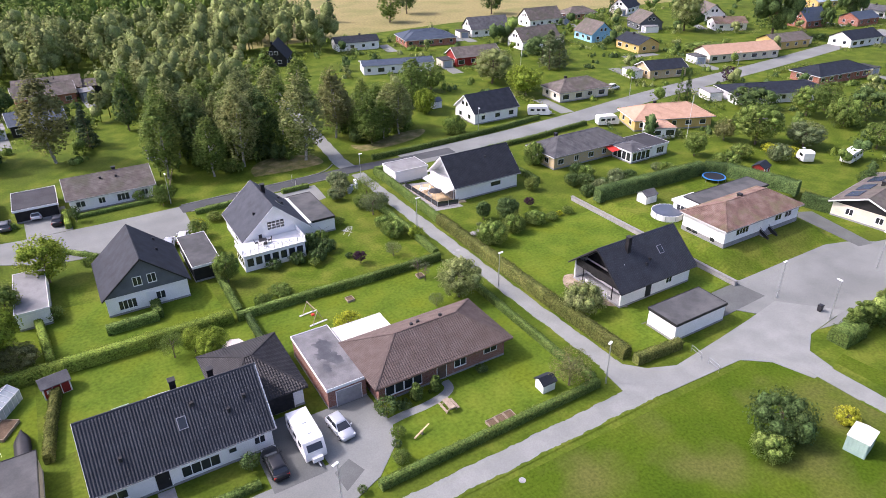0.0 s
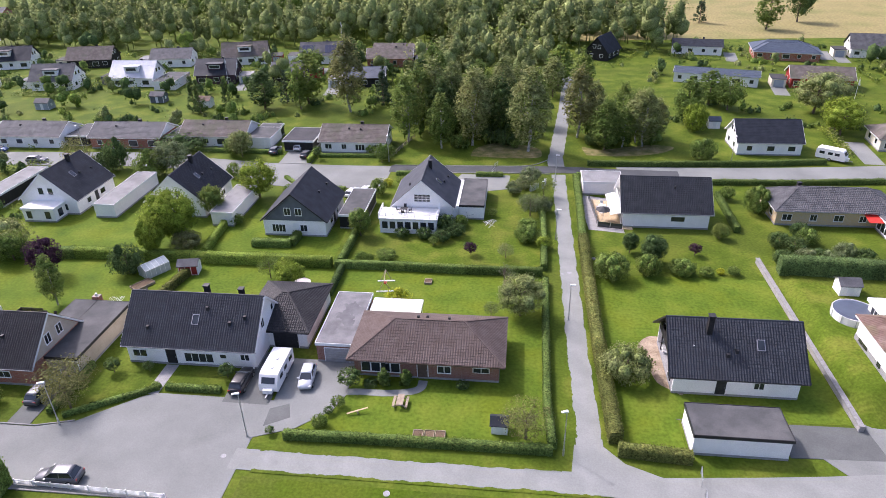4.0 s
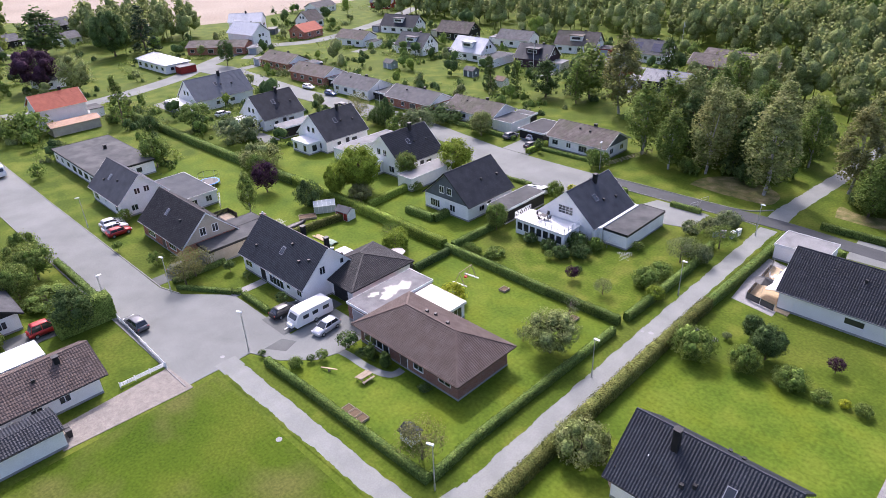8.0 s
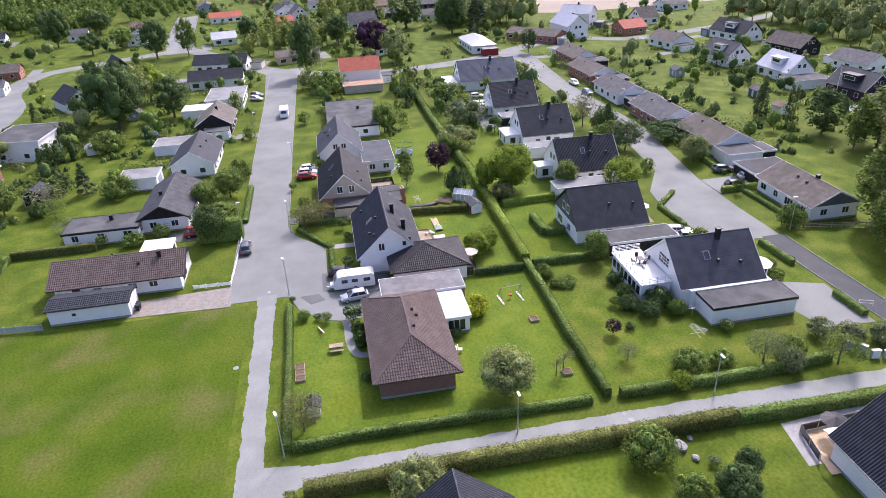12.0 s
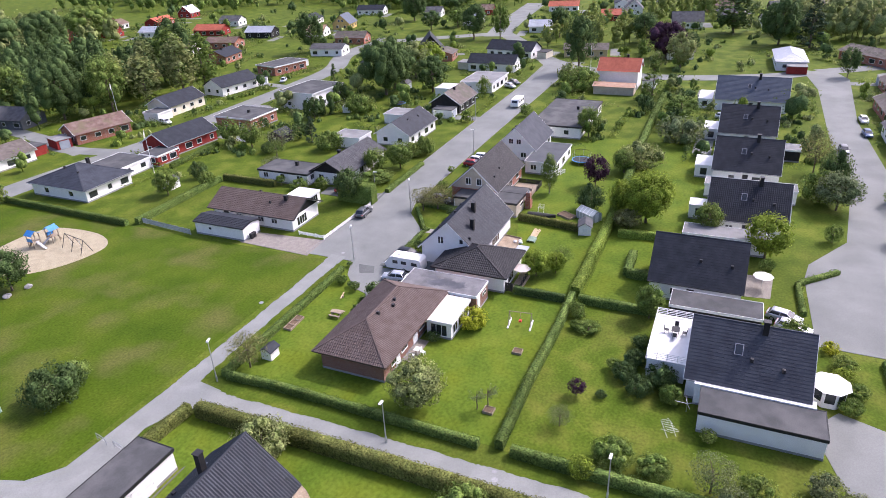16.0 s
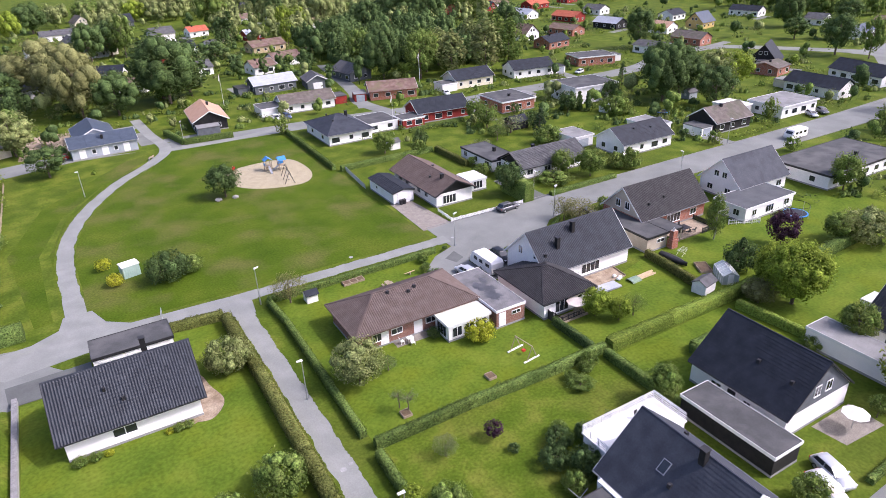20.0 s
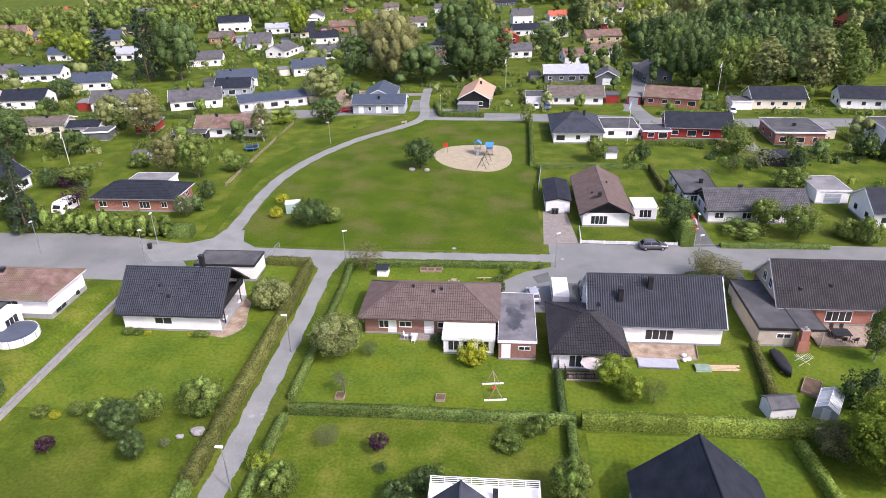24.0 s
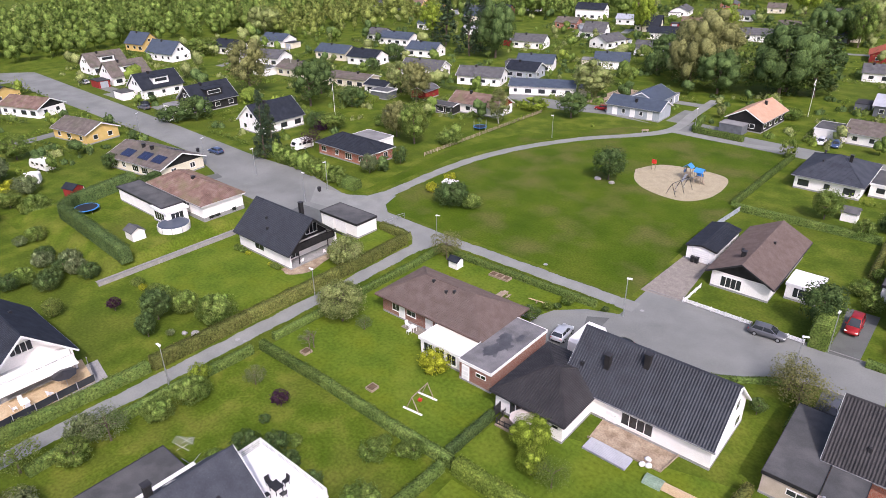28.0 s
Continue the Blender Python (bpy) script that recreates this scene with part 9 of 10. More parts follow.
plant("shrub", "green", 20.9, 82.5, 1.44, 0.63)
plant("bush", "dark", 28.5, 96.0, 0.83, 1.19)
plant("ball", "green", -14.1, 54.8, 1.50, 1.39)
plant("apple", "rust", -10.3, 46.7, 1.48, 1.07)
plant("bush", "dark", -18.4, 74.3, 1.16, 1.77)
plant("ball", "green", 15.5, 43.0, 0.96, 0.62)
plant("round", "green", -28.5, 29.4, 1.23, 1.07)
plant("oak", "dark", -88.8, -6.1, 1.82, 1.69)
plant("oak", "lime", -117.7, -3.9, 1.19, 1.11)
plant("oak", "dark", -95.7, 7.0, 1.26, 1.08)
plant("oak", "dark", -135.5, 44.8, 1.24, 1.79)
plant("oak", "purple", -163.1, 70.5, 1.64, 1.22)
plant("spruce", "green", -104.5, 73.6, 1.25, 0.95)
plant("oak", "dark", -192.5, 58.0, 1.39, 1.16)
plant("bush", "silver", -63.9, 85.8, 2.47, 2.23)
plant("oak", "green", -81.0, 83.8, 1.07, 0.66)
plant("round", "silver", -31.5, 115.4, 1.48, 1.18)
plant("bush", "dark", -47.7, 116.0, 1.03, 1.38)
plant("apple", "rust", -50.8, 112.8, 1.32, 2.02)
plant("spruce", "dark", -44.6, 157.4, 0.74, 0.71)
plant("spruce", "dark", -38.5, 160.6, 0.61, 0.70)
plant("birch", "green", 15.6, 137.8, 1.36, 0.96)
plant("bush", "green", -22.5, 127.5, 1.20, 1.45)
plant("ball", "dark", -2.6, 125.0, 1.46, 1.95)
plant("shrub", "green", -18.4, 44.2, 1.11, 1.30)
plant("shrub", "green", -76.4, 44.0, 1.52, 1.84)
plant("bush", "dark", -88.1, 74.2, 1.05, 1.67)
plant("ball", "green", -70.9, 70.3, 1.54, 1.50)
plant("bush", "green", -108.9, 50.9, 2.66, 2.53)
plant("bush", "birch", -116.6, 45.7, 1.59, 2.27)
plant("oak", "birch", -148.1, 77.1, 1.19, 1.11)
plant("round", "green", -137.6, 52.7, 1.16, 1.55)
plant("bush", "green", -75.9, -18.3, 1.26, 1.60)
plant("bush", "dark", -77.7, -16.1, 1.40, 2.14)
plant("bush", "green", -67.9, -4.0, 1.96, 1.87)
plant("apple", "silver", -33.8, -6.7, 1.86, 1.12)
plant("shrub", "dark", -41.9, -6.6, 2.21, 2.27)
plant("spruce", "spruce", -38.9, -1.0, 0.78, 0.52)
plant("round", "dark", -58.8, -13.5, 1.14, 1.03)
plant("bush", "green", -35.7, 6.3, 1.61, 1.54)
plant("oak", "dark", -190.5, -40.0, 1.44, 1.21)
plant("oak", "dark", -192.4, -16.2, 1.42, 1.46)
plant("oak", "green", -192.9, -3.9, 0.99, 1.45)
plant("oak", "dark", -241.7, -69.9, 1.71, 1.59)
plant("oak", "dark", -201.8, 20.7, 1.15, 1.21)
plant("oak", "dark", -197.4, 108.4, 1.73, 1.61)
plant("spruce", "spruce", -192.5, 118.9, 2.28, 1.35)
plant("tall", "dark", -222.1, 91.3, 2.36, 1.26)
plant("round", "dark", -143.2, 127.0, 1.16, 1.57)
plant("shrub", "green", -12.5, 19.1, 1.31, 1.41)
plant("bush", "green", -10.6, 14.7, 0.91, 0.78)
plant("ball", "green", -11.5, 9.3, 1.39, 1.39)
plant("bush", "green", -39.1, 30.7, 1.07, 1.52)
plant("shrub", "green", -95.8, 24.4, 1.75, 3.07)
plant("shrub", "green", -66.7, 30.5, 1.45, 1.94)
plant("ball", "green", -1.6, 46.2, 1.46, 1.22)
plant("ball", "green", -28.4, 41.9, 1.12, 1.16)
plant("shrub", "green", 17.5, 80.1, 0.97, 1.11)
plant("ball", "green", 37.2, 98.5, 1.20, 1.00)
plant("shrub", "lime", 35.2, 116.6, 1.43, 1.26)
plant("shrub", "green", 27.0, 112.4, 1.11, 0.86)
plant("oak", "dark", 71.6, -42.0, 0.99, 0.68)
plant("oak", "birch", 78.2, -65.3, 1.41, 1.08)
plant("oak", "rust", 62.2, -112.1, 2.19, 1.88)
plant("oak", "dark", 50.5, -94.2, 1.72, 1.24)
plant("tall", "dark", 35.0, -109.5, 2.64, 1.49)
plant("tall", "dark", 26.2, -107.5, 2.05, 1.33)
plant("round", "purple", -34.0, -58.1, 1.45, 1.31)
plant("round", "green", -31.6, -14.3, 1.20, 1.14)
plant("apple", "green", -27.3, -3.5, 1.16, 0.92)
plant("shrub", "green", -10.0, 31.0, 1.36, 2.26)
plant("oak", "dark", -96.5, -6.8, 1.58, 1.42)
plant("oak", "birch", -112.7, -7.2, 1.40, 1.16)
plant("bush", "green", -36.9, 28.6, 1.08, 1.13)
plant("bush", "dark", -9.7, -11.7, 0.89, 1.36)
plant("shrub", "dark", -1.0, 22.0, 1.29, 1.08)
plant("shrub", "green", -39.0, 47.6, 1.06, 1.41)
plant("shrub", "green", 15.8, -42.9, 1.52, 2.42)
plant("bush", "dark", 1.0, -100.0, 1.30, 1.65)
plant("round", "green", -18.9, -76.9, 0.87, 1.23)
plant("round", "dark", -3.5, -179.9, 1.43, 2.04)
plant("spruce", "dark", -16.2, -219.2, 1.80, 1.12)
plant("oak", "lime", -47.3, -228.9, 0.99, 1.38)
plant("oak", "dark", -54.8, -266.4, 1.17, 1.63)
plant("oak", "dark", -45.6, -150.8, 2.00, 1.46)
plant("oak", "dark", -37.6, -89.4, 1.61, 1.71)
plant("oak", "green", -48.0, -80.7, 1.37, 1.59)
plant("tall", "birch", -59.2, -77.6, 1.62, 1.10)
plant("tall", "birch", -71.4, -73.7, 1.79, 1.35)
plant("tall", "green", -80.7, -72.5, 1.52, 1.30)
plant("oak", "green", -40.0, -114.4, 1.26, 1.41)
plant("oak", "dark", -150.0, -75.2, 1.41, 1.57)
plant("spruce", "dark", -95.6, -29.6, 0.69, 0.58)
plant("thuja", "dark", -61.2, -15.0, 1.40, 1.33)
plant("thuja", "dark", -63.1, -13.5, 1.40, 1.33)
plant("thuja", "dark", -64.2, -11.0, 1.40, 1.32)
plant("thuja", "dark", -59.3, -16.4, 1.40, 1.23)
plant("shrub", "green", -35.0, -28.7, 1.19, 2.13)
plant("oak", "dark", -275.3, -60.0, 1.47, 1.03)
plant("oak", "green", -224.3, -37.3, 1.26, 0.88)
plant("oak", "dark", -213.7, -47.2, 1.12, 0.87)
plant("oak", "dark", 45.2, -290.3, 1.38, 1.47)
plant("oak", "birch", 34.8, -232.7, 1.72, 1.75)
plant("oak", "dark", 68.4, -339.0, 2.21, 1.64)
plant("oak", "green", 35.3, -375.7, 2.37, 1.32)
plant("oak", "lime", 11.0, -350.6, 1.81, 1.27)
plant("oak", "green", -22.5, -281.2, 2.37, 2.02)
plant("oak", "lime", 79.9, -308.5, 1.65, 1.53)
plant("oak", "dark", -59.6, -316.5, 1.74, 1.41)
plant("oak", "birch", -74.6, -245.3, 1.89, 1.75)
plant("oak", "lime", -53.2, -223.3, 1.05, 1.30)
plant("oak", "dark", -80.2, -196.1, 2.02, 1.57)
plant("oak", "dark", -98.8, -317.9, 2.24, 1.24)
plant("oak", "birch", -15.2, -361.0, 2.34, 1.74)
plant("oak", "dark", -111.2, -224.7, 2.99, 1.73)
plant("oak", "dark", -140.4, -229.8, 2.73, 1.45)
plant("oak", "green", -154.8, -214.7, 2.70, 1.61)
plant("bush", "green", -83.6, -66.0, 1.34, 1.70)
plant("round", "green", -39.8, 76.7, 1.01, 0.91)
plant("bush", "birch", -43.6, 79.4, 2.05, 1.95)
plant("bush", "lime", 12.1, 98.1, 0.84, 0.96)
plant("spruce", "spruce", 176.1, -111.0, 2.45, 1.74)
plant("oak", "dark", 140.8, -100.1, 1.89, 2.06)
plant("spruce", "spruce", 151.9, -97.4, 1.89, 1.90)
plant("oak", "lime", 195.0, -123.6, 1.33, 1.37)
plant("thuja", "dark", 81.9, 20.8, 1.83, 0.93)
plant("shrub", "dark", 82.0, 15.3, 1.57, 2.29)
plant("round", "silver", 82.8, 24.1, 0.78, 0.74)
plant("bush", "dark", 129.0, -12.7, 2.01, 2.17)
plant("oak", "dark", 148.9, -17.5, 1.14, 1.06)
plant("bush", "green", 106.7, -4.1, 1.21, 1.15)
plant("bush", "green", 83.0, -3.1, 1.42, 1.19)
plant("oak", "rust", 116.2, -27.1, 1.09, 1.19)
plant("shrub", "purple", 116.4, 9.4, 1.70, 1.49)
plant("apple", "purple", 106.9, 20.6, 1.30, 1.20)
plant("oak", "rust", 60.2, -96.0, 1.69, 1.88)
plant("oak", "dark", 34.4, -100.3, 2.49, 2.00)
plant("bush", "dark", 77.2, -108.8, 2.04, 3.11)
plant("bush", "lime", 85.1, -43.9, 2.09, 1.00)
plant("spruce", "dark", 114.7, -79.2, 1.03, 0.53)
plant("oak", "dark", 145.7, -61.0, 1.11, 0.74)
plant("bush", "dark", 175.2, -62.2, 1.82, 2.08)
plant("round", "green", -32.9, -21.9, 1.11, 1.11)
plant("bush", "dark", -29.1, -7.1, 0.85, 0.98)
plant("apple", "silver", -19.7, 0.9, 1.03, 0.68)
plant("shrub", "dark", -45.7, -21.2, 1.34, 1.79)
plant("round", "green", -31.1, 23.6, 0.85, 0.85)
plant("round", "green", -24.7, 22.4, 1.26, 1.01)
plant("bush", "green", -19.7, 28.0, 1.77, 0.76)
plant("ball", "green", 0.6, 23.3, 1.60, 1.93)
plant("bush", "green", -6.4, -6.5, 0.82, 1.15)
plant("spruce", "dark", 115.6, 27.0, 1.01, 0.67)
plant("oak", "dark", 48.5, -207.8, 1.63, 1.52)
plant("oak", "lime", 144.3, -213.9, 1.75, 1.63)
plant("oak", "green", 138.3, -283.0, 1.85, 1.37)
plant("bush", "lime", 95.2, -224.8, 2.97, 3.77)
plant("oak", "green", 202.8, -219.5, 2.25, 1.39)
plant("oak", "lime", 280.5, -202.9, 2.41, 2.24)
plant("oak", "lime", 233.9, -167.6, 1.40, 0.97)
plant("oak", "purple", 273.4, -268.4, 2.24, 1.50)
plant("oak", "green", 265.7, -294.9, 2.33, 1.30)
plant("oak", "green", 34.2, -207.9, 1.17, 1.81)
plant("oak", "dark", 5.7, -158.1, 1.39, 0.93)
plant("oak", "dark", -13.5, -224.0, 0.96, 1.14)
plant("round", "lime", -34.7, -185.9, 1.47, 2.11)
plant("oak", "dark", -40.9, -141.8, 1.35, 1.51)
plant("oak", "green", -55.7, -89.9, 1.37, 1.49)
plant("tall", "birch", -65.8, -98.5, 1.53, 0.98)
plant("tall", "birch", -80.5, -98.3, 1.56, 1.16)
plant("tall", "green", -87.7, -93.8, 1.86, 1.33)
plant("oak", "dark", -104.6, -107.1, 1.57, 1.94)
plant("oak", "dark", -61.0, -200.8, 1.97, 1.53)
plant("oak", "dark", -116.8, -197.2, 2.39, 1.90)
for sx, lf, k in ((61.9, "green", 0.55), (63.0, "green", 0.6), (64.0, "yellow", 0.4), (70.1, "yellow", 0.45), (71.4, "green", 0.62), (72.9, "green", 0.7)):
    plant("shrub", lf, sx, 64.05, k, k * 0.75)
plant("shrub", "dark", 33.8, 86.8, 0.58, 0.50)
plant("round", "lime", -17.0, 79.7, 0.81, 1.21)
plant("bush", "green", 80.5, 129.8, 1.26, 1.64)
plant("bush", "lime", 82.7, 148.4, 1.27, 2.41)
plant("tall", "green", 91.2, 170.8, 1.20, 0.64)
plant("oak", "birch", 121.2, 171.5, 1.22, 0.79)
plant("spruce", "silver", 144.7, 167.8, 0.98, 0.84)
plant("oak", "lime", 115.3, 147.4, 1.00, 0.74)
plant("oak", "dark", 147.0, 179.6, 1.33, 0.82)
plant("thuja", "dark", 117.1, 102.2, 2.00, 1.65)
plant("spruce", "green", 146.3, 119.3, 0.49, 0.72)
plant("spruce", "dark", 148.1, 118.1, 0.49, 0.72)
plant("round", "green", 116.8, 88.7, 0.94, 0.94)
plant("round", "rust", 130.8, 92.1, 0.96, 0.86)
plant("oak", "green", 134.6, 86.5, 1.17, 0.87)
plant("bush", "yellow", 132.7, 81.1, 1.0, 0.75)
plant("oak", "green", 164.1, 93.3, 1.00, 0.71)
plant("round", "green", 172.5, 93.6, 1.42, 1.36)
plant("oak", "dark", 249.2, 163.5, 2.27, 2.24)
plant("shrub", "purple", 160.6, 121.6, 1.57, 2.30)
plant("shrub", "purple", 176.8, 126.6, 2.14, 2.47)
plant("oak", "birch", 230.4, 191.0, 1.57, 1.64)
plant("oak", "dark", 310.6, 169.0, 1.68, 1.87)
plant("bush", "green", 163.6, 83.2, 2.03, 2.57)
plant("oak", "dark", 173.0, 83.1, 1.12, 0.79)
plant("round", "green", 154.7, 70.2, 1.41, 1.02)
plant("oak", "silver", 142.2, 79.7, 0.96, 0.53)
plant("bush", "silver", 129.3, 77.0, 1.14, 1.40)
plant("bush", "dark", 85.5, 88.9, 0.80, 0.94)
plant("shrub", "silver", 103.5, 87.2, 1.00, 0.94)
plant("ball", "green", -2.1, 103.9, 1.49, 1.80)
plant("shrub", "green", 8.7, 128.3, 1.05, 1.25)
plant("shrub", "green", 11.7, 125.1, 1.31, 2.05)
plant("round", "rust", -12.3, 81.9, 0.93, 0.62)
plant("oak", "green", -13.3, 94.9, 0.51, 0.57)
plant("bush", "dark", 91.8, 44.3, 1.81, 0.61)
plant("ball", "green", 101.4, 55.9, 1.36, 0.91)
plant("bush", "silver", 85.7, 85.1, 0.75, 0.91)
plant("shrub", "lime", 46.2, 87.3, 1.15, 1.12)
plant("spruce", "spruce", 115.9, 294.5, 1.07, 0.95)
plant("oak", "dark", 189.7, 272.2, 1.26, 1.17)
plant("oak", "dark", 156.0, 295.6, 1.27, 1.48)
plant("tall", "green", 138.4, 279.0, 1.51, 1.01)
plant("spruce", "dark", 230.3, 234.0, 0.66, 0.98)
plant("bush", "green", 206.3, 219.1, 2.18, 2.07)
plant("bush", "green", 280.8, 176.2, 2.39, 1.59)
plant("bush", "dark", 285.1, 163.6, 1.43, 2.94)
plant("bush", "green", 156.0, 148.2, 2.35, 2.24)
plant("bush", "green", 205.0, 156.9, 4.17, 1.23)
plant("bush", "dark", 158.2, 104.6, 2.77, 1.98)
plant("bush", "dark", 88.1, 94.2, 0.74, 0.94)
plant("bush", "silver", 89.5, 84.5, 0.80, 0.94)
plant("bush", "dark", 88.2, 86.2, 0.80, 0.72)
plant("bush", "dark", 82.4, 84.5, 0.74, 0.94)
plant("bush", "yellow", 134.8, 77.6, 0.9, 0.7)
plant("bush", "green", 103.6, 84.5, 0.80, 0.92)
plant("oak", "rust", 165.9, -2.8, 1.58, 1.67)
plant("oak", "dark", 139.3, -5.4, 1.23, 1.25)
plant("oak", "birch", 129.3, -34.1, 1.01, 0.94)
plant("spruce", "spruce", 109.5, 32.3, 0.96, 1.19)
plant("oak", "birch", 270.0, -83.0, 1.99, 1.23)
plant("oak", "lime", 195.5, -99.2, 1.72, 0.80)
plant("spruce", "spruce", 155.6, -109.5, 1.92, 1.71)
plant("oak", "dark", 80.7, -123.4, 1.48, 1.15)
plant("oak", "rust", 68.0, -131.4, 2.75, 1.86)
plant("oak", "dark", 39.3, -215.0, 1.90, 1.47)
plant("oak", "lime", 122.4, -192.0, 1.28, 1.78)
plant("oak", "green", 157.3, -240.5, 1.88, 1.40)
plant("oak", "green", 200.1, -135.4, 1.26, 0.88)
plant("bush", "dark", 160.1, -51.1, 1.33, 1.87)
plant("round", "green", 123.5, 82.1, 0.98, 0.59)
plant("bush", "green", 116.0, 79.8, 1.31, 1.30)
plant("round", "dark", 130.5, 58.7, 0.80, 0.64)
plant("bush", "green", 116.0, 67.8, 0.81, 0.82)
plant("bush", "dark", 128.3, 38.9, 1.84, 1.64)
plant("bush", "dark", 116.5, 40.1, 1.73, 1.10)
plant("oak", "green", 198.2, 32.4, 1.11, 0.82)
plant("bush", "green", 199.2, 17.3, 1.74, 2.15)
plant("bush", "green", 203.2, 56.6, 1.26, 1.59)
plant("bush", "dark", 156.3, 29.2, 2.14, 1.49)
plant("bush", "dark", 153.8, 23.7, 2.14, 2.31)
plant("round", "green", 115.4, 6.4, 1.43, 0.74)
plant("bush", "dark", 119.8, 8.6, 1.30, 1.48)
plant("bush", "dark", 168.9, -72.0, 1.92, 2.38)
plant("spruce", "lime", 315.8, -8.2, 1.79, 0.64)
plant("thuja", "lime", 322.3, -3.3, 5.55, 1.75)
plant("bush", "green", 243.8, -32.6, 3.24, 2.47)
plant("oak", "green", 279.3, -18.3, 1.11, 0.86)
plant("bush", "green", 25.4, -76.9, 1.81, 1.11)
plant("bare", "silver", 40.1, 75.3, 1.00, 0.85)
plant("ball", "green", 75, 93, 1.4, 1.6)
plant("round", "birch", 42.6, 67.6, 1.25, 1.02)
plant("bare", "silver", 40.7, 74.2, 0.9, 0.75)
plant("apple", "silver", 38.6, 67.2, 0.5, 0.5)
plant("shrub", "dark", 30.0, 63.9, 0.9, 0.7)
plant("shrub", "yellow", 25.4, 67.8, 1.75, 1.6)
plant("shrub", "dark", 25, 51.5, 0.8, 0.35)
plant("ball", "dark", 22.7, 51.1, 1.9, 1.45)
plant("thuja", "hedge", 26.7, 51.6, 1.05, 0.62)
plant("thuja", "hedge", 29.3, 51.7, 0.95, 0.62)
plant("round", "green", 19.2, 44.6, 0.55, 0.42)
plant("shrub", "green", 20.9, 44.2, 0.8, 0.8)
plant("ball", "green", 22.2, 47.4, 1.1, 0.9)
plant("ball", "dark", 21.4, 46.2, 0.8, 0.6)
plant("ball", "lime", 17.4, 43.3, 0.9, 0.7)
plant("ball", "dark", 15.8, 42.6, 0.7, 0.6)
plant("shrub", "dark", 36, 52, 0.7, 0.45)
plant("bush", "dark", 26.2, 89.4, 0.6, 0.7)
plant("bush", "dark", 29.3, 88.6, 0.65, 0.75)
plant("bush", "dark", 31.6, 90.6, 0.7, 0.8)
plant("bush", "green", 31.9, 94.2, 0.6, 0.75)
plant("shrub", "dark", 22.4, 89.6, 1.1, 0.9)
plant("shrub", "yellow", 15.8, 111.2, 0.9, 0.8)
plant("shrub", "green", 18.8, 112.4, 1.2, 0.9)
plant("shrub", "lime", 21.6, 112.2, 1.2, 0.9)
plant("shrub", "green", 24, 113.2, 1.1, 0.9)
hedge([(14.9, 70.2), (14.9, 77.8)], 0.8, 1.2, "dark", "dark clipped hedge between the back gardens")
hedge([(-0.9, 108.4), (-6.2, 113.8)], 0.8, 0.7, label="low hedge at the edge of the turning place")
hedge([(-0.6, 108.2), (7.8, 108.6)], 0.8, 0.7, label="low hedge beside the turning place")
plant("bush", "green", 56, 78.7, 1.2, 1.4)
plant("oak", "dark", 59.8, 86.8, 0.3, 0.33)
plant("oak", "dark", 62.8, 83.8, 0.46, 0.44)
plant("bush", "green", 61.6, 80.2, 0.85, 1.15)
plant("bush", "green", 66.7, 80.8, 0.9, 0.8)
plant("shrub", "green", 70.2, 80.3, 0.95, 0.8)
plant("shrub", "yellow", 72.4, 81.1, 0.55, 0.5)
plant("shrub", "green", 74.2, 81.0, 0.85, 0.75)
plant("ball", "purple", 69.8, 86.6, 1.35, 1.3)
plant("ball", "silver", 57.6, 84.8, 0.8, 0.6)
plant("bush", "hedge", 20.6, 92.9, 0.62, 0.7)
plant("bush", "hedge", 23.4, 92.2, 0.7, 0.75)
plant("bush", "dark", 26.3, 92.2, 0.75, 0.85)
plant("bush", "hedge", 29.2, 93.2, 0.62, 0.7)
for i in range(12):
    plant("thuja", "green", 108.6 - i * 2.42, 31.0 + i * 0.2, 1.65, 1.12 + 0.12 * math.sin(i * 2.3))
rw = random.Random(5)


def wood(x0, x1, y0, y1, step, kinds, lo, hi, skip=lambda x, y: False):
    y = y0
    while y < y1:
        x = x0 + rw.uniform(0, step)
        while x < x1:
            px, py = x + rw.uniform(-0.35, 0.35) * step, y + rw.uniform(-0.35, 0.35) * step
            if not skip(px, py):
                sh, lf = rw.choice(kinds)
                s = rw.uniform(lo, hi)
                plant(sh, lf, px, py, s * rw.uniform(1.15, 1.5), s)
            x += step
        y += step


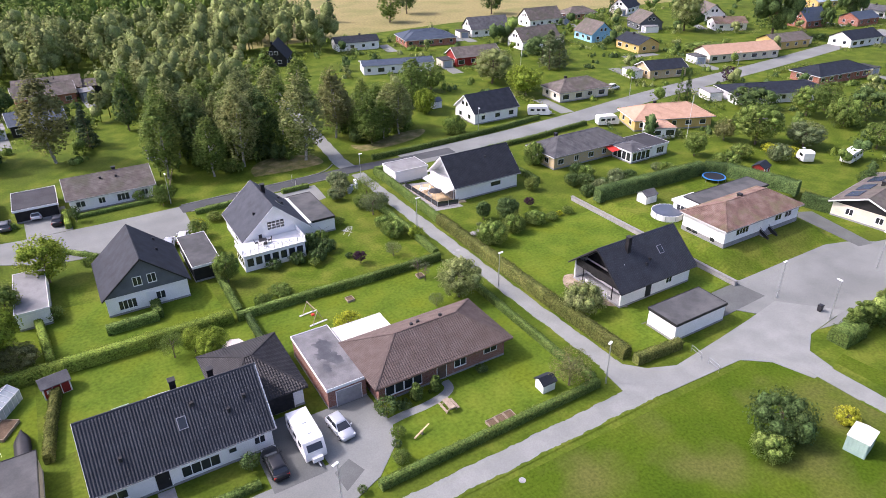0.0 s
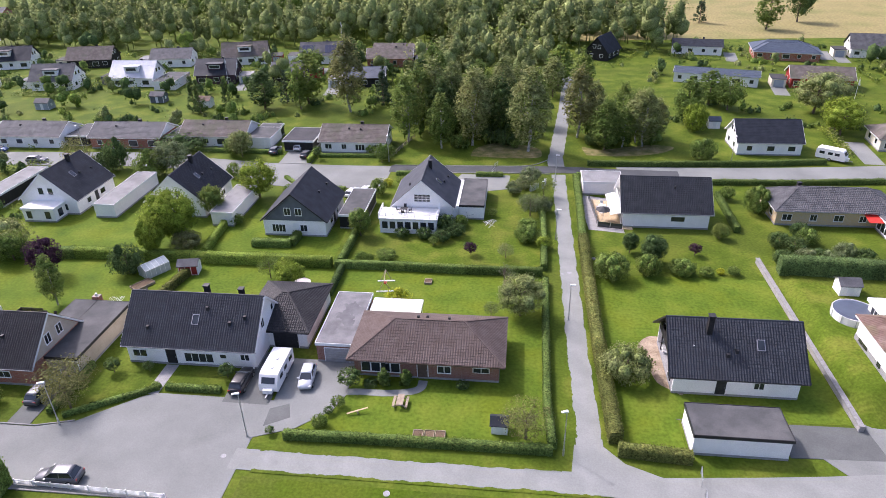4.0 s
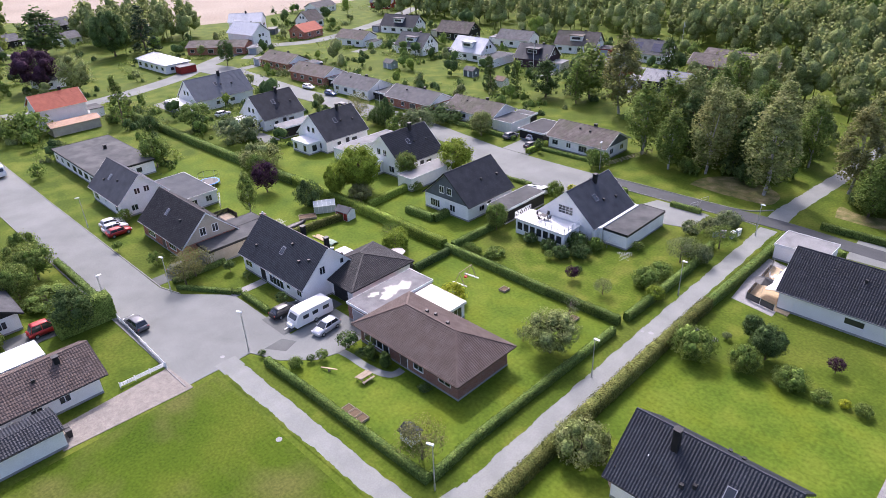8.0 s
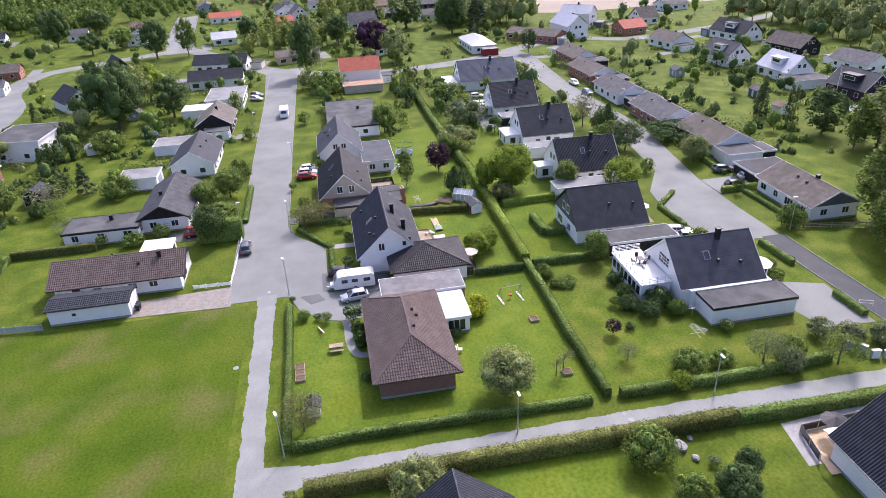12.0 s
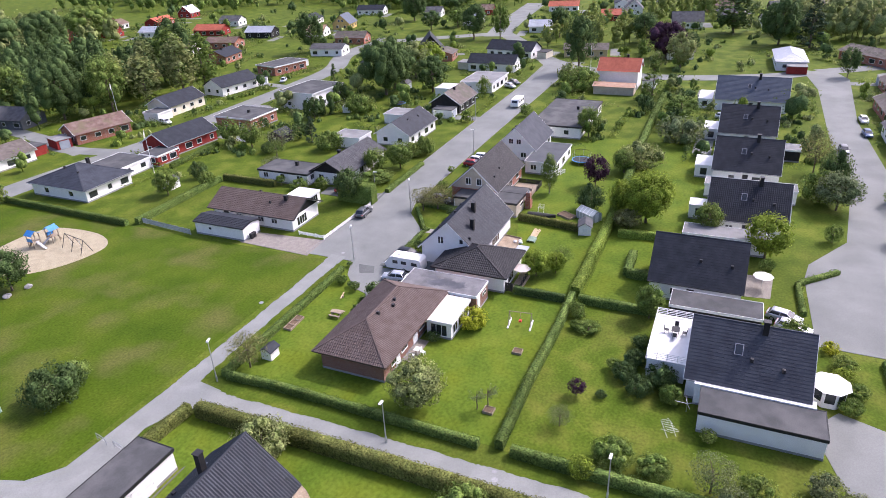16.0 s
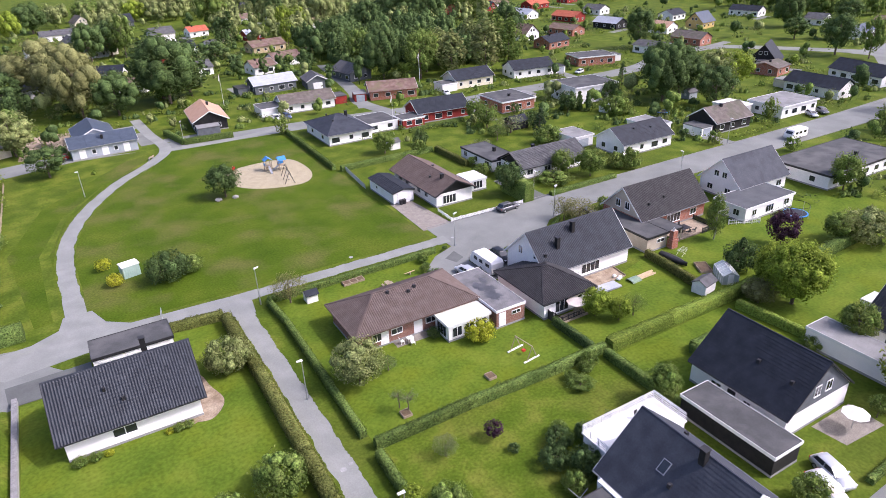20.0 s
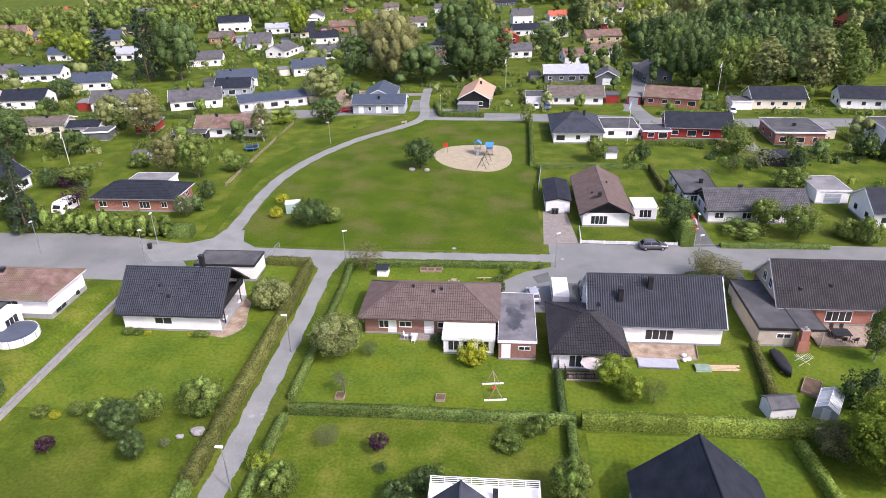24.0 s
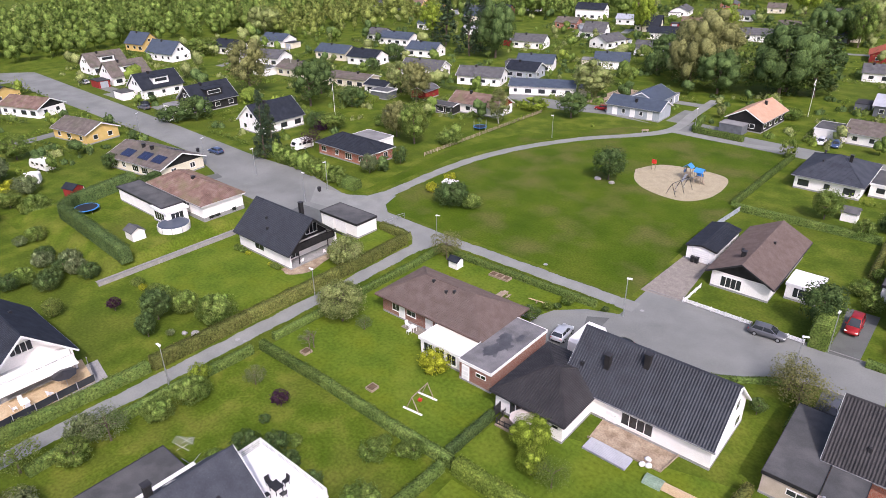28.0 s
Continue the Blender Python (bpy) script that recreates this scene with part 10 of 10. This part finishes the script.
WOODS = (("tall", "green"), ("birch", "birch"), ("birch", "green"), ("tall", "birch"), ("birch", "birch"), ("tall", "dark"))
wood(17, 45, 142, 166, 7.8, WOODS, 0.78, 1.05, lambda x, y: abs(x - 49.5 - (y - 124) * 0.085) < 4.5)
wood(58, 72, 139, 156, 6.6, WOODS, 0.6, 0.82)
for kind, leaf, px, py, wide, tall in (("birch", "green", 24, 133.5, 1.15, 0.76), ("birch", "birch", 30.9, 135.8, 1.45, 1.06), ("birch", "birch", 43.6, 132.6, 1.7, 1.12), ("tall", "birch", 50.4, 177, 1.1, 0.75), ("birch", "green", 58.4, 176, 1.2, 0.8), ("tall", "green", 52.4, 186, 1.2, 0.9), ("birch", "rust", 55, 142.8, 1.4, 1.0), ("tall", "green", 17.4, 145.5, 1.3, 1.1),
                                        ("tall", "dark", 37, 141, 1.2, 1.0), ("tall", "green", 60.5, 134.4, 0.85, 0.5), ("birch", "birch", 68, 140, 1.2, 0.72), ("birch", "green", 64.6, 136.6, 0.95, 0.55), ("birch", "birch", 72.5, 141.5, 1.0, 0.6),
                                        ("bush", "dark", 38.4, 136.6, 1.0, 1.3), ("bush", "dark", 34.8, 139, 1.1, 1.5), ("bush", "green", 27.6, 134.4, 0.9, 1.0), ("bush", "dark", 58.2, 137.2, 0.9, 1.2), ("shrub", "green", 40.6, 134.6, 1.0, 1.0)):
    plant(kind, leaf, px, py, wide, tall)
plant("tall", "green", -18, 162, 0.8)
plant("spruce", "spruce", 3.5, 170.5, 0.75)
plant("tall", "dark", 13.5, 176, 0.8)
plant("tall", "green", 15.5, 186, 0.9)
plant("birch", "birch", 20, 192, 0.9)
plant("tall", "dark", -14, 205, 0.8)


def far_wood(areas, leaf, label, n_leaf=66, size=0.5):
    """Far woods as one mesh of many rough crowns."""
    rng = np.random.default_rng(21)
    cs, ns = [], []
    g = Geo()
    for x0, x1, y0, y1, count, h in areas:
        for i in range(count):
            x, y, hh = rng.uniform(x0, x1), rng.uniform(y0, y1), h * rng.uniform(0.6, 1.2)
            r = hh * rng.uniform(0.24, 0.4)
            d = rng.normal(size=(n_leaf, 3))
            d /= np.linalg.norm(d, axis=1)[:, None]
            d[:, 2] = np.where(d[:, 2] < -0.3, -d[:, 2], d[:, 2])
            k = rng.uniform(0.5, 1.06, n_leaf)[:, None]
            lump = (1 + 0.34 * np.sin(d[:, :1] * 5 + x) * np.cos(d[:, 1:2] * 6 + y)) * (1 - 0.3 * np.maximum(0, d[:, 2:]))
            if built(x, y, r + 0.5) or paved(x, y):
                continue
            ns.append(d)
            cs.append(np.array([x, y, hh * 0.55]) + d * k * np.hstack([lump, lump, np.ones_like(lump)]) * np.array([r, r, hh * 0.47]))
            for q in range(3):
                a, up = rng.uniform(0, 2 * math.pi), (0.36, 0.56, 0.74)[q]
                o = r * rng.uniform(0.15, 0.4)
                w = (0.6, 0.58, 0.4)[q] * r
                b = blob((x + o * math.cos(a), y + o * math.sin(a), hh * up), (w, w, hh * 0.19), rng, 5, 3)
                g.add(b.v, b.f)
            g.tube((x, y, 0), (x, y, hh * 0.4), 0.2, 0.12, 3)
    return tagged(new("far_woods", leaf_mesh("far_woods", np.concatenate(cs), size, LEAF[leaf], rng, g, np.concatenate(ns))), label, "woods", "", "stuff")


far_wood([(8, 50, 186, 238, 54, 13), (-60, 100, 238, 300, 240, 15), (-190, -60, 235, 300, 165, 14)], "birch", "mixed woods of birch and spruce behind the houses")
far_wood([(236, 330, -185, -84, 150, 11), (250, 330, -250, -185, 60, 11), (-230, -176, 20, 66, 34, 11), (-330, -240, 30, 95, 60, 11)], "lime_wood", "sunlit yellow-green woods at the edge of the town", 46, 0.68)
far_wood([(-60, 100, 300, 420, 330, 14), (-190, -60, 300, 420, 260, 14), (285, 420, -160, 120, 620, 12), (170, 300, -260, -210, 160, 12), (-330, -270, -140, -60, 90, 12), (-460, -300, -200, -30, 330, 12), (-420, -260, -380, -200, 280, 12)], "green", "green woods beyond the far streets", 40, 0.72)
far_wood([(-95, -20, -105, -86, 60, 11), (-110, -30, -190, -110, 240, 12), (-20, 12, -135, -112, 14, 9)], "dark", "dark woods beyond the far houses")
far_wood([(-262, -205, 112, 150, 60, 15), (-180, -20, -420, -190, 560, 12), (-20, 60, -420, -330, 120, 12), (100, 330, -420, -330, 260, 12)], "birch", "green trees at the edge of the town", 40, 0.72)

far_wood([(14, 45, 139, 168, 120, 4.8), (57, 74, 136.5, 156, 60, 3.6), (25, 30, 133, 138, 8, 2.6), (33, 42, 136.5, 139, 10, 2.8)], "green", "undergrowth and young trees at the wood's edge", 30, 0.32)


def garden_clump(cs, ns, g, x, y, hh, r, n, tall, rng):
    """Leaf places of one far shrub or small tree, with its core and trunk."""
    dd = rng.normal(size=(n, 3))
    dd /= np.linalg.norm(dd, axis=1)[:, None]
    dd[:, 2] = np.abs(dd[:, 2]) if not tall else dd[:, 2]
    zc = hh * 0.5 if tall else 0.1
    zr_ = hh * 0.46 if tall else hh
    cs.append(np.array([x, y, zc]) + dd * (rng.uniform(0.62, 1.08, n) * (1 + 0.22 * np.sin(dd[:, 0] * 5 + x) * np.cos(dd[:, 1] * 6 + y)))[:, None] * np.array([r, r, zr_]))
    ns.append(dd)
    for q in range(3 if tall else 2):
        a, o = rng.uniform(0, 2 * math.pi), r * rng.uniform(0.2, 0.42)
        up = zc + zr_ * rng.uniform(-0.35, 0.4) if tall else zc
        bl = blob((x + o * math.cos(a), y + o * math.sin(a), up), (r * 0.55, r * 0.55, zr_ * (0.5 if tall else 0.75)), rng, 5, 3)
        g.add(bl.v, bl.f)
    if tall:
        g.tube((x, y, 0), (x, y, zc), 0.12, 0.08, 3)


def greenery(leaf, seed, share, spread, label):
    """Shrubs, small trees and hedges of the far gardens, past counting, as one mesh."""
    rng = np.random.default_rng(seed)
    cs, ns = [], []
    g = Geo()
    spots = []
    for cx, cy, c, s, a, b in FOOT:
        dist = math.hypot(cx - 40, cy - 60)
        if dist < 100 or a < 4.5:
            continue
        for i in range(share):
            ang, d = rng.uniform(0, 2 * math.pi), rng.uniform(6, 19)
            spots.append((cx + d * math.cos(ang), cy + d * math.sin(ang), 0.3, 7.0))
        for k in range(1 if share < 5 else 2):
            ax = rng.integers(0, 2)
            o = (a if ax == 0 else b) + rng.uniform(4, 8)
            sg = rng.choice((-1, 1))
            t = np.linspace(-9, 9, 50)
            lx, ly = (np.full(50, sg * o), t) if ax == 0 else (t, np.full(50, sg * o))
            X, Y = cx + lx * c - ly * s, cy + lx * s + ly * c
            ok = np.array([not built(xx, yy, 0.3) and not paved(xx, yy) for xx, yy in zip(X, Y)])
            if ok.sum() < 20:
                continue
            X, Y = np.repeat(X[ok], 3), np.repeat(Y[ok], 3)
            m = len(X)
            cs.append(np.stack([X, Y, rng.uniform(0.1, 1.3, m)], 1) + rng.normal(0, 0.28, (m, 3)))
            ns.append(np.tile((0.0, 0.0, 1.0), (m, 1)))
    for i in range(spread):
        ang, d = rng.uniform(0, 2 * math.pi), 128 + 300 * rng.uniform() ** 0.8
        x, y = 40 + d * math.cos(ang), 60 + d * math.sin(ang)
        if not wooded(x, y):
            spots.append((x, y, 0.62, 10.5))
    for i in range(spread // 2):
        ang, d = rng.uniform(0, 2 * math.pi), rng.uniform(98, 190)
        x, y = 40 + d * math.cos(ang), 60 + d * math.sin(ang)
        if not wooded(x, y) and not (5 < x < 85 and -56 < y < 40) and not (-4 < x < 60 and 118 < y < 134):
            spots.append((x, y, 0.24, 6.5))
    for x, y, p, hmax in spots:
        tall = rng.uniform() < p
        hh = rng.uniform(3.5, hmax) if tall else rng.uniform(0.9, 2.4)
        r = hh * rng.uniform(0.32, 0.5) if tall else hh * rng.uniform(0.6, 1.1)
        if built(x, y, 0.4 + 0.5 * r) or paved(x, y) or paved(x + r, y) or paved(x - r, y) or paved(x, y + r) or paved(x, y - r):
            continue
        garden_clump(cs, ns, g, x, y, hh, r, int(34 + hh * 5) if tall else 24, tall, rng)
        ang = rng.uniform(0, math.pi)
        for k in range(rng.integers(0, 3)):
            x, y, h2 = x + 1.7 * math.cos(ang) + rng.uniform(-0.5, 0.5), y + 1.7 * math.sin(ang) + rng.uniform(-0.5, 0.5), rng.uniform(0.7, 2.2)
            if not built(x, y, 1.0) and not paved(x, y) and not paved(x + 1, y) and not paved(x, y + 1):
                garden_clump(cs, ns, g, x, y, h2, h2 * rng.uniform(0.55, 0.8), 15, False, rng)
    return tagged(new("garden_greenery", leaf_mesh("garden_greenery", np.concatenate(cs), 0.26, LEAF[leaf], rng, g, np.concatenate(ns))), label, "shrubs", "", "stuff")


greenery("green", 31, 3, 400, "green shrubs, hedges and small trees of far gardens")
greenery("dark", 32, 3, 520, "dark green shrubs and trees of far gardens")
greenery("birch", 34, 2, 330, "olive green small trees of far gardens")
greenery("hedge_lime", 33, 1, 80, "bright yellow-green shrubs of far gardens")
